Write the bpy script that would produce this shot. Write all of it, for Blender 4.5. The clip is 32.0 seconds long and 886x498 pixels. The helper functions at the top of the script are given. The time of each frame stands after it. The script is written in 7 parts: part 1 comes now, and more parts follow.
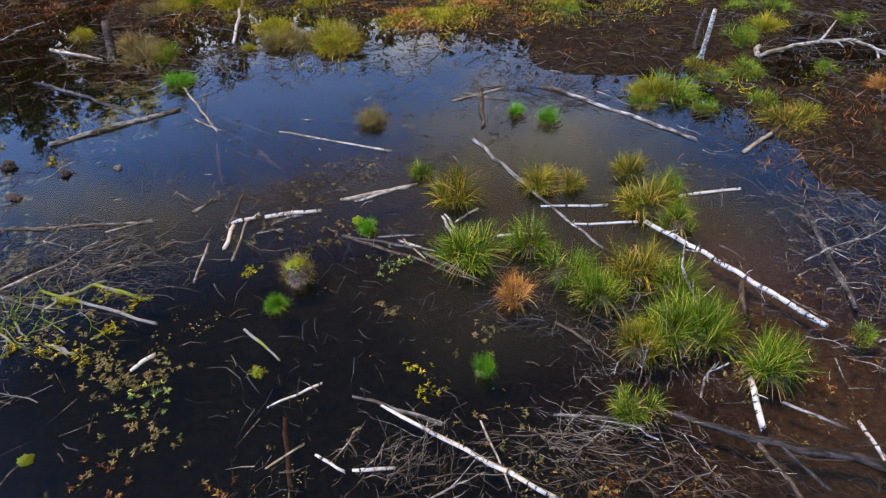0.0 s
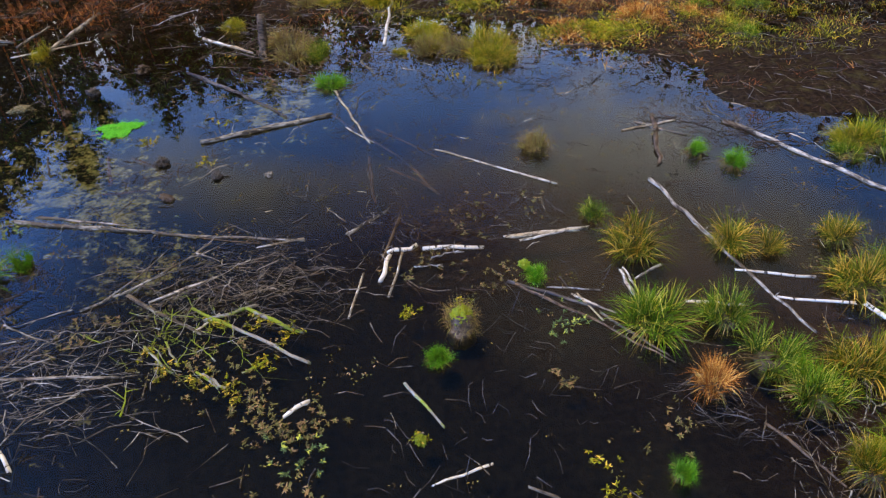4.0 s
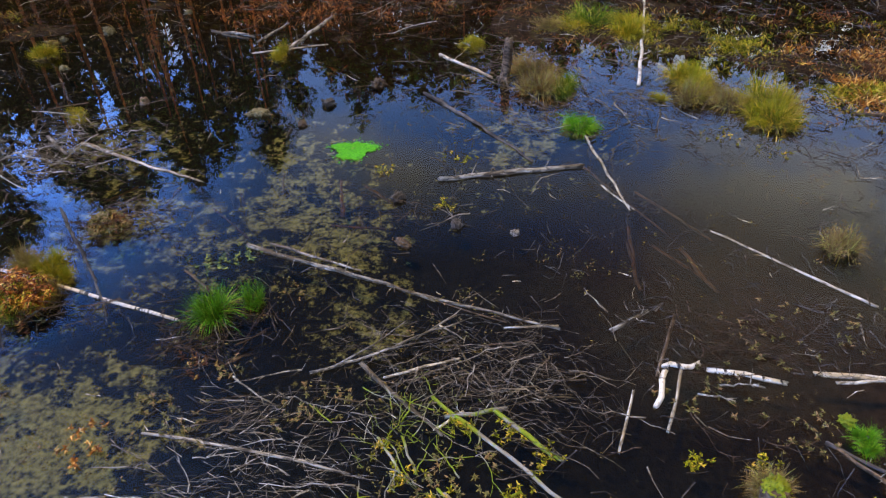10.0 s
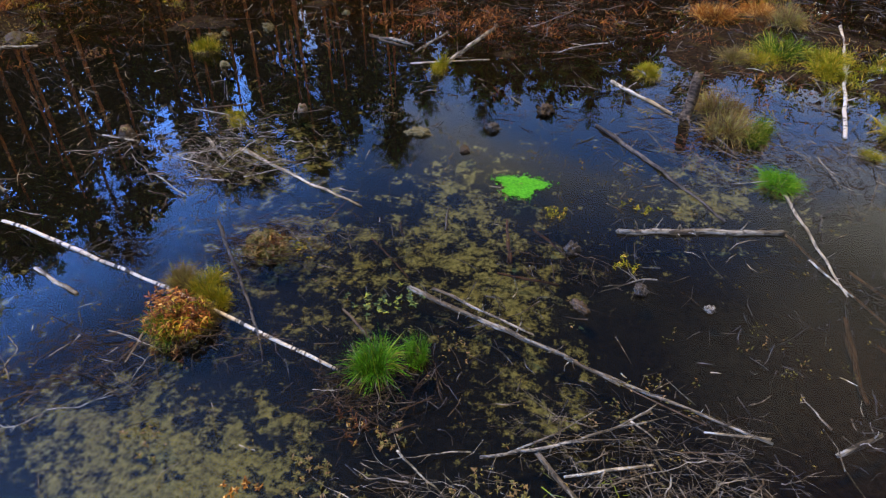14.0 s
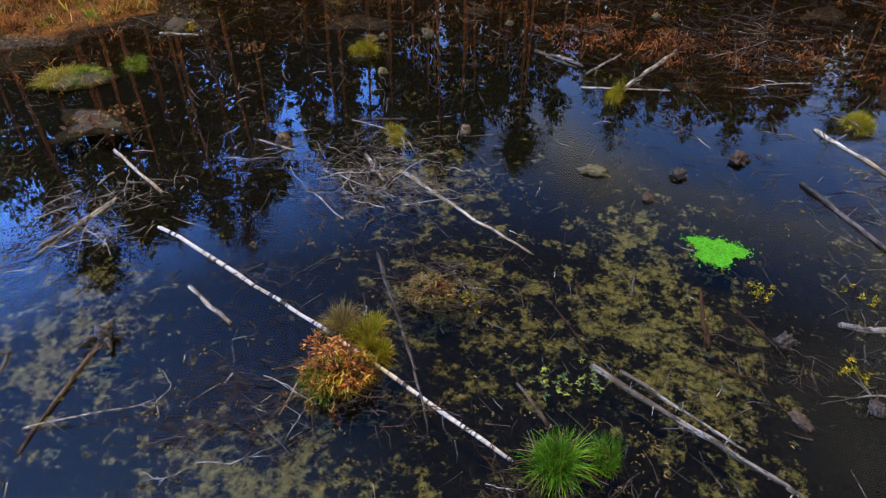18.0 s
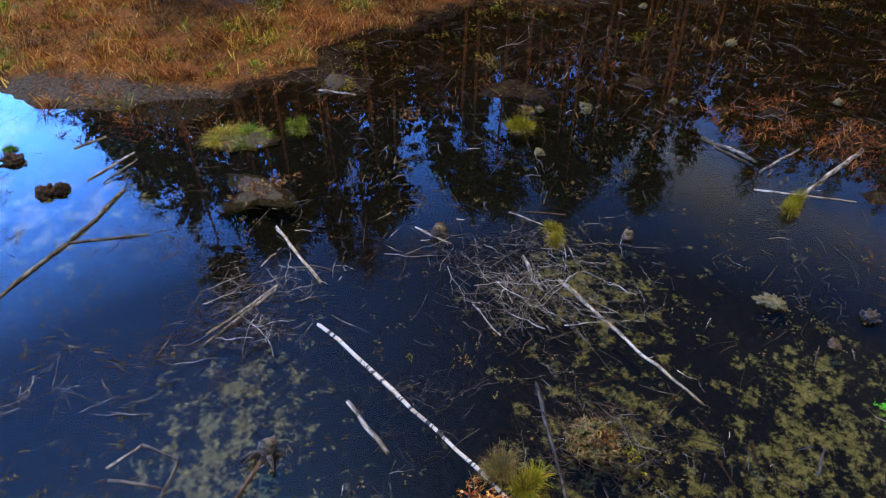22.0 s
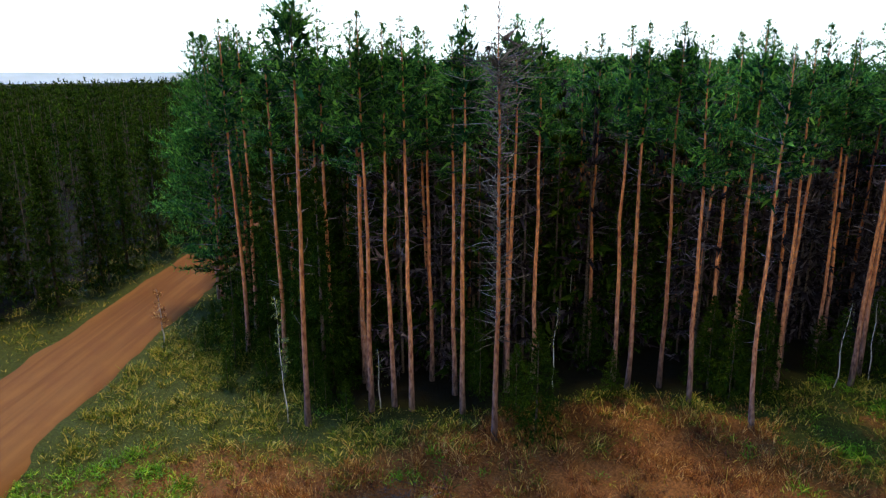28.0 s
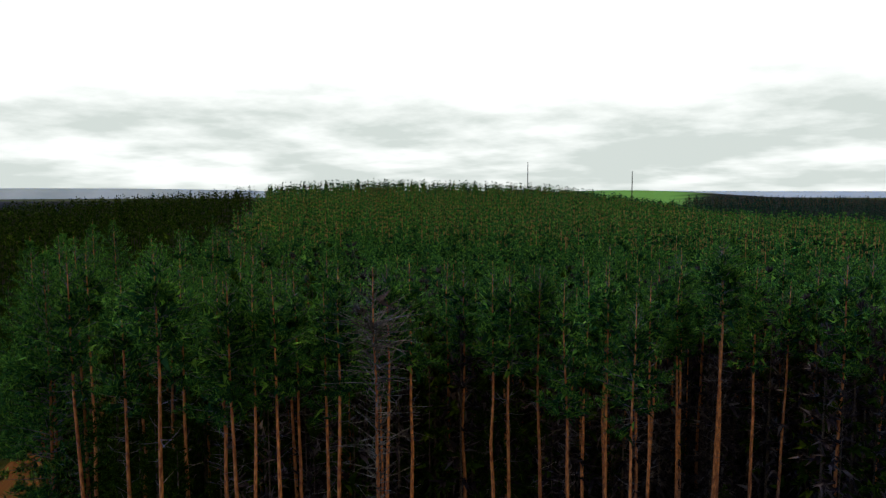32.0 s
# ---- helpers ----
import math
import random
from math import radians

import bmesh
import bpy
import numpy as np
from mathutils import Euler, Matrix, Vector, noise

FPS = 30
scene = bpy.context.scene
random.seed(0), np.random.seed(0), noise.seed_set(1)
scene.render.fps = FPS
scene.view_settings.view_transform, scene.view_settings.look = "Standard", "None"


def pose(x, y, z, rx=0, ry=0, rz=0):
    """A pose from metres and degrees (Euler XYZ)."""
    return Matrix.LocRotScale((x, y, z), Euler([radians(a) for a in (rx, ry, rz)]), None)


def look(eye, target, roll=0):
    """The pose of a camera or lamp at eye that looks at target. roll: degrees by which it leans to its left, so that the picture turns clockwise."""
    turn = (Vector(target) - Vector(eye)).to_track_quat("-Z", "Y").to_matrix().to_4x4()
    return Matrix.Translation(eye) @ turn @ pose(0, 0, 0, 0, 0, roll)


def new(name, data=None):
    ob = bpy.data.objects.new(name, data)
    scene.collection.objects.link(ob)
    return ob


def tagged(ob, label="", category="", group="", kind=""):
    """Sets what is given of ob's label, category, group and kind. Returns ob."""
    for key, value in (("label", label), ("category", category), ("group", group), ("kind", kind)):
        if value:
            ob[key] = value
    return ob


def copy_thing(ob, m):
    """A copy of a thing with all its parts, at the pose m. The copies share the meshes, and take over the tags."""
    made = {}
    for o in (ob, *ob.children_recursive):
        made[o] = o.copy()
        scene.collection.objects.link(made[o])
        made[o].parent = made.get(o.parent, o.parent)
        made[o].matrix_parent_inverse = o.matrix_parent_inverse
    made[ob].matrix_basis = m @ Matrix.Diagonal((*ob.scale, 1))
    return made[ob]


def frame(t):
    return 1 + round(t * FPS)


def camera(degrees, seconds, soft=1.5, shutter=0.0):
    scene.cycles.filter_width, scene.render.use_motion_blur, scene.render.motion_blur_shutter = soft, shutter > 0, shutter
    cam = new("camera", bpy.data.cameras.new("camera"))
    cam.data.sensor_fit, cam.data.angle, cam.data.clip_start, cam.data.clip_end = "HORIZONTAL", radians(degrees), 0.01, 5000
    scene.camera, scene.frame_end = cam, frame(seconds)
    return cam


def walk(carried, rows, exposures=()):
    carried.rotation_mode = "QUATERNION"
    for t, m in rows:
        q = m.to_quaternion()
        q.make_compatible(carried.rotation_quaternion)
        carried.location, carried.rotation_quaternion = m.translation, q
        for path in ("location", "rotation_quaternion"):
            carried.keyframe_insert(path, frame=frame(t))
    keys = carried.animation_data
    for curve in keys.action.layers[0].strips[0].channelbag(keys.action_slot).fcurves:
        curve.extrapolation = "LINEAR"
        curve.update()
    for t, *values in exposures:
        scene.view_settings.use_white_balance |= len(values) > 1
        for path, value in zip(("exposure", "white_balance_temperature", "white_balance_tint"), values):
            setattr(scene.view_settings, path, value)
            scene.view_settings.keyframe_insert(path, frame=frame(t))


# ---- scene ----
cam = camera(66.61, 32.0, soft=1.3)
walk(cam, [
    (0, look((5.605, -1.695, 8.292), (8.053, 5.763, 2.096), -1.54)),
    (1, look((5.344, -1.145, 8.181), (7.474, 6.413, 1.990), -1.43)),
    (2, look((5.089, -0.583, 8.198), (6.895, 7.054, 2.000), -1.36)),
    (3, look((4.776, -0.070, 8.262), (6.315, 7.586, 2.015), -1.21)),
    (3.5, look((4.598, 0.167, 8.269), (5.996, 7.841, 2.011), -1.07)),
    (5.5, look((3.957, 1.133, 8.257), (4.683, 8.913, 2.016), -1.09)),
    (6, look((3.752, 1.379, 8.260), (4.304, 9.179, 2.027), -0.98)),
    (7, look((3.393, 1.853, 8.143), (3.638, 9.697, 1.945), -0.75)),
    (8, look((3.021, 2.292, 8.114), (2.940, 10.144, 1.922), -0.57)),
    (9, look((2.616, 2.737, 8.121), (2.201, 10.574, 1.923), -0.35)),
    (10, look((2.221, 3.164, 8.157), (1.485, 10.946, 1.920), -0.30)),
    (11, look((1.810, 3.571, 8.125), (0.753, 11.315, 1.887), -0.17)),
    (12, look((1.389, 3.982, 8.114), (-0.016, 11.663, 1.866), -0.13)),
    (13, look((0.869, 4.304, 8.113), (-0.845, 11.917, 1.859), 0.14)),
    (14, look((0.366, 4.611, 8.169), (-1.654, 12.114, 1.874), 0.31)),
    (14.5, look((0.107, 4.787, 8.203), (-2.065, 12.222, 1.879), 0.42)),
    (16.5, look((-0.912, 5.423, 8.145), (-3.726, 12.609, 1.785), 0.38)),
    (17, look((-1.243, 5.555, 8.102), (-4.172, 12.691, 1.738), 0.67)),
    (18, look((-1.807, 5.806, 8.078), (-5.002, 12.810, 1.695), 1.16)),
    (19, look((-2.323, 6.023, 8.045), (-5.791, 12.885, 1.652), 1.36)),
    (20, look((-2.838, 6.282, 8.100), (-6.569, 12.966, 1.665), 1.39)),
    (21, look((-3.349, 6.576, 8.608), (-7.396, 13.014, 2.114), 1.23)),
    (22, look((-3.851, 6.781, 9.557), (-8.246, 13.051, 3.125), 0.14)),
    (23, look((-4.536, 7.057, 11.044), (-9.157, 13.186, 4.634), 0.41)),
    (23.5, look((-4.885, 7.147, 11.804), (-9.654, 13.290, 5.518), 0.77)),
    (24, look((-5.326, 7.290, 12.566), (-10.338, 13.481, 6.521), 0.86)),
    (24.5, look((-5.769, 7.507, 13.284), (-11.049, 13.743, 7.518), 0.95)),
    (25, look((-6.184, 7.749, 14.083), (-11.755, 14.011, 8.629), 0.92)),
    (25.5, look((-6.538, 7.952, 14.761), (-12.381, 14.229, 9.617), 0.66)),
    (27.5, look((-6.842, 7.800, 15.833), (-13.589, 14.541, 12.826), -0.18)),
    (28, look((-6.951, 7.800, 16.408), (-13.785, 14.662, 13.917), -0.28)),
    (28.5, look((-7.149, 7.844, 17.027), (-13.970, 14.870, 14.996), -0.28)),
    (29, look((-7.465, 7.995, 17.527), (-14.174, 15.251, 15.993), -0.23)),
    (29.5, look((-7.762, 8.053, 17.965), (-14.300, 15.525, 16.775), -0.24)),
    (30, look((-7.946, 7.970, 18.464), (-14.251, 15.673, 17.513), -0.32)),
    (30.5, look((-8.027, 7.878, 19.077), (-14.027, 15.836, 18.254), -0.33)),
    (31, look((-8.068, 7.823, 19.918), (-13.733, 16.031, 19.184), -0.30)),
    (31.5, look((-8.159, 7.781, 21.094), (-13.584, 16.146, 20.313), -0.16)),
    (32, look((-8.277, 7.677, 22.336), (-13.558, 16.126, 21.485), -0.08)),
], ((0.0, 0.02, 7300, 10), (14.0, 0.0, 7200, 10), (20.0, -0.1, 6800, 10), (25.0, -0.14, 5650, 10), (28.0, -0.3, 5900, 10), (30.0, -1.08, 6400, 10), (32.0, -1.65, 6600, 8)))

# ---- world, sun ----
SUN_FROM = Vector((-0.36, 0.16, 0.92)).normalized()
world = bpy.data.worlds.new("world")
scene.world = world
world.use_nodes = True
wt = world.node_tree
wt.nodes.clear()


def wnode(kind, **values):
    n = wt.nodes.new(kind)
    for k, v in values.items():
        n.inputs[k].default_value = v
    return n


sky = wt.nodes.new("ShaderNodeTexSky")
sky.sky_type = "NISHITA"
sky.sun_disc = False
sky.sun_elevation = math.asin(SUN_FROM.z)
sky.sun_rotation = math.atan2(SUN_FROM.x, SUN_FROM.y)
sky.dust_density, sky.ozone_density, sky.air_density = 0.6, 2.5, 1.0
coords = wt.nodes.new("ShaderNodeTexCoord")
split = wt.nodes.new("ShaderNodeSeparateXYZ")
wt.links.new(coords.outputs["Generated"], split.inputs[0])
# clouds: laid on a flat layer overhead, so that they crowd towards the horizon
up = wt.nodes.new("ShaderNodeMath")
up.operation = "ADD"
up.inputs[1].default_value = 0.16
wt.links.new(split.outputs["Z"], up.inputs[0])
flat = wt.nodes.new("ShaderNodeVectorMath")
flat.operation = "DIVIDE"
wt.links.new(coords.outputs["Generated"], flat.inputs[0])
wt.links.new(up.outputs[0], flat.inputs[1])
puffs = wnode("ShaderNodeTexNoise", Scale=1.35, Detail=7.0, Roughness=0.55)
wt.links.new(flat.outputs[0], puffs.inputs["Vector"])
cover = wt.nodes.new("ShaderNodeMapRange")
cover.inputs["From Min"].default_value, cover.inputs["From Max"].default_value = 0.54, 0.72
east = wt.nodes.new("ShaderNodeMath")
east.operation = "MULTIPLY_ADD"
east.inputs[1].default_value = 0.26
wt.links.new(split.outputs["X"], east.inputs[0])
wt.links.new(puffs.outputs["Fac"], east.inputs[2])
wt.links.new(east.outputs[0], cover.inputs["Value"])
low = wt.nodes.new("ShaderNodeMapRange")
low.inputs["From Min"].default_value, low.inputs["From Max"].default_value = 0.56, 0.36
low.interpolation_type = "SMOOTHSTEP"
wt.links.new(split.outputs["Z"], low.inputs["Value"])
most = wt.nodes.new("ShaderNodeMath")
most.operation = "MAXIMUM"
veil = wnode("ShaderNodeTexNoise", Scale=0.9, Detail=5.0, Roughness=0.6)
wt.links.new(flat.outputs[0], veil.inputs["Vector"])
thin = wt.nodes.new("ShaderNodeMapRange")
thin.inputs["From Min"].default_value, thin.inputs["From Max"].default_value = 0.3, 0.6
thin.inputs["To Min"].default_value, thin.inputs["To Max"].default_value = 0.0, 0.16
wt.links.new(veil.outputs["Fac"], thin.inputs["Value"])
haze = wt.nodes.new("ShaderNodeMath")
haze.operation = "MULTIPLY"
haze.use_clamp = True
wt.links.new(low.outputs[0], haze.inputs[0])
wt.links.new(thin.outputs[0], haze.inputs[1])
bank = wt.nodes.new("ShaderNodeMapRange")
bank.inputs["From Min"].default_value, bank.inputs["From Max"].default_value = 0.41, 0.29
bank.interpolation_type = "SMOOTHSTEP"
wt.links.new(split.outputs["Z"], bank.inputs["Value"])
fuller = wt.nodes.new("ShaderNodeMath")
fuller.operation = "MAXIMUM"
wt.links.new(haze.outputs[0], fuller.inputs[0])
wt.links.new(bank.outputs[0], fuller.inputs[1])
wt.links.new(cover.outputs[0], most.inputs[0])
wt.links.new(fuller.outputs[0], most.inputs[1])
# shaded undersides
streaks = wnode("ShaderNodeTexNoise", Scale=1.0, Detail=7.0, Roughness=0.55)
wt.links.new(flat.outputs[0], streaks.inputs["Vector"])
shade = wt.nodes.new("ShaderNodeValToRGB")
shade.color_ramp.elements[0].position, shade.color_ramp.elements[0].color = 0.4, (17.5, 19.2, 18.8, 1)
shade.color_ramp.elements[1].position, shade.color_ramp.elements[1].color = 0.56, (27.0, 28.0, 28.0, 1)
whiter = wt.nodes.new("ShaderNodeMapRange")
whiter.inputs["From Min"].default_value, whiter.inputs["From Max"].default_value = 0.11, 0.21
whiter.inputs["To Min"].default_value, whiter.inputs["To Max"].default_value = -0.04, 0.3
wt.links.new(split.outputs["Z"], whiter.inputs["Value"])
lit = wt.nodes.new("ShaderNodeMath")
wt.links.new(streaks.outputs["Fac"], lit.inputs[0])
wt.links.new(whiter.outputs[0], lit.inputs[1])
wt.links.new(lit.outputs[0], shade.inputs[0])
# clouds are brightest low down
deepen = wt.nodes.new("ShaderNodeMapRange")
deepen.inputs["From Min"].default_value, deepen.inputs["From Max"].default_value = 0.34, 0.56
deepen.inputs["To Min"].default_value, deepen.inputs["To Max"].default_value = 1.0, 0.21
wt.links.new(split.outputs["Z"], deepen.inputs["Value"])
shaded = wt.nodes.new("ShaderNodeMix")
shaded.data_type, shaded.blend_type = "RGBA", "MULTIPLY"
shaded.inputs[0].default_value = 1.0
wt.links.new(shade.outputs[0], shaded.inputs[6])
wt.links.new(deepen.outputs[0], shaded.inputs[7])
# bright clouds over the forest; unseen ones behind dimmed to limit light on it
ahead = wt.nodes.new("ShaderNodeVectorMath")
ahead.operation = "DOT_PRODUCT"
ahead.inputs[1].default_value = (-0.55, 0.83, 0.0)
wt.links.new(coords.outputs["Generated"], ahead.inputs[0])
rear_dim = wt.nodes.new("ShaderNodeMapRange")
rear_dim.interpolation_type = "SMOOTHSTEP"
rear_dim.inputs["From Min"].default_value, rear_dim.inputs["From Max"].default_value = -0.5, 0.45
rear_dim.inputs["To Min"].default_value, rear_dim.inputs["To Max"].default_value = 0.58, 1.0
wt.links.new(ahead.outputs["Value"], rear_dim.inputs["Value"])
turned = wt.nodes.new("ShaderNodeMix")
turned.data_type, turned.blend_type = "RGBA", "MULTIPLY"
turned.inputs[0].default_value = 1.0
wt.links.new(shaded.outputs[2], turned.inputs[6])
wt.links.new(rear_dim.outputs[0], turned.inputs[7])
dim = wt.nodes.new("ShaderNodeMix")
dim.data_type = "RGBA"
dim.blend_type = "MULTIPLY"
dim.inputs[0].default_value = 1.0
wt.links.new(sky.outputs[0], dim.inputs[6])
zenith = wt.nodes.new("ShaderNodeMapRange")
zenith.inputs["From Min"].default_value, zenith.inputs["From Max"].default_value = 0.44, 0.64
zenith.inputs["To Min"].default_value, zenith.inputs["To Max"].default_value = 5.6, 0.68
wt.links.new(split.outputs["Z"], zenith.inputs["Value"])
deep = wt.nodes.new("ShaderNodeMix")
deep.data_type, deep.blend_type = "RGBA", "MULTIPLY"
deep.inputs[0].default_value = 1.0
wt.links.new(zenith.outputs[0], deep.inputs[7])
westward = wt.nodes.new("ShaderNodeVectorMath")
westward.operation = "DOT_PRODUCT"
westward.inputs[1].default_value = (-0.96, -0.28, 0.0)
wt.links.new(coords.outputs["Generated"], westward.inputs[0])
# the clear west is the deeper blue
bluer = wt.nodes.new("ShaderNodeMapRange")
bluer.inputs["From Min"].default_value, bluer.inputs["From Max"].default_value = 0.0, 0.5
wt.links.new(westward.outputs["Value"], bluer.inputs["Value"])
tints = wt.nodes.new("ShaderNodeMix")
tints.data_type = "RGBA"
tints.inputs[6].default_value, tints.inputs[7].default_value = (0.4, 0.82, 1.45, 1), (0.33, 0.76, 1.55, 1)
wt.links.new(bluer.outputs[0], tints.inputs[0])
wt.links.new(tints.outputs[2], deep.inputs[6])
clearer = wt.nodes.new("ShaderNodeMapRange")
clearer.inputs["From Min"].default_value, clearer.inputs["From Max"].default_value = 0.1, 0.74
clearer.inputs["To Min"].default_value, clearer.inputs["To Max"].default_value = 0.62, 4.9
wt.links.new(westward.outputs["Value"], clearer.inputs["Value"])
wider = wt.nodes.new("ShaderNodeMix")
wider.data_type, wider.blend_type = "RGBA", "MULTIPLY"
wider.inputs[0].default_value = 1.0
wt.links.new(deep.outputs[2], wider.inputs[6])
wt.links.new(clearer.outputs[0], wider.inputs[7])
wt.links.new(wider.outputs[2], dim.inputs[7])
blend = wt.nodes.new("ShaderNodeMix")
blend.data_type = "RGBA"
wt.links.new(most.outputs[0], blend.inputs[0])
wt.links.new(dim.outputs[2], blend.inputs[6])
wt.links.new(turned.outputs[2], blend.inputs[7])
back = wnode("ShaderNodeBackground", Strength=0.12)
wt.links.new(blend.outputs[2], back.inputs[0])
wt.links.new(back.outputs[0], wt.nodes.new("ShaderNodeOutputWorld").inputs[0])

sun_data = bpy.data.lights.new("sun", "SUN")
sun_data.energy, sun_data.angle, sun_data.color = 5.0, radians(9.0), (1.0, 0.83, 0.58)
sun = new("sun", sun_data)
sun.matrix_world = look(SUN_FROM * 60, (0, 0, 0))

# ---- materials ----
def material(name, rough=0.8, spec=0.3):
    m = bpy.data.materials.new(name)
    m.use_nodes = True
    b = m.node_tree.nodes["Principled BSDF"]
    b.inputs["Roughness"].default_value = rough
    b.inputs["Specular IOR Level"].default_value = spec
    return m, m.node_tree, b


def noise_node(nt, scale, stretch=(1, 1, 1), detail=4.0, rough=0.55, coords="Object", shift=True):
    """A noise laid on the thing's own axes, shifted from thing to thing."""
    tc = nt.nodes.new("ShaderNodeTexCoord")
    mp = nt.nodes.new("ShaderNodeMapping")
    mp.inputs["Scale"].default_value = stretch
    nt.links.new(tc.outputs[coords], mp.inputs[0])
    if shift:
        info = nt.nodes.new("ShaderNodeObjectInfo")
        mul = nt.nodes.new("ShaderNodeMath")
        mul.operation = "MULTIPLY"
        mul.inputs[1].default_value = 37.0
        nt.links.new(info.outputs["Random"], mul.inputs[0])
        nt.links.new(mul.outputs[0], mp.inputs["Location"])
    n = nt.nodes.new("ShaderNodeTexNoise")
    n.inputs["Scale"].default_value, n.inputs["Detail"].default_value, n.inputs["Roughness"].default_value = scale, detail, rough
    nt.links.new(mp.outputs[0], n.inputs["Vector"])
    return n.outputs["Fac"]


def ramp(nt, fac, *stops):
    r = nt.nodes.new("ShaderNodeValToRGB")
    while len(r.color_ramp.elements) < len(stops):
        r.color_ramp.elements.new(0.5)
    for e, (at, c) in zip(r.color_ramp.elements, stops):
        e.position, e.color = at, (*c, 1) if len(c) == 3 else c
    nt.links.new(fac, r.inputs[0])
    return r.outputs[0]


def mix(nt, fac, a, b, mode="MIX"):
    m = nt.nodes.new("ShaderNodeMix")
    m.data_type, m.blend_type = "RGBA", mode
    for value, slot in ((fac, 0), (a, 6), (b, 7)):
        if isinstance(value, (int, float)):
            m.inputs[slot].default_value = value
        elif isinstance(value, tuple):
            m.inputs[slot].default_value = (*value, 1)
        else:
            nt.links.new(value, m.inputs[slot])
    return m.outputs[2]


def relief(nt, b, fac, strength, distance=0.02):
    n = nt.nodes.new("ShaderNodeBump")
    n.inputs["Strength"].default_value, n.inputs["Distance"].default_value = strength, distance
    nt.links.new(fac, n.inputs["Height"])
    nt.links.new(n.outputs[0], b.inputs["Normal"])


def value_by(nt, source, low, high):
    m = nt.nodes.new("ShaderNodeMapRange")
    m.inputs["To Min"].default_value, m.inputs["To Max"].default_value = low, high
    nt.links.new(source, m.inputs["Value"])
    return m.outputs[0]


def vary(nt, colour, low=0.7, high=1.25, islands=False):
    """Brightness from thing to thing, or from loose piece to loose piece."""
    if islands:
        src = nt.nodes.new("ShaderNodeNewGeometry").outputs["Random Per Island"]
    else:
        src = nt.nodes.new("ShaderNodeObjectInfo").outputs["Random"]
    hsv = nt.nodes.new("ShaderNodeHueSaturation")
    nt.links.new(value_by(nt, src, low, high), hsv.inputs["Value"])
    nt.links.new(colour, hsv.inputs["Color"])
    return hsv.outputs[0]


def wood(name, dark, light, stain, fine=30.0, rough=0.75):
    m, nt, b = material(name, rough, 0.12)
    grain = noise_node(nt, fine, (0.12, 1, 1), 5)
    blot = noise_node(nt, 2.2, (0.5, 1, 1), 4)
    c = ramp(nt, grain, (0.3, dark), (0.68, light))
    c = mix(nt, ramp(nt, blot, (0.44, (0, 0, 0)), (0.6, (1, 1, 1))), c, stain)
    specks = noise_node(nt, 14, (0.4, 1, 1), 5, 0.7)
    c = mix(nt, ramp(nt, specks, (0.48, (0, 0, 0)), (0.58, (0.85, 0.85, 0.85))), c, tuple(0.45 * k for k in dark))
    nt.links.new(vary(nt, c, 0.75, 1.2), b.inputs["Base Color"])
    relief(nt, b, grain, 0.6, 0.01)
    return m


GREY_WOOD = wood("weathered_wood", (0.06, 0.048, 0.034), (0.48, 0.41, 0.31), (0.09, 0.066, 0.04), 24)
PALE_WOOD = wood("bare_pale_wood", (0.2, 0.155, 0.1), (0.72, 0.62, 0.46), (0.3, 0.22, 0.12))
STRAW_WOOD = wood("straw_coloured_wood", (0.07, 0.055, 0.026), (0.27, 0.225, 0.115), (0.12, 0.1, 0.04))
DARK_WOOD = wood("dark_wet_wood", (0.018, 0.014, 0.011), (0.07, 0.055, 0.042), (0.11, 0.09, 0.07), 30, 0.5)
BROWN_WOOD = wood("brown_wood", (0.045, 0.028, 0.017), (0.18, 0.12, 0.07), (0.07, 0.046, 0.028))
SUNK_WOOD = wood("sunken_wood", (0.09, 0.04, 0.02), (0.2, 0.095, 0.05), (0.12, 0.07, 0.04))
TWIG = wood("twig_bark", (0.05, 0.038, 0.025), (0.34, 0.27, 0.18), (0.09, 0.06, 0.035))
LITTER = wood("litter_bark", (0.014, 0.009, 0.006), (0.11, 0.066, 0.036), (0.045, 0.025, 0.014))


def birch(name, bands, amount):
    m, nt, b = material(name, 0.6)
    marks = noise_node(nt, 3.0, bands, 3, 0.6)
    blot = noise_node(nt, 1.6, (1, 1, 1), 4)
    fine = noise_node(nt, 40, (1, 0.3, 0.3), 3)
    c = mix(nt, fine, (0.68, 0.59, 0.45), (0.34, 0.28, 0.2))
    c = mix(nt, ramp(nt, blot, (0.54, (0, 0, 0)), (0.68, (0.8, 0.8, 0.8))), c, (0.26, 0.2, 0.14))
    c = mix(nt, ramp(nt, marks, (amount, (0, 0, 0)), (amount + 0.05, (1, 1, 1))), c, (0.02, 0.017, 0.015))
    nt.links.new(c, b.inputs["Base Color"])
    relief(nt, b, marks, 0.4, 0.008)
    return m


BIRCH = birch("birch_bark", (4.0, 1.2, 1.2), 0.56)
BIRCH_BANDED = birch("banded_birch_bark", (3.4, 0.4, 0.4), 0.53)


def mossy(name, under_dark, under_light):
    m, nt, b = material(name, 0.85)
    grain = noise_node(nt, 26, (0.15, 1, 1), 4)
    patch = noise_node(nt, 2.6, (0.7, 1, 1), 5)
    tuft = noise_node(nt, 60, (1, 1, 1), 3)
    moss = mix(nt, tuft, (0.04, 0.06, 0.004), (0.3, 0.35, 0.01))
    c = mix(nt, ramp(nt, patch, (0.44, (0, 0, 0)), (0.5, (1, 1, 1))), mix(nt, grain, under_dark, under_light), moss)
    nt.links.new(c, b.inputs["Base Color"])
    relief(nt, b, tuft, 0.8, 0.02)
    return m


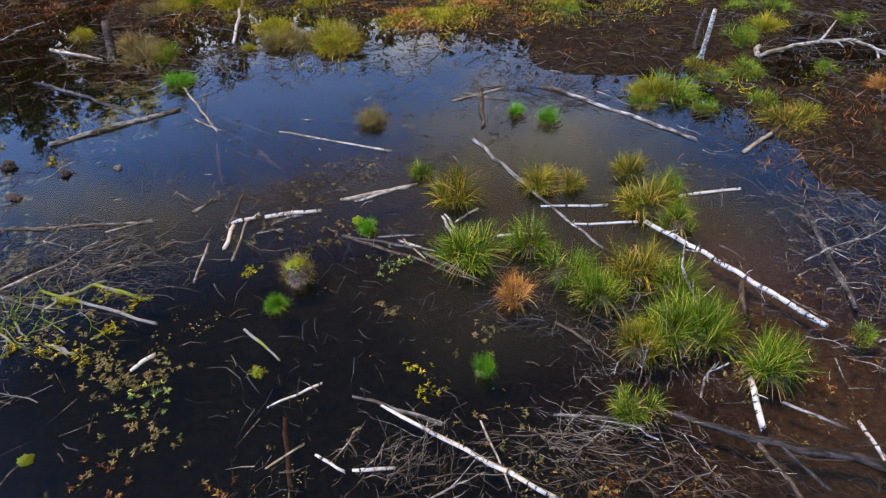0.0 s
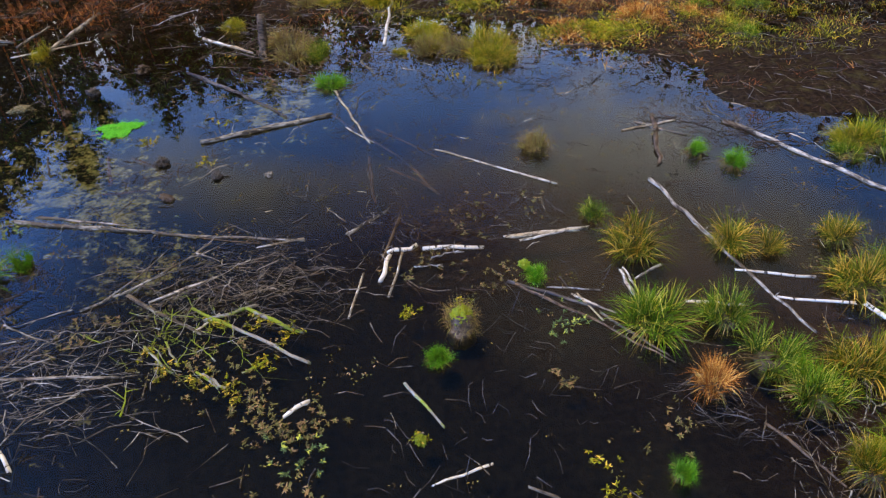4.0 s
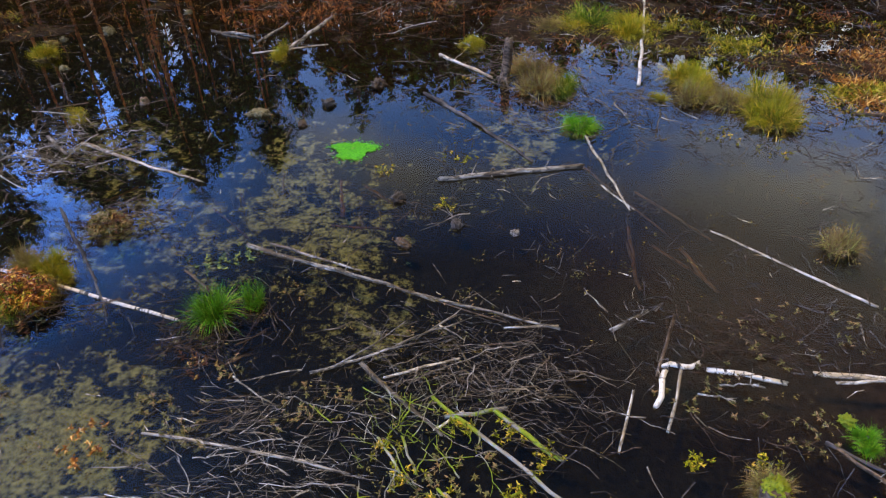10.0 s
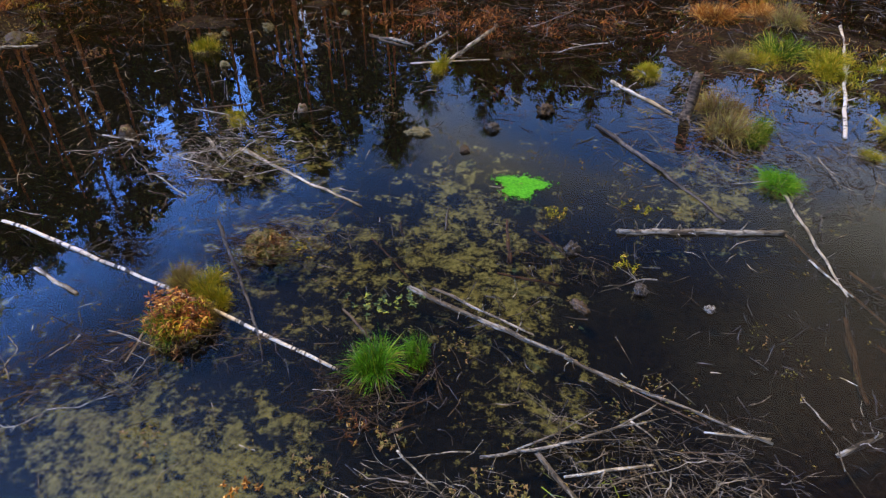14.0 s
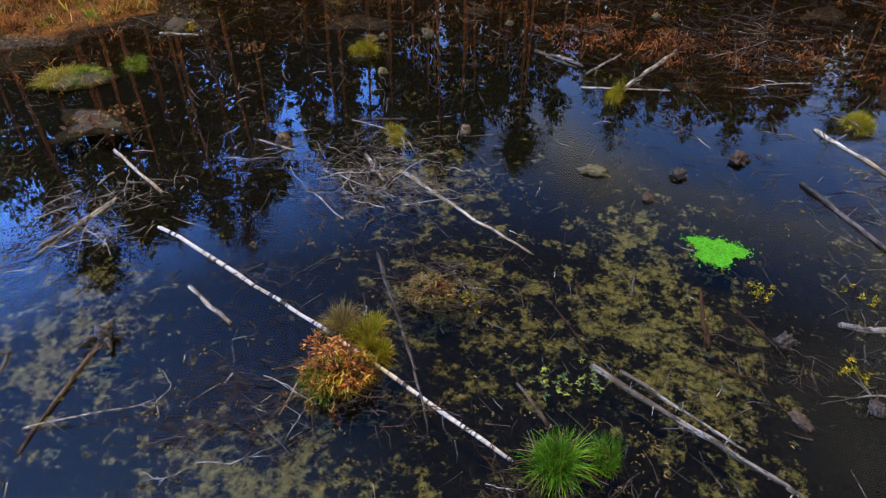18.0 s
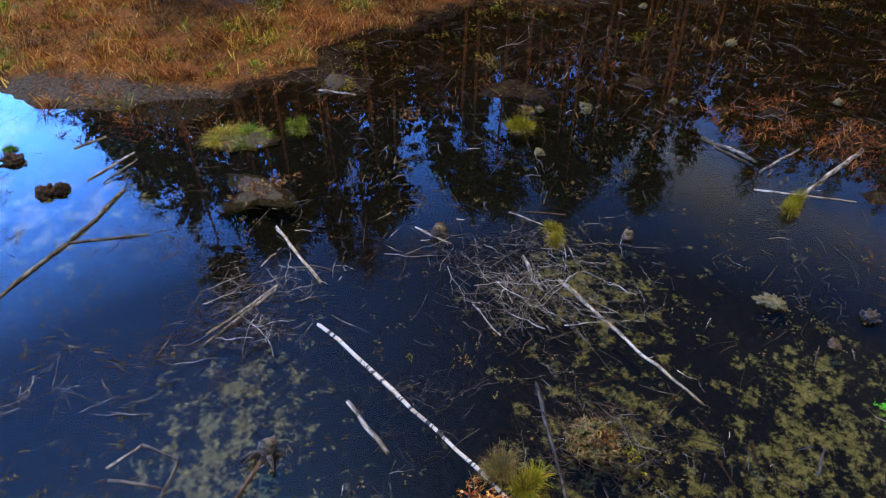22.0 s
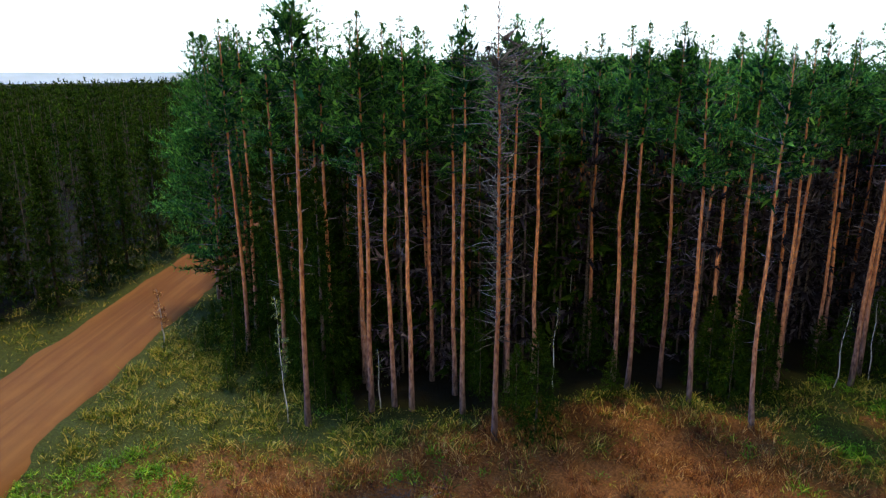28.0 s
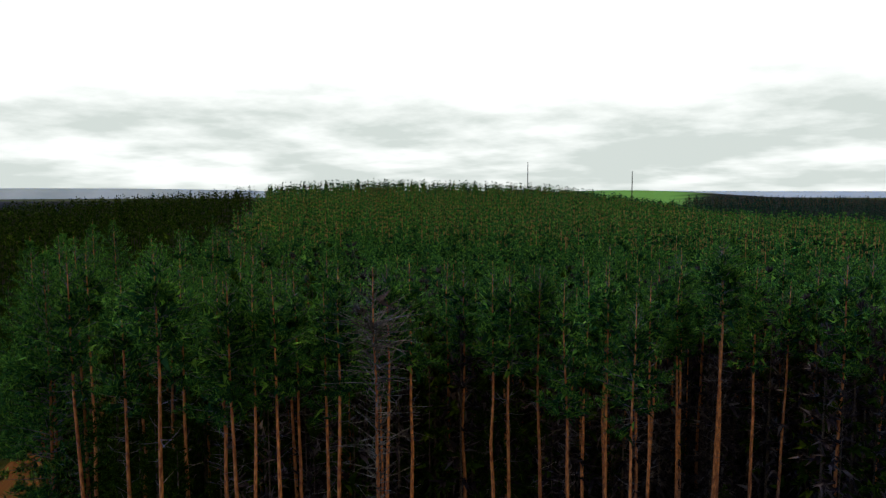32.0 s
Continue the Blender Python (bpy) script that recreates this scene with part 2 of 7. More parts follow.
MOSSY_WOOD = mossy("moss_grown_wood", (0.06, 0.045, 0.03), (0.4, 0.36, 0.28))


def moss_cover():
    m, nt, b = material("moss_cushion", 0.95)
    tuft = noise_node(nt, 45, (1, 1, 1), 4)
    big = noise_node(nt, 5, (1, 1, 1), 3)
    c = mix(nt, tuft, (0.1, 0.15, 0.005), (0.5, 0.52, 0.02))
    c = mix(nt, ramp(nt, big, (0.5, (0, 0, 0)), (0.7, (1, 1, 1))), c, (0.08, 0.16, 0.01))
    nt.links.new(c, b.inputs["Base Color"])
    relief(nt, b, tuft, 1.0, 0.03)
    return m


MOSS = moss_cover()


def blades(name, base, tip, dry, dry_share, gloss=0.55, low=0.6, high=1.3):
    """Grass: colour from root to tip, blade by blade, shade at the roots included."""
    m, nt, b = material(name, gloss, 0.08)
    geo = nt.nodes.new("ShaderNodeNewGeometry")
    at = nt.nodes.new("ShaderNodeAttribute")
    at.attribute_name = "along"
    # roots stay dark higher up, so the tuft's inner shade is painted into blades
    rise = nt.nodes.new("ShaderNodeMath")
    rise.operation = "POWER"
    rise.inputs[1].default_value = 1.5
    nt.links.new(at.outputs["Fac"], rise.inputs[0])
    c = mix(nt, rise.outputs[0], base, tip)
    c = mix(nt, ramp(nt, geo.outputs["Random Per Island"], (1 - dry_share - 0.05, (0, 0, 0)), (1 - dry_share + 0.05, (1, 1, 1))), c, dry)
    c = vary(nt, c, low, high, islands=True)
    clumps = nt.nodes.new("ShaderNodeHueSaturation")
    nt.links.new(value_by(nt, ramp(nt, noise_node(nt, 1.9, (1, 1, 1), 3, 0.6), (0.36, (0, 0, 0)), (0.64, (1, 1, 1))), 0.6, 1.3), clumps.inputs["Value"])
    nt.links.new(c, clumps.inputs["Color"])
    c = clumps.outputs[0]
    nt.links.new(c, b.inputs["Base Color"])
    through_leaf = nt.nodes.new("ShaderNodeBsdfTranslucent")
    nt.links.new(c, through_leaf.inputs[0])
    both = nt.nodes.new("ShaderNodeMixShader")
    both.inputs[0].default_value = 0.15
    nt.links.new(b.outputs[0], both.inputs[1])
    nt.links.new(through_leaf.outputs[0], both.inputs[2])
    nt.links.new(both.outputs[0], nt.nodes["Material Output"].inputs[0])
    return m


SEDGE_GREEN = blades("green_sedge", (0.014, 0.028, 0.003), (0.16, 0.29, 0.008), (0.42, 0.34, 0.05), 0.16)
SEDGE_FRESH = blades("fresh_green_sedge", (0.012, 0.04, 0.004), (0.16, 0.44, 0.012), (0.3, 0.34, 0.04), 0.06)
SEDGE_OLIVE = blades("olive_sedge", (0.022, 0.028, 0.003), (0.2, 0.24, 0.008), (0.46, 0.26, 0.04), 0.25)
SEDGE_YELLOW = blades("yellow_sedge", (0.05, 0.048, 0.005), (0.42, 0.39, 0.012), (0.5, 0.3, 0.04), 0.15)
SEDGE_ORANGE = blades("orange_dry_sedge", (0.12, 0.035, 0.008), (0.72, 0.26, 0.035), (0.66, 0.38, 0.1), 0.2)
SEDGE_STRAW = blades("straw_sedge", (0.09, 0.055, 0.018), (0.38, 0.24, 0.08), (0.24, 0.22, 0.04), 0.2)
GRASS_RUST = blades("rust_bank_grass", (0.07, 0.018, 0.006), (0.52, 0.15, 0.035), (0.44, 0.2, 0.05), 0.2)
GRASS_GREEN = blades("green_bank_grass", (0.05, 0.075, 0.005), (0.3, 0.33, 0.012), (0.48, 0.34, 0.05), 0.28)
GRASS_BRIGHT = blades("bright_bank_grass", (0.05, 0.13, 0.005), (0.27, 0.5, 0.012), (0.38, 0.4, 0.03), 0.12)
LEAF_BROWN = blades("withered_leaves", (0.05, 0.018, 0.007), (0.22, 0.075, 0.022), (0.26, 0.16, 0.04), 0.25)
WATER_LEAF = blades("water_weed_leaves", (0.09, 0.08, 0.02), (0.26, 0.22, 0.07), (0.2, 0.12, 0.05), 0.3)
LITTER_LEAF = blades("dark_leaf_litter", (0.03, 0.02, 0.01), (0.12, 0.075, 0.03), (0.22, 0.16, 0.04), 0.25)
SAPLING_LEAF = blades("sapling_leaves", (0.06, 0.1, 0.03), (0.16, 0.22, 0.08), (0.3, 0.3, 0.04), 0.25)


def needles(name, base, tip, fresh, share):
    """Needles: shoot by shoot and tree by tree a little different."""
    m = blades(name, base, tip, fresh, share, 0.6, 0.82, 1.15)
    nt = m.node_tree
    b = nt.nodes["Principled BSDF"]
    b.inputs["Specular IOR Level"].default_value = 0.0
    colour = b.inputs["Base Color"].links[0].from_socket
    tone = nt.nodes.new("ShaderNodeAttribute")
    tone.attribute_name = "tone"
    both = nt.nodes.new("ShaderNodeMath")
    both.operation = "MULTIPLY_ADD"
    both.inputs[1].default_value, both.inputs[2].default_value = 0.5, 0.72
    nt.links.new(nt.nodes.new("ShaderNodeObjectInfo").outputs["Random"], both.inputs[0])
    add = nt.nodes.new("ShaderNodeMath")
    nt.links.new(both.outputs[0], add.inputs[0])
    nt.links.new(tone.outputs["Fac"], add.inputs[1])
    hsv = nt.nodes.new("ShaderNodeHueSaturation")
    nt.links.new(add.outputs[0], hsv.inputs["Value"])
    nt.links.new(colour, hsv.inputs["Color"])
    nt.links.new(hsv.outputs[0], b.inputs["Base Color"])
    return m


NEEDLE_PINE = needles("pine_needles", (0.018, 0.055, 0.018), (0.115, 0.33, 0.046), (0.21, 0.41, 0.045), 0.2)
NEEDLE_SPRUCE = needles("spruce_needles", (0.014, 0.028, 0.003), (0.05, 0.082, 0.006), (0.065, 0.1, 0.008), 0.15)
# bluish and dull, aerial haze put into the needles of the distant wood
NEEDLE_HAZED = needles("hazed_needles", (0.012, 0.04, 0.022), (0.05, 0.13, 0.06), (0.07, 0.14, 0.05), 0.15)
NEEDLE_TWIGGY = needles("bare_lower_twigs", (0.035, 0.024, 0.024), (0.12, 0.085, 0.078), (0.15, 0.115, 0.1), 0.25)
NEEDLE_DEAD = blades("dead_needles", (0.07, 0.045, 0.035), (0.15, 0.1, 0.08), (0.17, 0.13, 0.11), 0.4)


def pine_bark():
    m, nt, b = material("pine_bark", 0.85)
    plates = noise_node(nt, 9, (1, 1, 0.35), 5)
    tc = nt.nodes.new("ShaderNodeTexCoord")
    sp = nt.nodes.new("ShaderNodeSeparateXYZ")
    nt.links.new(tc.outputs["Object"], sp.inputs[0])
    high = nt.nodes.new("ShaderNodeMapRange")
    high.inputs["From Min"].default_value, high.inputs["From Max"].default_value = 0.4, 6.0
    nt.links.new(sp.outputs["Z"], high.inputs["Value"])
    lowc = ramp(nt, plates, (0.35, (0.05, 0.028, 0.02)), (0.65, (0.24, 0.15, 0.11)))
    topc = ramp(nt, plates, (0.35, (0.3, 0.075, 0.02)), (0.65, (0.84, 0.3, 0.075)))
    c = mix(nt, high.outputs[0], lowc, topc)
    nt.links.new(vary(nt, c, 0.6, 1.25), b.inputs["Base Color"])
    relief(nt, b, plates, 0.8, 0.03)
    return m


PINE_BARK = pine_bark()
GREY_TWIG = wood("dead_branch_bark", (0.09, 0.072, 0.07), (0.4, 0.33, 0.31), (0.16, 0.12, 0.11))


def water_surface():
    """Still bog water: clear but brown, a mirror at low angles."""
    m = bpy.data.materials.new("bog_water")
    m.use_nodes = True
    nt = m.node_tree
    nt.nodes.remove(nt.nodes["Principled BSDF"])
    ripple = noise_node(nt, 1.1, (1, 1, 1), 3, 0.5, shift=False)
    bump = nt.nodes.new("ShaderNodeBump")
    bump.inputs["Strength"].default_value, bump.inputs["Distance"].default_value = 0.012, 0.02
    nt.links.new(ripple, bump.inputs["Height"])
    gloss = nt.nodes.new("ShaderNodeBsdfGlossy")
    gloss.inputs["Roughness"].default_value = 0.015
    gloss.inputs["Color"].default_value = (1, 1, 1, 1)
    nt.links.new(bump.outputs[0], gloss.inputs["Normal"])
    clear = nt.nodes.new("ShaderNodeBsdfTransparent")
    clear.inputs[0].default_value = (0.58, 0.56, 0.46, 1)
    facing = nt.nodes.new("ShaderNodeLayerWeight")
    facing.inputs["Blend"].default_value = 0.5
    nt.links.new(bump.outputs[0], facing.inputs["Normal"])
    steep = nt.nodes.new("ShaderNodeMath")
    steep.operation = "POWER"
    steep.inputs[1].default_value = 5.0
    nt.links.new(facing.outputs["Facing"], steep.inputs[0])
    fres = nt.nodes.new("ShaderNodeMapRange")
    fres.inputs["To Min"].default_value, fres.inputs["To Max"].default_value = 0.032, 1.0
    nt.links.new(steep.outputs[0], fres.inputs["Value"])
    both = nt.nodes.new("ShaderNodeMixShader")
    nt.links.new(fres.outputs[0], both.inputs[0])
    nt.links.new(clear.outputs[0], both.inputs[1])
    nt.links.new(gloss.outputs[0], both.inputs[2])
    nt.links.new(both.outputs[0], nt.nodes["Material Output"].inputs[0])
    return m


WATER = water_surface()


def ground_material():
    m, nt, b = material("ground_soil", 1.0, 0.02)

    def attribute(name):
        a = nt.nodes.new("ShaderNodeAttribute")
        a.attribute_name = name
        return a.outputs["Fac"]

    def broken(fac, other, share, low, high):
        """A zone whose edge is broken up by a noise."""
        a = nt.nodes.new("ShaderNodeMath")
        a.operation = "MULTIPLY_ADD"
        a.inputs[1].default_value = share
        nt.links.new(other, a.inputs[0])
        nt.links.new(fac, a.inputs[2])
        r = nt.nodes.new("ShaderNodeMapRange")
        r.inputs["From Min"].default_value, r.inputs["From Max"].default_value = low, high
        nt.links.new(a.outputs[0], r.inputs["Value"])
        return r.outputs[0]

    big = noise_node(nt, 0.55, (1, 1, 1), 6, 0.6, shift=False)
    mid = noise_node(nt, 2.3, (1, 1, 1), 7, 0.65, shift=False)
    grains = noise_node(nt, 9, (1, 1, 1), 7, 0.75, shift=False)
    fine = ramp(nt, grains, (0.36, (0, 0, 0)), (0.64, (1, 1, 1)))
    mixed_up = nt.nodes.new("ShaderNodeMath")
    mixed_up.operation = "MULTIPLY_ADD"
    mixed_up.inputs[1].default_value = 0.35
    nt.links.new(grains, mixed_up.inputs[0])
    scaled = nt.nodes.new("ShaderNodeMath")
    scaled.operation = "MULTIPLY"
    scaled.inputs[1].default_value = 0.65
    nt.links.new(mid, scaled.inputs[0])
    nt.links.new(scaled.outputs[0], mixed_up.inputs[2])
    mixed = mixed_up.outputs[0]
    mud = mix(nt, fine, (0.009, 0.0085, 0.0075), (0.027, 0.023, 0.018))
    clay = mix(nt, fine, (0.09, 0.045, 0.028), (0.2, 0.105, 0.065))
    algae = mix(nt, fine, (0.06, 0.056, 0.014), (0.5, 0.45, 0.16))
    clump = broken(attribute("algae"), mixed, 2.6, 1.66, 1.86)
    bed = mix(nt, attribute("clay"), mud, clay)
    bed = mix(nt, clump, bed, algae)
    peat = mix(nt, fine, (0.006, 0.004, 0.003), (0.038, 0.023, 0.013))
    peat = mix(nt, ramp(nt, mid, (0.52, (0, 0, 0)), (0.66, (1, 1, 1))), peat, (0.045, 0.035, 0.012))
    c = mix(nt, attribute("marsh"), bed, peat)
    rust = mix(nt, fine, (0.07, 0.03, 0.01), (0.28, 0.115, 0.03))
    green = mix(nt, fine, (0.022, 0.028, 0.006), (0.085, 0.09, 0.018))
    turf = mix(nt, broken(attribute("green"), mid, 0.8, 0.75, 1.05), rust, green)
    c = mix(nt, broken(attribute("land"), mid, 0.4, 0.55, 0.8), c, turf)
    shore = mix(nt, fine, (0.02, 0.016, 0.011), (0.12, 0.095, 0.065))
    c = mix(nt, broken(attribute("shore_mud"), mixed, 2.2, 1.35, 1.7), c, shore)
    # forest floor: litter tone lowered, gloom under the trees put into the colour
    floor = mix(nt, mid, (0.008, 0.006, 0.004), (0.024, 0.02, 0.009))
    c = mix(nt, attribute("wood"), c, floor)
    field = mix(nt, big, (0.12, 0.3, 0.035), (0.2, 0.38, 0.06))
    c = mix(nt, attribute("field"), c, field)
    nt.links.new(c, b.inputs["Base Color"])
    relief(nt, b, fine, 0.7, 0.05)
    return m


GROUND = ground_material()


def road_material():
    m, nt, b = material("clay_gravel", 1.0, 0.02)
    ruts = noise_node(nt, 1.0, (0.05, 1.5, 1), 5, 0.6, shift=False)
    spots = noise_node(nt, 0.9, (0.5, 1, 1), 6, 0.6, shift=False)
    fine = noise_node(nt, 30, (1, 1, 1), 5, 0.7, shift=False)
    c = ramp(nt, ruts, (0.32, (0.1, 0.034, 0.007)), (0.66, (0.22, 0.092, 0.018)))
    c = mix(nt, ramp(nt, spots, (0.45, (0, 0, 0)), (0.7, (0.7, 0.7, 0.7))), c, (0.13, 0.044, 0.011))
    c = mix(nt, 0.3, c, mix(nt, fine, (0.09, 0.034, 0.01), (0.27, 0.145, 0.055)))
    nt.links.new(c, b.inputs["Base Color"])
    relief(nt, b, fine, 0.5, 0.02)
    return m


ROAD = road_material()

# ---- building tools ----
def mesh(name, verts, faces, mat, along=None, smooth=False, normals=None):
    """A mesh from arrays; faces: one array or several, each of triangles or of quads."""
    me = bpy.data.meshes.new(name)
    verts = np.asarray(verts, dtype=np.float32).reshape(-1, 3)
    groups = [np.asarray(f, dtype=np.int32) for f in (faces if isinstance(faces, (list, tuple)) else [faces])]
    groups = [g for g in groups if len(g)]
    me.vertices.add(len(verts))
    me.vertices.foreach_set("co", verts.ravel())
    loops = np.concatenate([g.ravel() for g in groups])
    sizes = np.concatenate([np.full(len(g), g.shape[1], dtype=np.int32) for g in groups])
    me.loops.add(len(loops))
    me.loops.foreach_set("vertex_index", loops)
    me.polygons.add(len(sizes))
    me.polygons.foreach_set("loop_start", np.r_[0, np.cumsum(sizes)[:-1]].astype(np.int32))
    me.polygons.foreach_set("use_smooth", np.full(len(sizes), smooth))
    if along is not None:
        a = me.attributes.new("along", "FLOAT", "POINT")
        a.data.foreach_set("value", np.asarray(along, dtype=np.float32).ravel())
    me.materials.append(mat)
    me.update(calc_edges=True)
    me.validate()
    if normals is not None:
        a = me.attributes.new("custom_normal", "FLOAT_VECTOR", "POINT")
        a.data.foreach_set("vector", np.asarray(normals, dtype=np.float32).ravel())
    return me


def thing(name, m=None, label="", category="", group="", kind=""):
    ob = new(name)
    ob.empty_display_size = 0.1
    if m is not None:
        ob.matrix_basis = m
    return tagged(ob, label, category, group, kind)


def part(name, me, parent, label="", m=None):
    ob = new(name, me)
    ob.parent = parent
    if m is not None:
        ob.matrix_basis = m
    if label:
        ob["label"] = label
    return ob


def tube(points, radii, sides=7):
    """A round body along a line of points, closed at both ends: its vertices and quads, triangles."""
    p = np.asarray(points, float)
    n = len(p)
    t = np.gradient(p, axis=0)
    t /= np.linalg.norm(t, axis=1, keepdims=True) + 1e-9
    ref = np.where(np.abs(t[:, 2:3]) < 0.9, [[0, 0, 1.0]], [[1.0, 0, 0]])
    ref = np.broadcast_to(ref[n // 2], t.shape)
    u = np.cross(t, ref)
    u /= np.linalg.norm(u, axis=1, keepdims=True) + 1e-9
    v = np.cross(u, t)
    a = np.linspace(0, 2 * np.pi, sides, endpoint=False)
    r = np.asarray(radii, float)
    r = r[:, None] if r.ndim == 1 else r
    ring = p[:, None] + (np.cos(a)[None, :, None] * u[:, None] + np.sin(a)[None, :, None] * v[:, None]) * (r * np.ones((1, sides)))[..., None]
    verts = np.concatenate([ring.reshape(-1, 3), p[:1], p[-1:]])
    i, j = np.meshgrid(np.arange(n - 1), np.arange(sides), indexing="ij")
    k = (j + 1) % sides
    quads = np.stack([i * sides + j, i * sides + k, (i + 1) * sides + k, (i + 1) * sides + j], -1).reshape(-1, 4)
    j = np.arange(sides)
    k = (j + 1) % sides
    first, last = n * sides, n * sides + 1
    tris = np.concatenate([np.stack([np.full(sides, first), k, j], -1), np.stack([np.full(sides, last), (n - 1) * sides + j, (n - 1) * sides + k], -1)])
    return verts, quads, tris


def joined(pieces):
    """Several tubes as one: vertices and [quads, triangles]."""
    vs, qs, ts, n = [], [], [], 0
    for v, q, t in pieces:
        vs.append(v), qs.append(q + n), ts.append(t + n)
        n += len(v)
    return np.concatenate(vs), [np.concatenate(qs), np.concatenate(ts)]


def rods(a, b, ra, rb, bend=0.0, rng=None):
    """Many thin three-sided sticks from the points a to the points b at once, with a kink half-way."""
    a, b = np.asarray(a, float), np.asarray(b, float)
    n = len(a)
    t = b - a
    length = np.linalg.norm(t, axis=1, keepdims=True) + 1e-9
    t = t / length
    ref = np.where(np.abs(t[:, 2:3]) < 0.9, [[0, 0, 1.0]], [[1.0, 0, 0]])
    u = np.cross(t, ref)
    u /= np.linalg.norm(u, axis=1, keepdims=True) + 1e-9
    w = np.cross(u, t)
    mid = (a + b) / 2
    if bend:
        mid = mid + length * bend * (rng.normal(size=(n, 1)) * u + rng.normal(size=(n, 1)) * w)
    ra, rb = np.broadcast_to(np.reshape(ra, (-1, 1)), (n, 1)), np.broadcast_to(np.reshape(rb, (-1, 1)), (n, 1))
    out = []
    for c, r in ((a, ra), (mid, (ra + rb) / 2), (b, rb)):
        for k in range(3):
            g = 2 * np.pi * k / 3
            out.append(c + r * (math.cos(g) * u + math.sin(g) * w))
    verts = np.stack(out, 1).reshape(-1, 3)
    base = np.arange(n)[:, None] * 9
    q = [base + np.array([[s * 3 + k, s * 3 + (k + 1) % 3, s * 3 + 3 + (k + 1) % 3, s * 3 + 3 + k]]) for s in range(2) for k in range(3)]
    caps = [base + np.array([[2, 1, 0]]), base + np.array([[6, 7, 8]])]
    return verts, [np.concatenate(q), np.concatenate(caps)]


def leaves(root, way, length, width, droop, rng, steps=3):
    """Many blades at once: vertices, [quads, triangles] and the share of the way from root to tip."""
    root, way = np.asarray(root, float), np.asarray(way, float)
    n = len(root)
    way = way / (np.linalg.norm(way, axis=1, keepdims=True) + 1e-9)
    side = np.cross(way, [0, 0, 1.0]) + rng.normal(scale=0.35, size=(n, 3))
    side /= np.linalg.norm(side, axis=1, keepdims=True) + 1e-9
    length, width, droop = (np.broadcast_to(np.reshape(x, (-1, 1)), (n, 1)) for x in (length, width, droop))
    flat = way * [1, 1, 0]
    flat = flat / (np.linalg.norm(flat, axis=1, keepdims=True) + 1e-6)
    rows = []
    for s in range(steps + 1):
        f = s / steps
        c = root + way * length * f + (flat * 0.35 - np.array([0, 0, 1.0])) * (length * droop * f * f)
        if s < steps:
            w = side * width * (1 - 0.55 * f) / 2
            rows += [c - w, c + w]
        else:
            rows.append(c)
    k = 2 * steps + 1
    verts = np.stack(rows, 1).reshape(-1, 3)
    base = np.arange(n)[:, None] * k
    quads = np.concatenate([base + np.array([[2 * s, 2 * s + 1, 2 * s + 3, 2 * s + 2]]) for s in range(steps - 1)]) if steps > 1 else np.zeros((0, 4), int)
    tris = base + np.array([[k - 3, k - 2, k - 1]])
    along = np.tile(np.r_[np.repeat(np.arange(steps) / steps, 2), 1.0], n)
    return verts, [quads, tris], along


def hashed(ix, iy, seed):
    h = np.sin(ix * 127.1 + iy * 311.7 + seed * 74.7) * 43758.5453
    return h - np.floor(h)


def rough_noise(x, y, scale, seed=0, octaves=4):
    """Smooth noise from 0 to 1 over the plan; scale in metres."""
    total, weight, amp = 0.0, 0.0, 1.0
    for o in range(octaves):
        u, v = x / scale + 13.7 * o, y / scale - 7.3 * o
        i, j = np.floor(u), np.floor(v)
        f, g = u - i, v - j
        f, g = f * f * (3 - 2 * f), g * g * (3 - 2 * g)
        top = hashed(i, j, seed) * (1 - f) + hashed(i + 1, j, seed) * f
        low = hashed(i, j + 1, seed) * (1 - f) + hashed(i + 1, j + 1, seed) * f
        total, weight = total + amp * (top * (1 - g) + low * g), weight + amp
        amp, scale = amp * 0.5, scale * 0.5
    return total / weight


def step(x, a, b):
    f = np.clip((x - a) / (b - a), 0, 1)
    return f * f * (3 - 2 * f)


def inside(x, y, outline):
    """Metres inside a closed outline; negative outside it."""
    x, y = np.asarray(x, float), np.asarray(y, float)
    least, odd = np.full(x.shape, 1e9), np.zeros(x.shape, bool)
    for (ax, ay), (bx, by) in zip(outline, outline[1:] + outline[:1]):
        dx, dy = bx - ax, by - ay
        f = np.clip(((x - ax) * dx + (y - ay) * dy) / (dx * dx + dy * dy), 0, 1)
        least = np.minimum(least, np.hypot(x - ax - f * dx, y - ay - f * dy))
        if ay != by:
            odd ^= ((ay > y) != (by > y)) & (x < dx * (y - ay) / dy + ax)
    return np.where(odd, least, -least)


# ---- ground, pond, road ----
FLOODED = [(-29.4, 11.5), (-29.3, 14.2), (-24.3, 14.6), (-21.2, 15.8), (-19.2, 20.2), (-19.4, 23.9), (-18.2, 29), (-14.5, 31.6), (-8.3, 37.2),
           (4, 46), (20, 47), (31, 38), (38, 22), (38, 0), (26, -16), (-26, -18), (-34, -8), (-33, 6)]
OPEN_WATER = [(-29, 12.5), (-22, 14.4), (-17.5, 16.5), (-15.6, 20.5), (-10.5, 24), (-5, 22.5), (-1.5, 20), (3, 19), (6.3, 19.4), (9.5, 17.5), (13.4, 18),
              (14.4, 14.6), (17.2, 12.5), (17.2, 8), (16.6, 4.8), (16.0, 0), (8, -8), (-20, -10), (-31, -4), (-32, 6)]
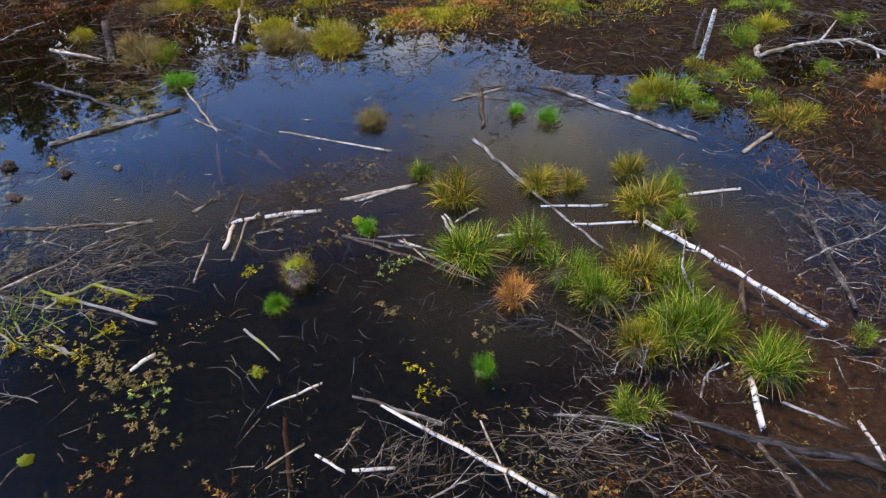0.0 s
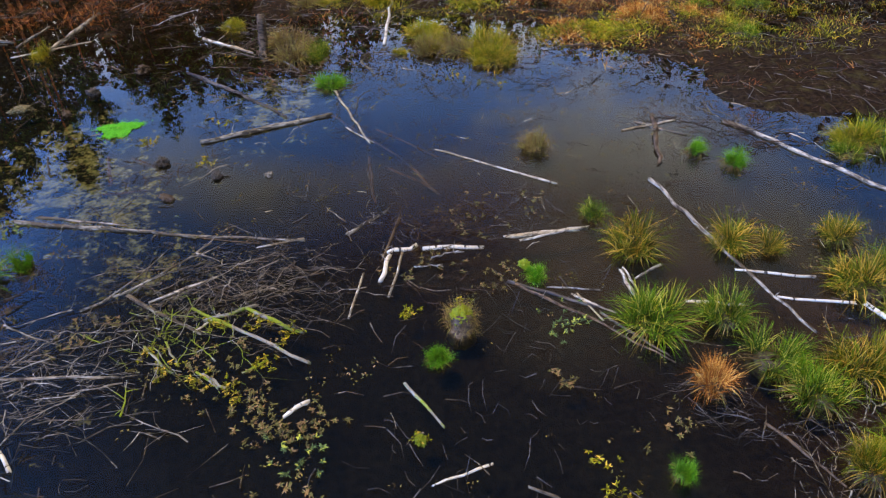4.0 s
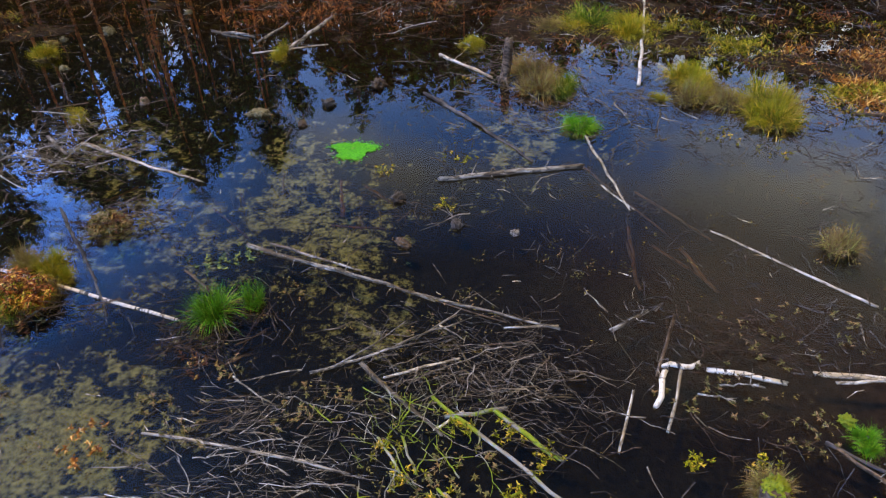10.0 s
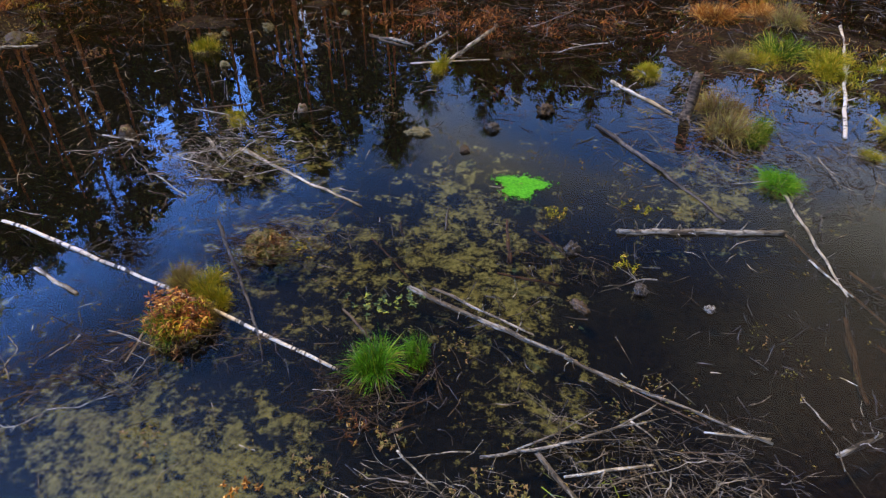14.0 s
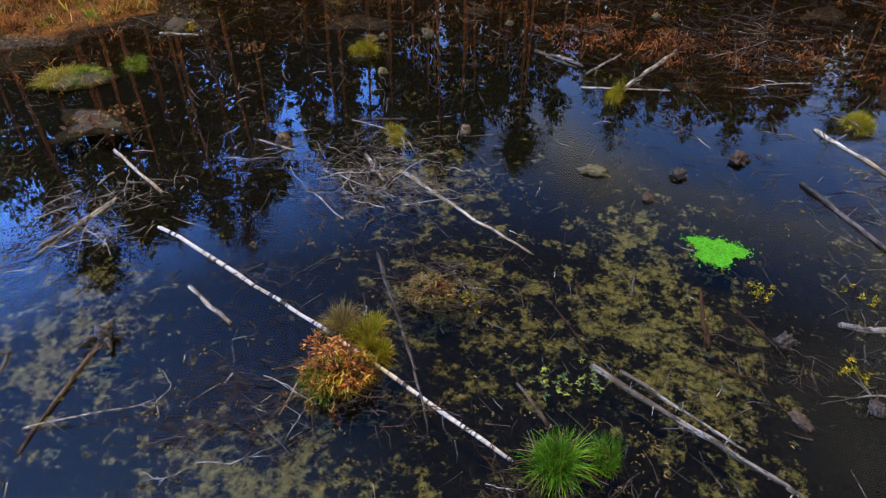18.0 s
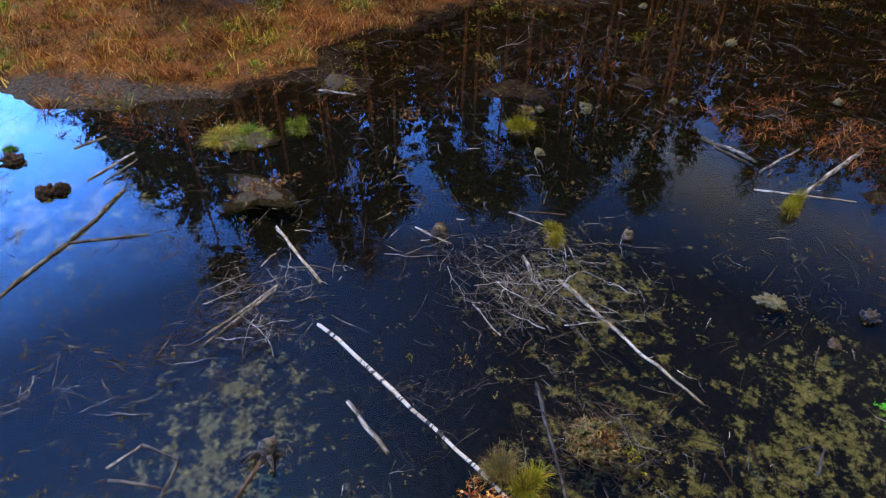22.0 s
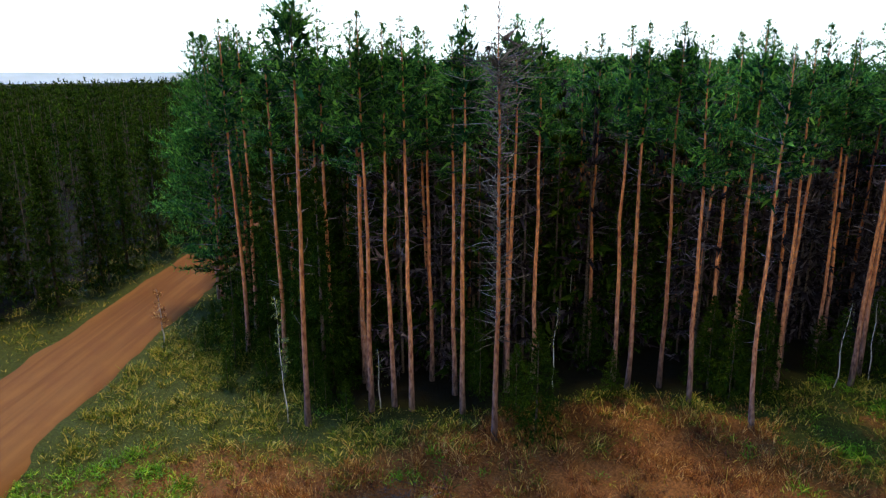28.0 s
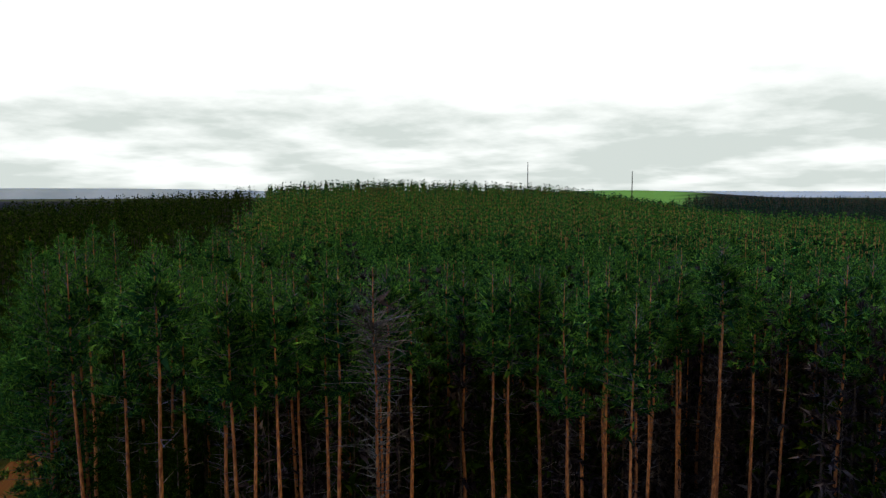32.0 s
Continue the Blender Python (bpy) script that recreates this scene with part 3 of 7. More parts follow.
PINE_WOOD = [(-45, 25.6), (-36, 23.2), (-31, 22.2), (-24.5, 27.6), (-21, 34.5), (-16.5, 37), (-14, 44), (-7, 48.5), (4, 53), (16, 56), (26, 50), (32, 42), (38, 29), (43, 6), (54, -40),
             (600, -200), (2600, 1200), (1800, 2600), (-600, 2600), (-1500, 1500), (-147, 127)]
FAR_WOOD = [(-54, 17.5), (-57, 23), (-152, 119), (-1500, 1500.5), (-2600, 900), (-2600, -300), (-75, -12), (-60, 4)]
FIELD = [(-205, 900), (-330, 930), (-980, 2700), (-560, 2700)]


def in_flooded(x, y):
    """How far inside the flooded land, with a ragged shore."""
    return inside(x, y, FLOODED) + 2.2 * (rough_noise(x, y, 1.5, 15) - 0.5)


def ground_height(x, y):
    f = in_flooded(x, y)
    o = inside(x, y, OPEN_WATER) + 2.4 * (rough_noise(x, y, 1.6, 13) - 0.5)
    n1, n2 = rough_noise(x, y, 2.6, 3), rough_noise(x, y, 9.0, 5)
    bed = -0.16 - 0.34 * step(o, -0.5, 4.0) + 0.16 * (n1 - 0.5)
    marsh = -0.13 + 0.12 * step(x, 9, 17) + 0.16 * np.exp(-((x - 14.3) ** 2 + (y - 21.5) ** 2) / 9) + 0.12 * np.exp(-((x - 4) ** 2 + (y - 26) ** 2) / 16) + 0.36 * (n1 - 0.5) + 0.1 * (n2 - 0.5)
    h = np.where(f > 0, bed + (marsh - bed) * step(-o, -0.6, 1.6), 0)
    land = 0.04 + 0.85 * step(-f, 0.0, 9.0) + 0.16 * (n1 - 0.5) * step(-f, 0, 2)
    h = h + (land - h) * step(-f, -0.6, 0.4)
    far = np.hypot(x + 9, y - 7)
    hill = 12.5 * np.exp(-(((x + 300) / 210) ** 2 + ((y - 380) / 190) ** 2))
    roll = 3.0 * (rough_noise(x, y, 300.0, 9, 2) - 0.5) * step(far, 150, 600) - 17.0 * step(-np.degrees(np.arctan2(-(x + 8), y - 7.7)), -25, -3) * step(far, 120, 520) * (1 - 0.85 * step(far, 620, 1100)) * (y > 7) - 5 * step(-x - 0.6 * y, 60, 260) * step(far, 90, 300)
    return h + hill + roll - 4 * step(far, 900, 2200) + 30 * np.exp(-(((x + 640) / 420) ** 2 + ((y - 2050) / 520) ** 2))


def axis(low, high, fine, reach):
    inner = np.arange(low, high + fine / 2, fine)
    out, s = [], fine
    at = 0.0
    while at < reach:
        s *= 1.13
        at += s
        out.append(at)
    out = np.array(out)
    return np.concatenate([low - out[::-1], inner, inner[-1] + out])


gx, gy = axis(-46, 32, 0.32, 3500), axis(-8, 46, 0.32, 3500)
GX, GY = np.meshgrid(gx, gy)
GZ = ground_height(GX, GY)
flat_x, flat_y = GX.ravel(), GY.ravel()
nx, ny = len(gx), len(gy)
gi, gj = np.meshgrid(np.arange(ny - 1), np.arange(nx - 1), indexing="ij")
ground_quads = np.stack([gi * nx + gj, gi * nx + gj + 1, (gi + 1) * nx + gj + 1, (gi + 1) * nx + gj], -1).reshape(-1, 4)
ground_mesh = mesh("ground", np.stack([flat_x, flat_y, GZ.ravel()], -1), ground_quads, GROUND, smooth=True)


def zone(name, values):
    a = ground_mesh.attributes.new(name, "FLOAT", "POINT")
    a.data.foreach_set("value", np.clip(values, 0, 1).astype(np.float32))


in_flood, in_open = in_flooded(flat_x, flat_y), inside(flat_x, flat_y, OPEN_WATER)
in_pine, in_far = inside(flat_x, flat_y, PINE_WOOD), inside(flat_x, flat_y, FAR_WOOD)
zone("land", step(-in_flood, -0.8, 1.2))
zone("marsh", step(-in_open, -0.3, 1.2))
far_land = np.hypot(flat_x + 9, flat_y - 7)
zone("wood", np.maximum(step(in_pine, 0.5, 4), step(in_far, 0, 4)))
zone("field", step(inside(flat_x, flat_y, FIELD), 0, 8))
green_band = step(-in_flood, 5.0, 10.0) + 0.6 * step(flat_x, -27, -36) + 0.9 * np.exp(-((flat_x + 13.5) ** 2 + (flat_y - 38.5) ** 2) / 10)
zone("green", green_band)


def strip(x, y, a, b, wide):
    """1 on the line from a to b, fading to 0 at the given distance."""
    run = ((b[0] - a[0]) ** 2 + (b[1] - a[1]) ** 2)
    f = np.clip(((x - a[0]) * (b[0] - a[0]) + (y - a[1]) * (b[1] - a[1])) / run, 0, 1)
    return np.clip(1 - np.hypot(x - a[0] - f * (b[0] - a[0]), y - a[1] - f * (b[1] - a[1])) / wide, 0, 1)


MUD_STRIP = ((-25.2, 15.0), (-20.2, 17.2), 1.5)
zone("shore_mud", strip(flat_x, flat_y, *MUD_STRIP))


def spot(x, y, r):
    return np.exp(-((flat_x - x) ** 2 + (flat_y - y) ** 2) / (r * r))


# mats of algae on the bed, and bare clay
zone("algae", 0.08 + 0.1 * spot(-3.4, 12.4, 2.2) + 0.1 * spot(-0.8, 15.2, 1.6) + 0.12 * spot(2.2, 15.4, 2.0) + 0.5 * spot(-4.0, 8.6, 1.7) + 0.34 * spot(-6.5, 9.0, 1.8) + 0.32 * spot(-2.6, 17.3, 1.6) + 0.36 * spot(-7.4, 17.2, 2.0) + 0.36 * spot(2.8, 18.4, 2.0)
     + 0.3 * spot(-5.2, 13.8, 2.0) + 0.3 * spot(-0.6, 13.6, 1.2) + 0.36 * spot(0.2, 11.4, 1.2) + 0.4 * spot(-26, 12.6, 2.6) + 0.4 * spot(-23.6, 12.6, 1.6) + 0.3 * spot(-20.5, 11.0, 1.6) + 0.3 * spot(-18.5, 12.4, 2.0)
     + 0.3 * spot(-11.5, 11.2, 1.8) + 0.3 * spot(-10.2, 9.3, 1.6) + 0.25 * spot(-2.2, 14.9, 1.6) - 0.2 * spot(4.2, 13.2, 2.6) - 0.2 * spot(6.2, 6.4, 2.6))
zone("clay", 0.9 * spot(13.6, 3.0, 2.6) + 0.8 * spot(13.6, 6.4, 1.8) + 0.35 * spot(10.5, 10, 3.0) + 0.25 * spot(6.5, 13.0, 3.0))
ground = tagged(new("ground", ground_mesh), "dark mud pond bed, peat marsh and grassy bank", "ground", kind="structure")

pond = new("water", mesh("water", [(-36, -20, 0), (40, -20, 0), (40, 49, 0), (-36, 49, 0)], np.array([[0, 1, 2, 3]]), WATER))
tagged(pond, "still dark bog water mirroring sky and trees", "water", kind="structure")


def build_road():
    """A clay road on a low bank with worn edges, its axis along local x."""
    a, b = Vector((-34.4, 6.2, 0)), Vector((-79.95, 52.6, 0))
    run = (b - a).length
    turn = math.atan2(b.y - a.y, b.x - a.x)
    m = Matrix.Translation(a) @ Matrix.Rotation(turn, 4, "Z")
    us, vs = np.arange(-70, run + 130, 0.8), np.array([-4.4, -3.8, -3.3, -2.7, -2.0, -1.3, -0.5, 0.3, 1.1, 1.9, 2.6, 3.2, 3.8, 4.4])
    U, V = np.meshgrid(us, vs)
    crown = 1.16 - 0.014 * V * V + 0.04 * np.cos(V * 3.4) + 0.06 * (rough_noise(U, V, 2.2, 21) - 0.5)
    crown = crown - 0.75 * step(np.abs(V + 0.35 * (rough_noise(U, V * 0, 3, 4) - 0.5)), 2.9, 4.2)
    n, k = len(us), len(vs)
    i, j = np.meshgrid(np.arange(k - 1), np.arange(n - 1), indexing="ij")
    q = np.stack([i * n + j, i * n + j + 1, (i + 1) * n + j + 1, (i + 1) * n + j], -1).reshape(-1, 4)
    ob = new("road", mesh("road", np.stack([U, V, crown], -1).reshape(-1, 3), q, ROAD, smooth=True))
    ob.matrix_basis = m
    return tagged(ob, "unpaved orange clay road with wheel ruts", "road", kind="structure")


build_road()

# ---- trees ----
def tufts(centres, ways, needles, length, width, rng, up=0.3):
    """Clumps of needles round the given points."""
    n = len(centres)
    root = np.repeat(centres, needles, 0)
    way = np.repeat(ways, needles, 0) * 0.6 + rng.normal(size=(n * needles, 3)) * 0.5
    size = np.repeat(np.broadcast_to(length, (n,)), needles) * rng.uniform(0.6, 1.25, n * needles)
    v, (_, tris), along = leaves(root, way, size, width * size / np.max(length), 0.08, rng, steps=1)
    # each clump is lit as the small rounded mass that it makes up
    ball = v - np.repeat(root, 3, 0) + 0.25 * np.mean(length) * np.repeat(way, 3, 0)
    ball /= np.linalg.norm(ball, axis=1, keepdims=True) + 1e-6
    flank = v * [1, 1, 0]
    flank /= np.linalg.norm(flank, axis=1, keepdims=True) + 0.25
    rel = (v[:, 2:3] - v[:, 2].min()) / (np.ptp(v[:, 2]) + 1e-6)
    out = 0.75 * ball + 0.55 * flank + np.array([0, 0, 1.0]) * (up + 1.7 * rel - 1.0)
    out /= np.linalg.norm(out, axis=1, keepdims=True) + 1e-6
    p = v.reshape(-1, 3, 3)
    wrong = (np.cross(p[:, 1] - p[:, 0], p[:, 2] - p[:, 0]) * out.reshape(-1, 3, 3)[:, 0]).sum(1) < 0
    tris[wrong] = tris[wrong][:, [1, 0, 2]]
    return v, [np.zeros((0, 4), int), tris], along, out


def pine_parts(seed, height, base, spread, limbs, per_limb, needles, length, width, dead, inside_sprays=150, dead_reach=1.0):
    rng = np.random.default_rng(seed)
    k = 9
    hs = np.linspace(0, 1, k) ** 1.1
    sway = np.cumsum(rng.normal(scale=0.05, size=(k, 2)), 0)
    sway[0] = 0
    line = np.c_[sway, hs * height]
    radii = 0.116 * (1 - hs) ** 0.8 * (height / 18) + 0.012
    radii[0] *= 1.25
    trunk = tube(line, radii, 7)

    def on_trunk(z):
        return np.c_[np.interp(z, line[:, 2], line[:, 0]), np.interp(z, line[:, 2], line[:, 1]), z]

    # limbs stand in whorls, some of them lost
    each = 5 if limbs >= 45 else 3
    whorls = max(4, limbs // each)
    u = np.repeat(np.linspace(0, 1, whorls), each)
    turn = np.tile(np.arange(each) * 2 * np.pi / each, whorls) + np.repeat(rng.uniform(0, 6.3, whorls), each) + rng.normal(scale=0.3, size=each * whorls)
    u = np.clip(u + rng.normal(scale=0.25 / whorls, size=len(u)), 0, 1)
    stays = rng.uniform(size=len(u)) < 0.55 + 0.5 * u
    u, turn = u[stays], turn[stays]
    limbs = len(u)
    z = base + u * (height - base) * 0.97
    reach = spread * np.clip(0.55 + 1.6 * u, 0, 1) * (1 - u) ** 0.75 * rng.uniform(0.5, 1.2, limbs) + 0.16 * (1 - u) + 0.05
    rise = np.radians(2 + 50 * u ** 1.3 + rng.normal(scale=9, size=limbs))
    way = np.stack([np.cos(turn) * np.cos(rise), np.sin(turn) * np.cos(rise), np.sin(rise)], -1)
    root = on_trunk(z)
    tip = root + way * reach[:, None]
    tip[:, 2] += 0.16 * reach
    # foliage sits towards the ends of the limbs, on twigs that fan out flat
    f = 1.06 - 0.75 * rng.uniform(0, 1, (limbs, per_limb)) ** 1.5
    spots = root[:, None] + way[:, None] * (reach[:, None] * f)[..., None]
    fan = np.stack([-np.sin(turn), np.cos(turn), 0 * turn], -1)
    off = rng.normal(size=(limbs, per_limb)) * (0.24 * f * reach[:, None] + 0.04)
    spots = spots + fan[:, None] * off[..., None] + rng.normal(size=spots.shape) * [0.04, 0.04, 0.05]
    spots[..., 2] += 0.18 * f * f * reach[:, None]
    outward = np.repeat(way[:, None] + [0, 0, 0.7], per_limb, 1) + fan[:, None] * np.sign(off)[..., None] * 0.5
    kept = rng.uniform(size=(limbs, per_limb)) < np.clip(reach / (0.62 * spread), 0.3, 1)[:, None]
    spots, outward = spots[kept], outward[kept]
    top = on_trunk(height * rng.uniform(0.94, 1.005, 7))
    spots = np.concatenate([spots, top])
    outward = np.concatenate([outward, np.tile([0, 0, 1.2], (len(top), 1))])
    # fewer, larger sprays fill the inside of the crown
    i = rng.integers(0, max(1, int(0.62 * limbs)), inside_sprays)
    inner = root[i] + way[i] * (reach[i] * rng.uniform(0.1, 0.6, inside_sprays))[:, None] + rng.normal(scale=0.12, size=(inside_sprays, 3))
    core = tufts(inner, way[i] + [0, 0, 0.3], 3, max(0.5, 1.6 * length), max(0.26, 2.2 * width), rng)
    fine = length * (1.05 - 0.6 * np.clip((spots[:, 2] - base) / (height - base), 0, 1) ** 2.5)
    crown = tufts(spots, outward, needles, fine, width, rng)
    # 0.3 keeps inner sprays near root colour, shade inside the crown painted on
    crown = (np.concatenate([crown[0], core[0]]), [crown[1][0], np.concatenate([crown[1][1], core[1][1] + len(crown[0])])],
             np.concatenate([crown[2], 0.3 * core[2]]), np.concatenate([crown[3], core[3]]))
    a, b = [root], [tip]
    ra, rb = [0.012 + 0.009 * reach], [np.full(limbs, 0.006)]
    if dead:
        z = (base + 0.6) * (1 - 0.72 * rng.uniform(0, 1, dead) ** 1.6)
        turn = rng.uniform(0, 2 * np.pi, dead)
        far = dead_reach * (0.15 + 1.15 * rng.uniform(0, 1, dead) ** 1.7) * (0.3 + z / base)
        rise = np.radians(rng.normal(16, 20, dead))
        w = np.stack([np.cos(turn) * np.cos(rise), np.sin(turn) * np.cos(rise), np.sin(rise)], -1)
        a.append(on_trunk(z)), b.append(on_trunk(z) + w * far[:, None])
        ra.append(np.full(dead, 0.016 * dead_reach)), rb.append(np.full(dead, 0.005 * dead_reach))
    sticks = rods(np.concatenate(a), np.concatenate(b), np.concatenate(ra), np.concatenate(rb), 0.06, rng)
    return trunk, sticks, crown


def make_pine(name, seed, label, height=18.0, base=10.0, spread=2.0, limbs=60, per_limb=7, needles=12, length=0.3, width=0.045, dead=40, needle_mat=None, bark=None, dead_reach=1.0):
    trunk, sticks, crown = pine_parts(seed, height, base, spread, limbs, per_limb, needles, length, width, dead, 150 if dead_reach == 1.0 else 2, dead_reach)
    ob = thing(name, None, label, "tree")
    part("trunk", mesh("pine_trunk", *joined([trunk]), bark or PINE_BARK, smooth=True), ob)
    tagged(part("branch_tangle", mesh("pine_branches", *sticks, GREY_TWIG if dead_reach == 1.0 else GREY_WOOD), ob), kind="stuff")
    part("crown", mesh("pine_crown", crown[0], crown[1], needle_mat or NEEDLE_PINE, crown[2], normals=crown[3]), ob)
    return ob


def spruce_parts(seed, height, spread, whorls, per_whorl, per_limb, needles, length, width, bare=0.06):
    rng = np.random.default_rng(seed)
    trunk = tube([(0, 0, 0), (0.02, 0, height * 0.5), (0, 0.02, height)], [0.011 * height, 0.006 * height, 0.008], 6)
    u = np.repeat(np.linspace(0, 1, whorls), per_whorl) + rng.normal(scale=0.012, size=whorls * per_whorl)
    u = np.clip(u, 0, 0.99)
    n = len(u)
    z = height * (bare + (1 - bare) * u)
    turn = rng.uniform(0, 2 * np.pi, n)
    reach = spread * (1 - u) ** 0.85 * rng.uniform(0.72, 1.12, n) + 0.08
    rise = np.radians(-22 + 50 * u)
    way = np.stack([np.cos(turn) * np.cos(rise), np.sin(turn) * np.cos(rise), np.sin(rise)], -1)
    root = np.c_[np.zeros((n, 2)), z]
    f = rng.uniform(0.15, 1.0, (n, per_limb))
    spots = root[:, None] + way[:, None] * (reach[:, None] * f)[..., None] + rng.normal(size=(n, per_limb, 3)) * 0.05 * spread * (1 - u)[:, None, None]
    outward = np.repeat(way[:, None] + np.c_[np.zeros((n, 2)), 3.0 * u ** 3 - 0.25][:, None], per_limb, 1)
    finer = np.repeat(length * (1 - 0.5 * u ** 4), per_limb)
    crown = tufts(spots.reshape(-1, 3), outward.reshape(-1, 3), needles, finer, width, rng, 1.2)
    return trunk, crown


def make_spruce(seed, label, height, spread, whorls=22, per_whorl=6, per_limb=5, needles=7, length=0.35, width=0.07, needle_mat=None):
    trunk, crown = spruce_parts(seed, height, spread, whorls, per_whorl, per_limb, needles, length, width)
    ob = thing("spruce_tree", None, label, "tree")
    part("trunk", mesh("spruce_trunk", *joined([trunk]), BROWN_WOOD, smooth=True), ob)
    part("crown", mesh("spruce_crown", crown[0], crown[1], needle_mat or NEEDLE_SPRUCE, crown[2], normals=crown[3]), ob)
    return ob


def ground_at(x, y):
    return float(ground_height(np.array([float(x)]), np.array([float(y)]))[0])


def planted(x, y, turn=0.0, size=1.0, lean=0.0, sink=0.05):
    return Matrix.Translation((x, y, ground_at(x, y) - sink)) @ Euler((radians(lean), 0, radians(turn))).to_matrix().to_4x4() @ Matrix.Scale(size, 4)


def leaning(x, y, degrees):
    """A lean away from the open pond, into the wood."""
    r = Vector((x + 7, y - 8, 0)).normalized()
    return Matrix.Translation((x, y, 0)) @ Matrix.Rotation(radians(degrees), 4, Vector((-r.y, r.x, 0))) @ Matrix.Translation((-x, -y, 0))


def place(ob, m):
    """copy_thing for a pose that also carries a size."""
    made = copy_thing(ob, m)
    made.matrix_basis = m
    return made


PINE_LABEL = "tall pine with bare orange-barked trunk and high green crown"
edge_pines = [make_pine("pine_tree", 100 + k, PINE_LABEL, 18.2, (14.2, 12.6, 13.0, 11.4, 12.2)[k], (1.9, 1.75, 1.7, 2.1, 1.8)[k], 75, 14, 12, 0.27, 0.04, 70) for k in range(5)]
edge_pines.append(make_pine("pine_tree", 106, "broad pine with low green boughs overhanging the road", 18.0, 3.4, 3.7, 170, 24, 10, 0.4, 0.07, 10))
inner_pines = [make_pine("pine_tree", 200 + k, PINE_LABEL, 18.0, (11.6, 12.2, 12.6, 11.0)[k], (2.0, 1.8, 1.9, 2.1)[k], 65, 12, 11, 0.32, 0.06, 80) for k in range(4)]
rng = np.random.default_rng(7)
taken = []


def edge_pine(x, y, kind, size=1.0, lean=0.0):
    m = leaning(x, y, 4.5) @ planted(x, y, 67.0 * len(taken), 1.13 * size, lean)
    taken.append((x, y))
    if kind in first_used:
        place(edge_pines[kind], m)
    else:
        first_used.add(kind)
        edge_pines[kind].matrix_basis = m


first_used = set()
edge_pine(-30.9, 23.1, 0, 0.945)
edge_pine(-29.9, 26.0, 1, 0.89)
edge_pine(-29.5, 27.1, 2, 0.87)
edge_pine(-28.6, 27.4, 4, 0.88)
edge_pine(-26.7, 28.9, 1, 0.90)
edge_pine(-34.6, 27.2, 4, 0.89)
edge_pine(-40.4, 25.5, 3, 0.90)
edge_pine(-44.9, 28.3, 1, 0.92)
edge_pine(-45.8, 26.9, 5, 0.90)
edge_pine(-47.2, 28.1, 5, 0.90)
edge_pine(-50.6, 29.0, 5, 0.92)
edge_pine(-55.5, 33.4, 5, 0.92)
edge_pine(-53.0, 31.8, 2, 0.90)
edge_pine(-60.0, 38.0, 5, 0.94)
edge_pine(-65.5, 43.5, 5, 0.94)
edge_pine(-48.6, 31.0, 3, 0.90)
edge_pine(-42.6, 27.3, 2, 0.90)
edge_pine(-23.5, 36.9, 2, 0.87)
edge_pine(-22.4, 36.4, 1, 0.87)
edge_pine(-21.4, 37.8, 0, 0.87)
edge_pine(-16.6, 37.4, 3, 0.83)
edge_pine(-14.5, 44.7, 0, 0.92)
edge_pine(-14.6, 46.4, 1, 0.92)
edge_pine(-20.1, 44.1, 2, 0.87)
edge_pine(-17.4, 50.2, 4, 0.87)
edge_pine(-30.2, 30.3, 4, 0.86)
edge_pine(-37.8, 27.0, 2, 0.87)
edge_pine(-26.6, 32.0, 0, 0.89)
edge_pine(-26.0, 38.4, 2, 0.86)
edge_pine(-22.5, 46.5, 1, 0.87)

# the wood behind the edge, in rough rows
count, first_inner = 0, set()
spots = []
for gx0 in np.arange(-75, 60, 2.95):
    for gy0 in np.arange(0, 95, 2.95):
        x, y = gx0 + rng.uniform(-1.3, 1.3), gy0 + rng.uniform(-1.3, 1.3)
        spots.append((x, y))
spots = np.array(spots)
deep = inside(spots[:, 0], spots[:, 1], PINE_WOOD)
spots, deep = spots[deep > 1.6], deep[deep > 1.6]
near = np.array([min(math.hypot(x - a, y - b) for a, b in taken) for x, y in spots])
spots, deep = spots[near > 1.7], deep[near > 1.7]
as_things = (deep < 12) & (spots[:, 0] > -62) & (spots[:, 0] < 4) & (spots[:, 1] < 64)
for (x, y), d in zip(spots[as_things], deep[as_things]):
    k = count % 4
    m = leaning(x, y, 3.5) @ planted(x, y, rng.uniform(0, 360), rng.uniform(0.86, 1.02), rng.uniform(-1.5, 1.5))
    if k in first_inner:
        place(inner_pines[k], m)
    else:
        first_inner.add(k)
        inner_pines[k].matrix_basis = m
    count += 1


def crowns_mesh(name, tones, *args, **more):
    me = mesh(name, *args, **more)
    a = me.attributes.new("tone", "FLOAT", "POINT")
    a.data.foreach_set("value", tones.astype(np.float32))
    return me


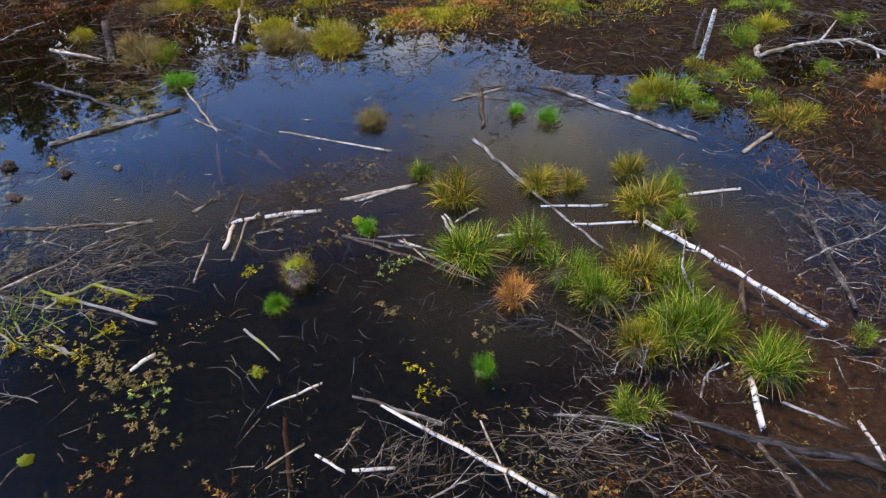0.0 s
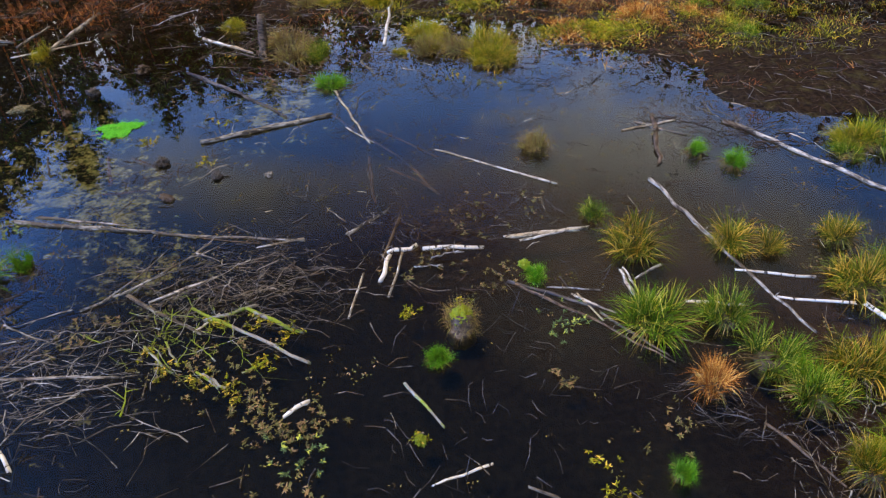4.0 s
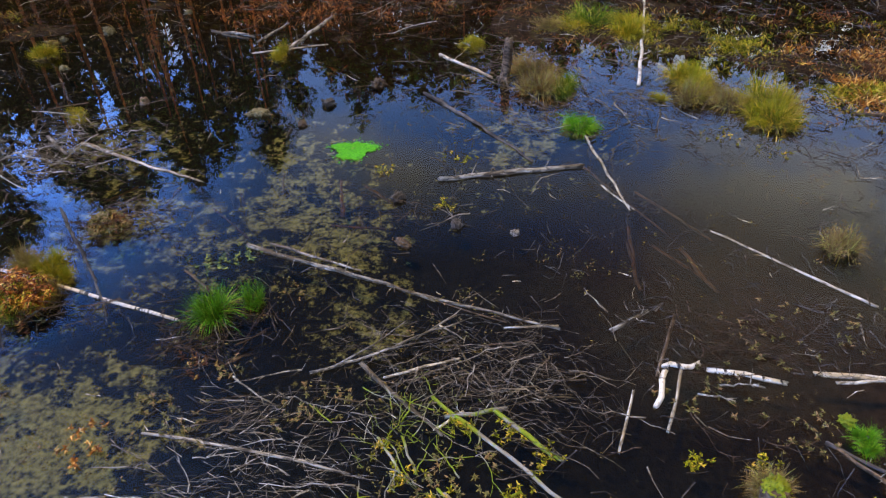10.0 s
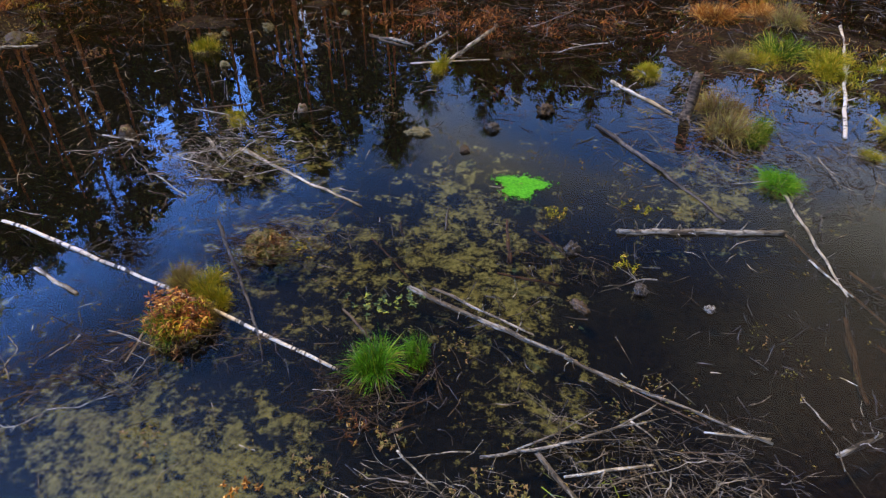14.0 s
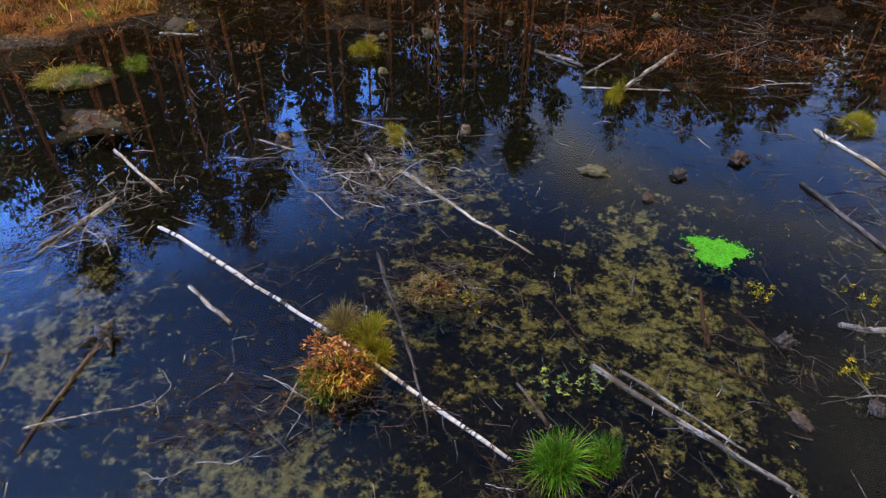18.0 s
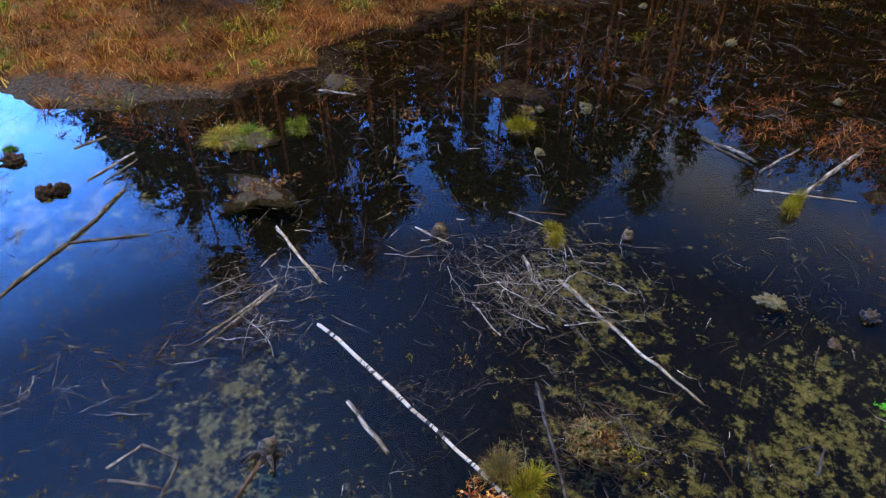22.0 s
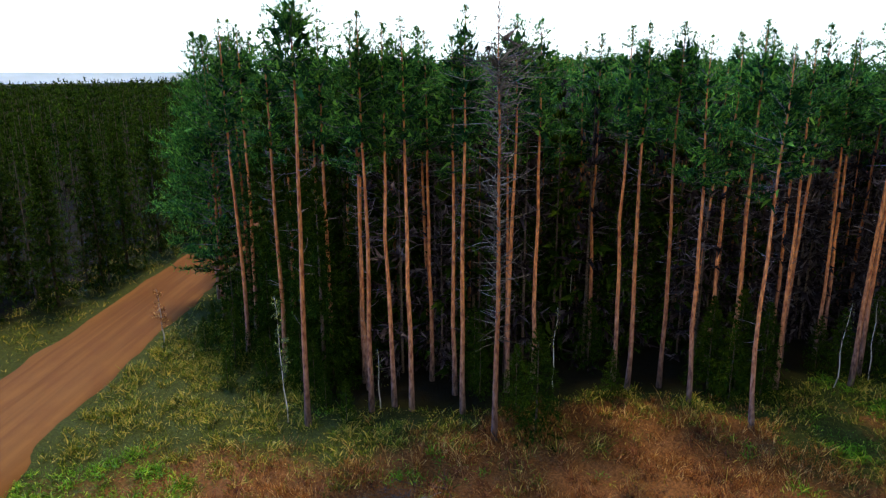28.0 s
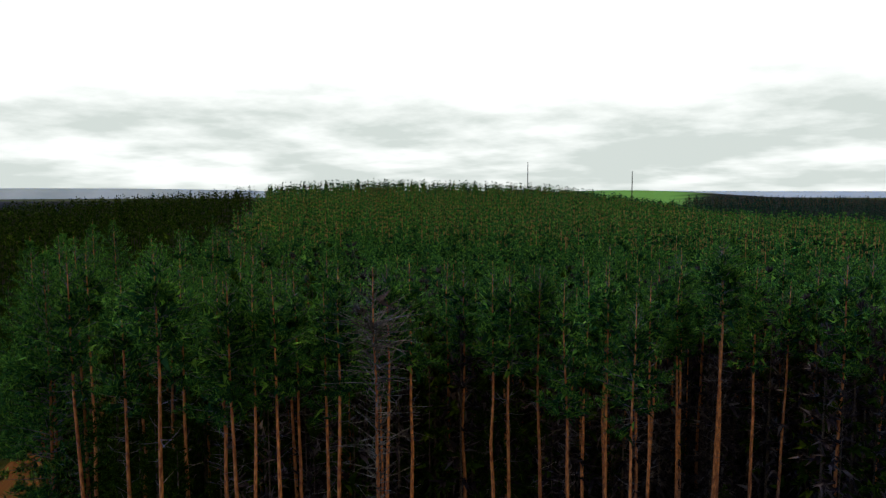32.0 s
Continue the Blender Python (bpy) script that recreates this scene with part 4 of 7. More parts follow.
def joined_wood(name, kinds, xs, ys, sizes, label, mat_wood, mat_leaf, rng, tone=0.0):
    """Countless trees in one object for the trunks and one for the crowns."""
    which = rng.integers(0, len(kinds), len(xs))
    zs = ground_height(xs, ys) - 0.1
    turn = rng.uniform(0, 2 * np.pi, len(xs))
    heights = np.minimum(sizes, rng.uniform(0.8, 1.01, len(xs)))
    tones = []
    tv, tq, tt, cv, cq, ca, cn, nt_, nc_ = [], [], [], [], [], [], [], 0, 0
    for k, (trunk, crown) in enumerate(kinds):
        at = np.flatnonzero(which == k)
        c, s = np.cos(turn[at]), np.sin(turn[at])
        for (v, q, t), is_crown in ((trunk, False), ((crown[0], crown[1][0], crown[1][1]), True)):
            p = np.empty((len(at), len(v), 3))
            p[:, :, 0] = (c[:, None] * v[:, 0] - s[:, None] * v[:, 1]) * sizes[at, None] + xs[at, None]
            p[:, :, 1] = (s[:, None] * v[:, 0] + c[:, None] * v[:, 1]) * sizes[at, None] + ys[at, None]
            p[:, :, 2] = v[:, 2] * heights[at, None] + zs[at, None]
            shift = (np.arange(len(at)) * len(v))[:, None, None]
            if is_crown:
                cv.append(p.reshape(-1, 3)), cq.append((t + shift + nc_).reshape(-1, 3)), ca.append(np.tile(crown[2], len(at)))
                o = crown[3]
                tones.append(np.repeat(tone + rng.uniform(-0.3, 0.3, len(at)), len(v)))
                cn.append(np.stack([c[:, None] * o[:, 0] - s[:, None] * o[:, 1], s[:, None] * o[:, 0] + c[:, None] * o[:, 1], np.tile(o[:, 2], (len(at), 1))], -1).reshape(-1, 3))
                nc_ += p.shape[0] * p.shape[1]
            else:
                tv.append(p.reshape(-1, 3)), tq.append((q + shift + nt_).reshape(-1, 4)), tt.append((t + shift + nt_).reshape(-1, 3))
                nt_ += p.shape[0] * p.shape[1]
    ob = thing(name, None, label, "forest", kind="stuff")
    part("trunks", mesh("wood_trunks", np.concatenate(tv), [np.concatenate(tq), np.concatenate(tt)], mat_wood), ob)
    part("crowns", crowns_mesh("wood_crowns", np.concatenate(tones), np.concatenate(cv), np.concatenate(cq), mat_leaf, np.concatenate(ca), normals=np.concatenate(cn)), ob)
    return ob


def slim(seed, needles, length, width, limbs, per_limb, spruce=False, base=10.6):
    if spruce:
        t, c = spruce_parts(seed, 17.0, 2.6, limbs // 4, 4, per_limb, needles, length, width)
        return tube([(0, 0, 0), (0, 0, 16.5)], [0.12, 0.02], 4), c
    t, _, c = pine_parts(seed, 18.0, base, 2.1, limbs, per_limb, needles, length, width, 0, 60 if limbs > 30 else 4)
    return tube([(0, 0, 0), (0, 0, 15.0)], [0.12, 0.03], 4), c


rest = spots[~as_things]
seen = (rest[:, 0] < 6) & (rest[:, 1] > 24) & (rest[:, 1] < 82)
joined_wood("pine_wood", [slim(300 + k, 7, 0.36, 0.1, 45, 6, base=11.4) for k in range(6)], rest[seen, 0], rest[seen, 1], rng.uniform(0.84, 1.0, seen.sum()),
            "dense pine wood behind the forest edge", PINE_BARK, NEEDLE_PINE, rng)
joined_wood("pine_wood", [slim(306 + k, 4, 0.5, 0.2, 31, 7) for k in range(4)], rest[~seen, 0], rest[~seen, 1], rng.uniform(0.8, 0.98, (~seen).sum()),
            "dense pine wood round the marsh", PINE_BARK, NEEDLE_PINE, rng)
# the far wood, wider spaced with distance
eye = np.array([-9.0, 7.0])
fx, fy, fs = [], [], []
r = 44.0
while r < 1300:
    gap = max(3.7, 0.0155 * r)
    n = int(math.radians(90) * r / gap)
    a = math.radians(39) + (np.arange(n) / n - 0.5) * math.radians(90) + rng.uniform(-0.6, 0.6, n) * gap / r
    rr = r + rng.uniform(-0.9, 0.9, n) * gap
    fx.append(eye[0] - np.sin(a) * rr), fy.append(eye[1] + np.cos(a) * rr), fs.append(rng.uniform(0.7, 1.1, n) * min(max(1.0, gap / 3.4), 1.4))
    r += gap
fx, fy, fs = np.concatenate(fx), np.concatenate(fy), np.concatenate(fs)
pines = (inside(fx, fy, PINE_WOOD) > 0.5) & (inside(fx, fy, FIELD) < 0) & ~((fx > -75) & (fx < 60) & (fy > 0) & (fy < 95))
away = np.hypot(fx - eye[0], fy - eye[1])
near_far = away < 420
behind = away < 150
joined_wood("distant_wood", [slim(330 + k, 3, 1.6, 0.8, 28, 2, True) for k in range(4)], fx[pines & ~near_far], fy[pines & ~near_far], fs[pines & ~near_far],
            "far dark wood towards the horizon", PINE_BARK, NEEDLE_HAZED, rng)
pines &= near_far
joined_wood("far_pine_wood", [slim(320 + k, 3, 0.85, 0.4, 44, 3, True) for k in range(5)], fx[pines & ~behind], fy[pines & ~behind], fs[pines & ~behind],
            "endless green pine canopy rolling over a low hill", PINE_BARK, NEEDLE_PINE, rng, 0.0)
joined_wood("pine_canopy", [slim(325 + k, 5, 0.5, 0.18, 33, 5, base=5.0) for k in range(4)] + [slim(329, 4, 0.55, 0.2, 56, 4, True)], fx[pines & behind], fy[pines & behind], fs[pines & behind],
            "green pine canopy behind the forest edge", PINE_BARK, NEEDLE_PINE, rng)
firs = inside(fx, fy, FAR_WOOD) > 1.0
close = firs & (away < 120)
firs &= ~close & (away < 700)
joined_wood("spruce_wood", [slim(340 + k, 3, 1.3, 0.55, 28, 2, True) for k in range(3)] + [slim(350, 3, 1.1, 0.5, 16, 2)], fx[firs], fy[firs], fs[firs] * 0.72,
            "dark mixed spruce wood across the road", BROWN_WOOD, NEEDLE_SPRUCE, rng)
joined_wood("roadside_wood", [slim(345 + k, 6, 0.45, 0.14, 80, 4, True) for k in range(3)] + [slim(355 + k, 5, 0.36, 0.13, 40, 7, base=6.0) for k in range(2)], fx[close], fy[close], fs[close] * 0.72,
            "dark mixed wood of spruce and pine across the road", BROWN_WOOD, NEEDLE_SPRUCE, rng)

# young spruces that close the wood beneath the pines
tx, ty = rng.uniform(-66, 50, 5200), rng.uniform(8, 100, 5200)
spare = rng.uniform(size=5200)
deep_in = inside(tx, ty, PINE_WOOD)
by_road = (tx < -41) & (deep_in > 0.2) & (deep_in < 8)
thicket = by_road | (deep_in > np.where(tx > -10, 1.5, 6.5)) & (deep_in < 22) & (spare < np.where(tx > -34, 1.0, 0.8))
tx, ty = tx[thicket], ty[thicket]
leafy = by_road[thicket] | (rng.uniform(size=len(tx)) < 0.3)
sizes = rng.uniform(0.5, 0.95, len(tx)) * np.where(by_road[thicket], 0.55, 1.0)
# tone -0.25 darkens these spruces, shade under the pines put into their colour
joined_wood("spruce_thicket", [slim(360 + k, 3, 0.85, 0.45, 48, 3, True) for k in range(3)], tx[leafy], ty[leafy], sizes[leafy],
            "thicket of dark young spruces, tinted darker for the shade under pines", BROWN_WOOD, NEEDLE_SPRUCE, rng, -0.25)
joined_wood("bare_thicket", [slim(364 + k, 4, 0.9, 0.3, 48, 3, True) for k in range(3)], tx[~leafy], ty[~leafy], sizes[~leafy],
            "brown mass of bare lower twigs inside the wood", BROWN_WOOD, NEEDLE_TWIGGY, rng)

# ---- the things in the pond ----
LOG_KINDS = {
    "birch": (BIRCH, "birch_log", "white birch log with black marks lying in dark water"),
    "banded": (BIRCH_BANDED, "birch_log", "slim birch trunk banded black and white, fallen into the pond"),
    "grey": (GREY_WOOD, "fallen_log", "weathered grey barkless log half sunk in dark water"),
    "pale": (PALE_WOOD, "fallen_log", "bleached pale stripped log floating on the pond"),
    "dark": (DARK_WOOD, "fallen_log", "blackened wet log lying in the shallows"),
    "brown": (BROWN_WOOD, "fallen_log", "brown rotting log in the pond"),
    "mossy": (MOSSY_WOOD, "mossy_log", "log grown over with yellow-green moss in the water"),
    "sunk": (SUNK_WOOD, "sunken_log", "reddish waterlogged pole lying under the water"),
}
END_WOOD = wood("sawn_end_wood", (0.5, 0.36, 0.2), (0.75, 0.6, 0.4), (0.4, 0.28, 0.16))
log_count = [0]


def along_x(a, b):
    """A pose at a whose x axis points to b."""
    a, b = Vector(a), Vector(b)
    x = (b - a).normalized()
    y = Vector((0, 0, 1)).cross(x).normalized() if abs(x.z) < 0.98 else Vector((0, 1, 0))
    m = Matrix((x, y, x.cross(y))).transposed().to_4x4()
    m.translation = a
    return m


def log(kind, a, b, r0, r1, stubs=0, bow=0.0, label=""):
    """A fallen trunk from a to b with its knots, broken ends and branch stubs."""
    log_count[0] += 1
    rng = np.random.default_rng(1000 + log_count[0])
    mat, name, words = LOG_KINDS[kind]
    if max(r0, r1) < 0.028 and kind != "sunk":
        name, words = "stick", {"birch": "thin white birch stick", "pale": "thin bleached bare stick", "grey": "thin grey dead stick", "dark": "thin black wet stick"}.get(kind, "thin brown stick") + " lying in the pond"
    run = (Vector(b) - Vector(a)).length
    n = max(5, min(16, int(run / 0.3)))
    f = np.linspace(0, 1, n)
    r0, r1 = 0.88 * r0, 0.88 * r1
    bow = bow or rng.normal(scale=0.008)
    wob = 0.4 * max(r0, r1)
    line = np.c_[f * run, bow * run * np.sin(f * np.pi) + wob * rng.normal(size=n), 0.5 * wob * rng.normal(size=n)]
    radii = (r0 + (r1 - r0) * f)[:, None] * (1 + 0.14 * rng.normal(size=(n, 9)))
    radii[0] *= 0.9
    v, q, t = tube(line, radii, 9)
    v[:9, 0] += 0.5 * r0 * rng.normal(size=9)
    v[-11:-2, 0] += 0.8 * r1 * rng.normal(size=9)
    ob = thing(name, along_x(a, b), label or words, "log" if name != "stick" else "stick")
    trunk = part("trunk", mesh("log_trunk", v, [q, t], mat, smooth=True), ob)
    stubs = max(stubs, int(1.3 * run) if max(r0, r1) > 0.03 and kind != "sunk" else 0)
    if r0 > 0.05:
        end = tube([(-0.3 * r0, line[0, 1], line[0, 2]), (-0.02 * r0 - 0.006, line[0, 1], line[0, 2])], [0.6 * r0, 0.78 * r0], 9)
        part("broken_end", mesh("log_end", *joined([end]), END_WOOD if kind in ("birch", "pale") else GREY_WOOD), trunk)
    for k in range(stubs):
        at = rng.uniform(0.06, 0.97)
        c = np.array([np.interp(at, f, line[:, i]) for i in range(3)])
        g = rng.uniform(-0.15, 1.15) * np.pi
        w = np.array([rng.uniform(-0.2, 0.7), math.cos(g), abs(math.sin(g))])
        far = rng.uniform(1.8, 6.5) * max(r0, r1)
        mid = c + w * far * 0.55 + rng.normal(scale=0.08 * far, size=3)
        s = tube([c, mid, c + w * far], [0.26 * r0, 0.18 * r0, 0.07 * r0], 5)
        part("branch_stub", mesh("branch_stub", *joined([s]), GREY_WOOD if kind != "birch" else mat, smooth=True), trunk)
    return ob


def branch(kind, points, r0, r1, twigs=0, label=""):
    """A crooked dead branch through the points, with side twigs."""
    log_count[0] += 1
    rng = np.random.default_rng(3000 + log_count[0])
    p = np.array(points, float)
    base = p[0].copy()
    p = p - base
    f = np.linspace(0, len(p) - 1, 4 * len(p))
    line = np.stack([np.interp(f, np.arange(len(p)), p[:, i]) for i in range(3)], -1)
    line[1:-1] = (line[:-2] + 2 * line[1:-1] + line[2:]) / 4
    line += rng.normal(scale=0.3 * r0, size=line.shape)
    mat = LOG_KINDS[kind][0]
    ob = thing("dead_branch", Matrix.Translation(base), label or "crooked bare grey branch reaching out of the water", "branch")
    limb = part("limb", mesh("limb", *joined([tube(line, np.linspace(r0, r1, len(line)), 7)]), mat, smooth=True), ob)
    run = np.linalg.norm(p[-1])
    for k in range(twigs):
        i = rng.integers(2, len(line) - 1)
        w = line[i] - line[i - 1]
        w = w / (np.linalg.norm(w) + 1e-9) + rng.normal(scale=0.65, size=3) * [1, 1, 0.7]
        far = rng.uniform(0.08, 0.3) * run
        a, b = line[i], line[i] + w * far
        s = tube([a, (a + b) / 2 + rng.normal(scale=0.06 * far, size=3), b], [r1 * 1.1, r1 * 0.8, r1 * 0.35], 5)
        part("twig", mesh("twig", *joined([s]), mat, smooth=True), limb)
    return ob


BLEACHED_TWIG = wood("bleached_twig", (0.2, 0.17, 0.13), (0.62, 0.56, 0.46), (0.2, 0.16, 0.11))


def brush(x, y, wide, deep, turn, n, mat=None, tall=0.3, seed=0, label="heap of tangled dead grey twigs lying in shallow water", fine=60, thick=0.0085):
    """A heap of crooked forked branches, each by itself, over a tangle of thin twigs."""
    rng = np.random.default_rng(5000 + seed)
    mat = mat or TWIG
    ob = thing("brush_heap", pose(x, y, 0, 0, 0, turn), label, "branches")
    drift = rng.uniform(0, np.pi)

    def ends(k, low, high):
        c = np.c_[rng.normal(scale=0.34 * wide, size=k), rng.normal(scale=0.34 * deep, size=k), np.abs(rng.normal(scale=0.4 * tall, size=k)) - 0.02]
        g = np.where(rng.uniform(size=k) < 0.55, drift + rng.normal(scale=0.45, size=k), rng.uniform(0, 2 * np.pi, k)) + np.pi * rng.integers(0, 2, k)
        w = np.c_[np.cos(g), np.sin(g) * 0.8, rng.normal(scale=0.2, size=k)] * rng.uniform(low, high, (k, 1)) * wide / 2
        return c - w, c + w

    def crooked(p, q, r, k=8):
        f = np.linspace(0, 1, k)[:, None]
        run = np.linalg.norm(q - p)
        stray = np.cumsum(rng.normal(scale=0.03 * run, size=(k, 3)) * [1, 1, 0.5], 0)
        line = p + f * (q - p) + stray - f * stray[-1]
        line[:, 2] = np.maximum(line[:, 2], -0.05)
        return line, tube(line, np.linspace(r, 0.35 * r, k), 5)

    n = max(5, int(0.9 * n))
    for p, q in zip(*ends(n, 0.18, 0.62)):
        r = thick * rng.choice([0.8, 1.1, 1.5, 2.1], p=[0.3, 0.35, 0.25, 0.1])
        line, stem = crooked(p, q, r)
        pieces, run = [stem], np.linalg.norm(q - p)
        for k in range(rng.integers(1, 5)):
            i = rng.integers(2, 7)
            w = line[i] - line[i - 1]
            w = w / (np.linalg.norm(w) + 1e-9) + rng.normal(scale=0.6, size=3) * [1, 1, 0.6]
            pieces.append(crooked(line[i], line[i] + w * run * rng.uniform(0.12, 0.34), 0.55 * r, 5)[1])
        pale = rng.uniform() < (0.4 if mat is GREY_WOOD else 0.07)
        part("branch", mesh("heap_branch", *joined(pieces), BLEACHED_TWIG if pale else mat, smooth=True), ob)
    a, b = ends(int(fine * 1.3), 0.06, 0.26)
    a[:, 2], b[:, 2] = np.maximum(a[:, 2], -0.05), np.maximum(b[:, 2], -0.05)
    tagged(part("twig_tangle", mesh("heap_twigs", *rods(a, b, 0.5 * thick, 0.25 * thick, 0.1, rng), mat), ob), kind="stuff")
    return ob


TUFT_KINDS = {
    "green": (SEDGE_GREEN, "green sedge tussock with drooping blades"),
    "fresh": (SEDGE_FRESH, "fresh bright green tuft of grass"),
    "olive": (SEDGE_OLIVE, "olive and brown sedge tussock"),
    "yellow": (SEDGE_YELLOW, "yellow-green tuft of bog grass"),
    "orange": (SEDGE_ORANGE, "withered orange tuft of dry sedge"),
    "straw": (SEDGE_STRAW, "straw-brown dry sedge tussock"),
}
PEAT_CLUMP = wood("peat_clump", (0.02, 0.014, 0.01), (0.09, 0.06, 0.035), (0.06, 0.05, 0.02))
tuft_models = {}


def tussock_model(kind, variant):
    rng = np.random.default_rng(7000 + 17 * variant + 131 * list(TUFT_KINDS).index(kind))
    mat, words = TUFT_KINDS[kind]
    ob = thing("grass_tussock", None, words + " on peat", "grass", "tussocks in the pond")
    # several shoots of uneven height make up one tuft
    n, shoots = 1000, 7
    ga, da = rng.uniform(0, 2 * np.pi, shoots), 0.3 * np.sqrt(rng.uniform(0, 1, shoots))
    high = rng.uniform(0.55, 1.1, shoots) * (1.1 - 1.2 * da)
    i = rng.integers(0, shoots, n)
    root = np.c_[np.cos(ga[i]) * da[i] + rng.normal(scale=0.055, size=n), np.sin(ga[i]) * da[i] + rng.normal(scale=0.055, size=n), np.zeros(n)]
    d = np.minimum(np.hypot(root[:, 0], root[:, 1]) / 0.3, 1)
    root[:, 2] = 0.05 * (1 - d)
    lean = rng.uniform(0.05, 0.95, n)
    g2 = np.arctan2(root[:, 1], root[:, 0]) + rng.normal(scale=1.25, size=n)
    way = np.c_[np.cos(g2) * lean, np.sin(g2) * lean, np.ones(n)]
    size = rng.uniform(0.3, 0.85, n) * high[i]
    v, f, along = leaves(root, way, size, rng.uniform(0.005, 0.012, n), rng.uniform(0.2, 1.0, n) * np.minimum(lean, 1), rng, 3)
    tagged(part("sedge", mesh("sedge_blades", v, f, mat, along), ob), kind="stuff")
    k = 10
    a = np.linspace(0, 2 * np.pi, k, endpoint=False)
    rings = []
    for rr, zz in ((0.34, -0.12), (0.27, 0.0), (0.17, 0.07), (0.05, 0.1)):
        rings.append(np.c_[np.cos(a) * rr * (1 + 0.14 * rng.normal(size=k)), np.sin(a) * rr * (1 + 0.14 * rng.normal(size=k)), zz + 0.015 * rng.normal(size=k)])
    i, j = np.meshgrid(np.arange(3), np.arange(k), indexing="ij")
    q = np.stack([i * k + j, i * k + (j + 1) % k, (i + 1) * k + (j + 1) % k, (i + 1) * k + j], -1).reshape(-1, 4)
    part("peat_clump", mesh("peat_clump", np.concatenate(rings), q, PEAT_CLUMP, smooth=True), ob)
    n = 46
    g = rng.uniform(0, 2 * np.pi, n)
    root = np.c_[np.cos(g) * 0.2, np.sin(g) * 0.2, np.full(n, 0.06)]
    v, f, along = leaves(root, np.c_[np.cos(g), np.sin(g), rng.uniform(-0.1, 0.3, n)], rng.uniform(0.2, 0.42, n), 0.014, 0.5, rng, 3)
    tagged(part("dead_skirt", mesh("sedge_skirt", v, f, SEDGE_STRAW, along), ob, "withered straw-coloured blades"), kind="stuff")
    return ob


def tussock(kind, x, y, wide, tall, z=0.0):
    """wide, tall: the whole tuft's size in metres."""
    models = tuft_models.setdefault(kind, [])
    used = tuft_models.setdefault(kind + " used", [0])
    m = pose(x, y, z, 0, 0, 97.0 * used[0]) @ Matrix.Diagonal((wide / 0.95, wide / 0.95, tall / 0.66, 1))
    k = used[0]
    used[0] += 1
    if k < 3:
        models.append(tussock_model(kind, k))
        models[-1].matrix_basis = m
        return models[-1]
    return place(models[k % 3], m)


def weed(x, y, wide, n, mat=None, tall=0.12, seed=0, label="brownish water weed with small leaves breaking the surface", name="water_weed"):
    rng = np.random.default_rng(9000 + seed)
    ob = thing(name, pose(x, y, 0), label, "plant")
    c = rng.normal(scale=0.3 * wide, size=(n, 2))
    tops = np.c_[c, rng.uniform(0.02, tall, n)]
    feet = np.c_[c + rng.normal(scale=0.05, size=(n, 2)), np.full(n, -0.12)]
    tagged(part("stem_tangle", mesh("weed_stems", *rods(feet, tops, 0.005, 0.003, 0.05, rng), LITTER), ob), kind="stuff")
    k = 9
    root = np.repeat(tops, k, 0) - rng.uniform(0, 0.5, (n * k, 1)) * np.repeat(tops - feet, k, 0)
    root[:, 2] = np.maximum(root[:, 2], 0.004)
    g = rng.uniform(0, 2 * np.pi, n * k)
    v, f, along = leaves(root, np.c_[np.cos(g), np.sin(g), rng.uniform(0.0, 0.6, n * k)], rng.uniform(0.04, 0.085, n * k), 0.026, 0.2, rng, 2)
    tagged(part("foliage", mesh("weed_leaves", v, f, mat or WATER_LEAF, along), ob), kind="stuff")
    return ob


def lump(name, x, y, z, sx, sy, sz, mat, label, category, seed=0, rough=0.24):
    """A rounded uneven body."""
    bm = bmesh.new()
    bmesh.ops.create_icosphere(bm, subdivisions=4, radius=1.0)
    for v in bm.verts:
        n = noise.fractal(v.co * 2.3 + Vector((seed * 3.1, 0, 0)), 0.8, 2.0, 4)
        n += 0.5 * noise.fractal(v.co * 7.0 + Vector((0, seed * 1.7, 0)), 0.9, 2.0, 3)
        v.co *= 1 + (rough if sx < 0.4 else 0.3 * rough) * 2.6 * n
    me = bpy.data.meshes.new(name)
    bm.to_mesh(me)
    bm.free()
    me.shade_smooth()
    me.materials.append(mat)
    ob = new(name, me)
    ob.matrix_basis = pose(x, y, z, 0, 0, 40 * seed) @ Matrix.Diagonal((sx, sy, sz, 1))
    return tagged(ob, label, category)


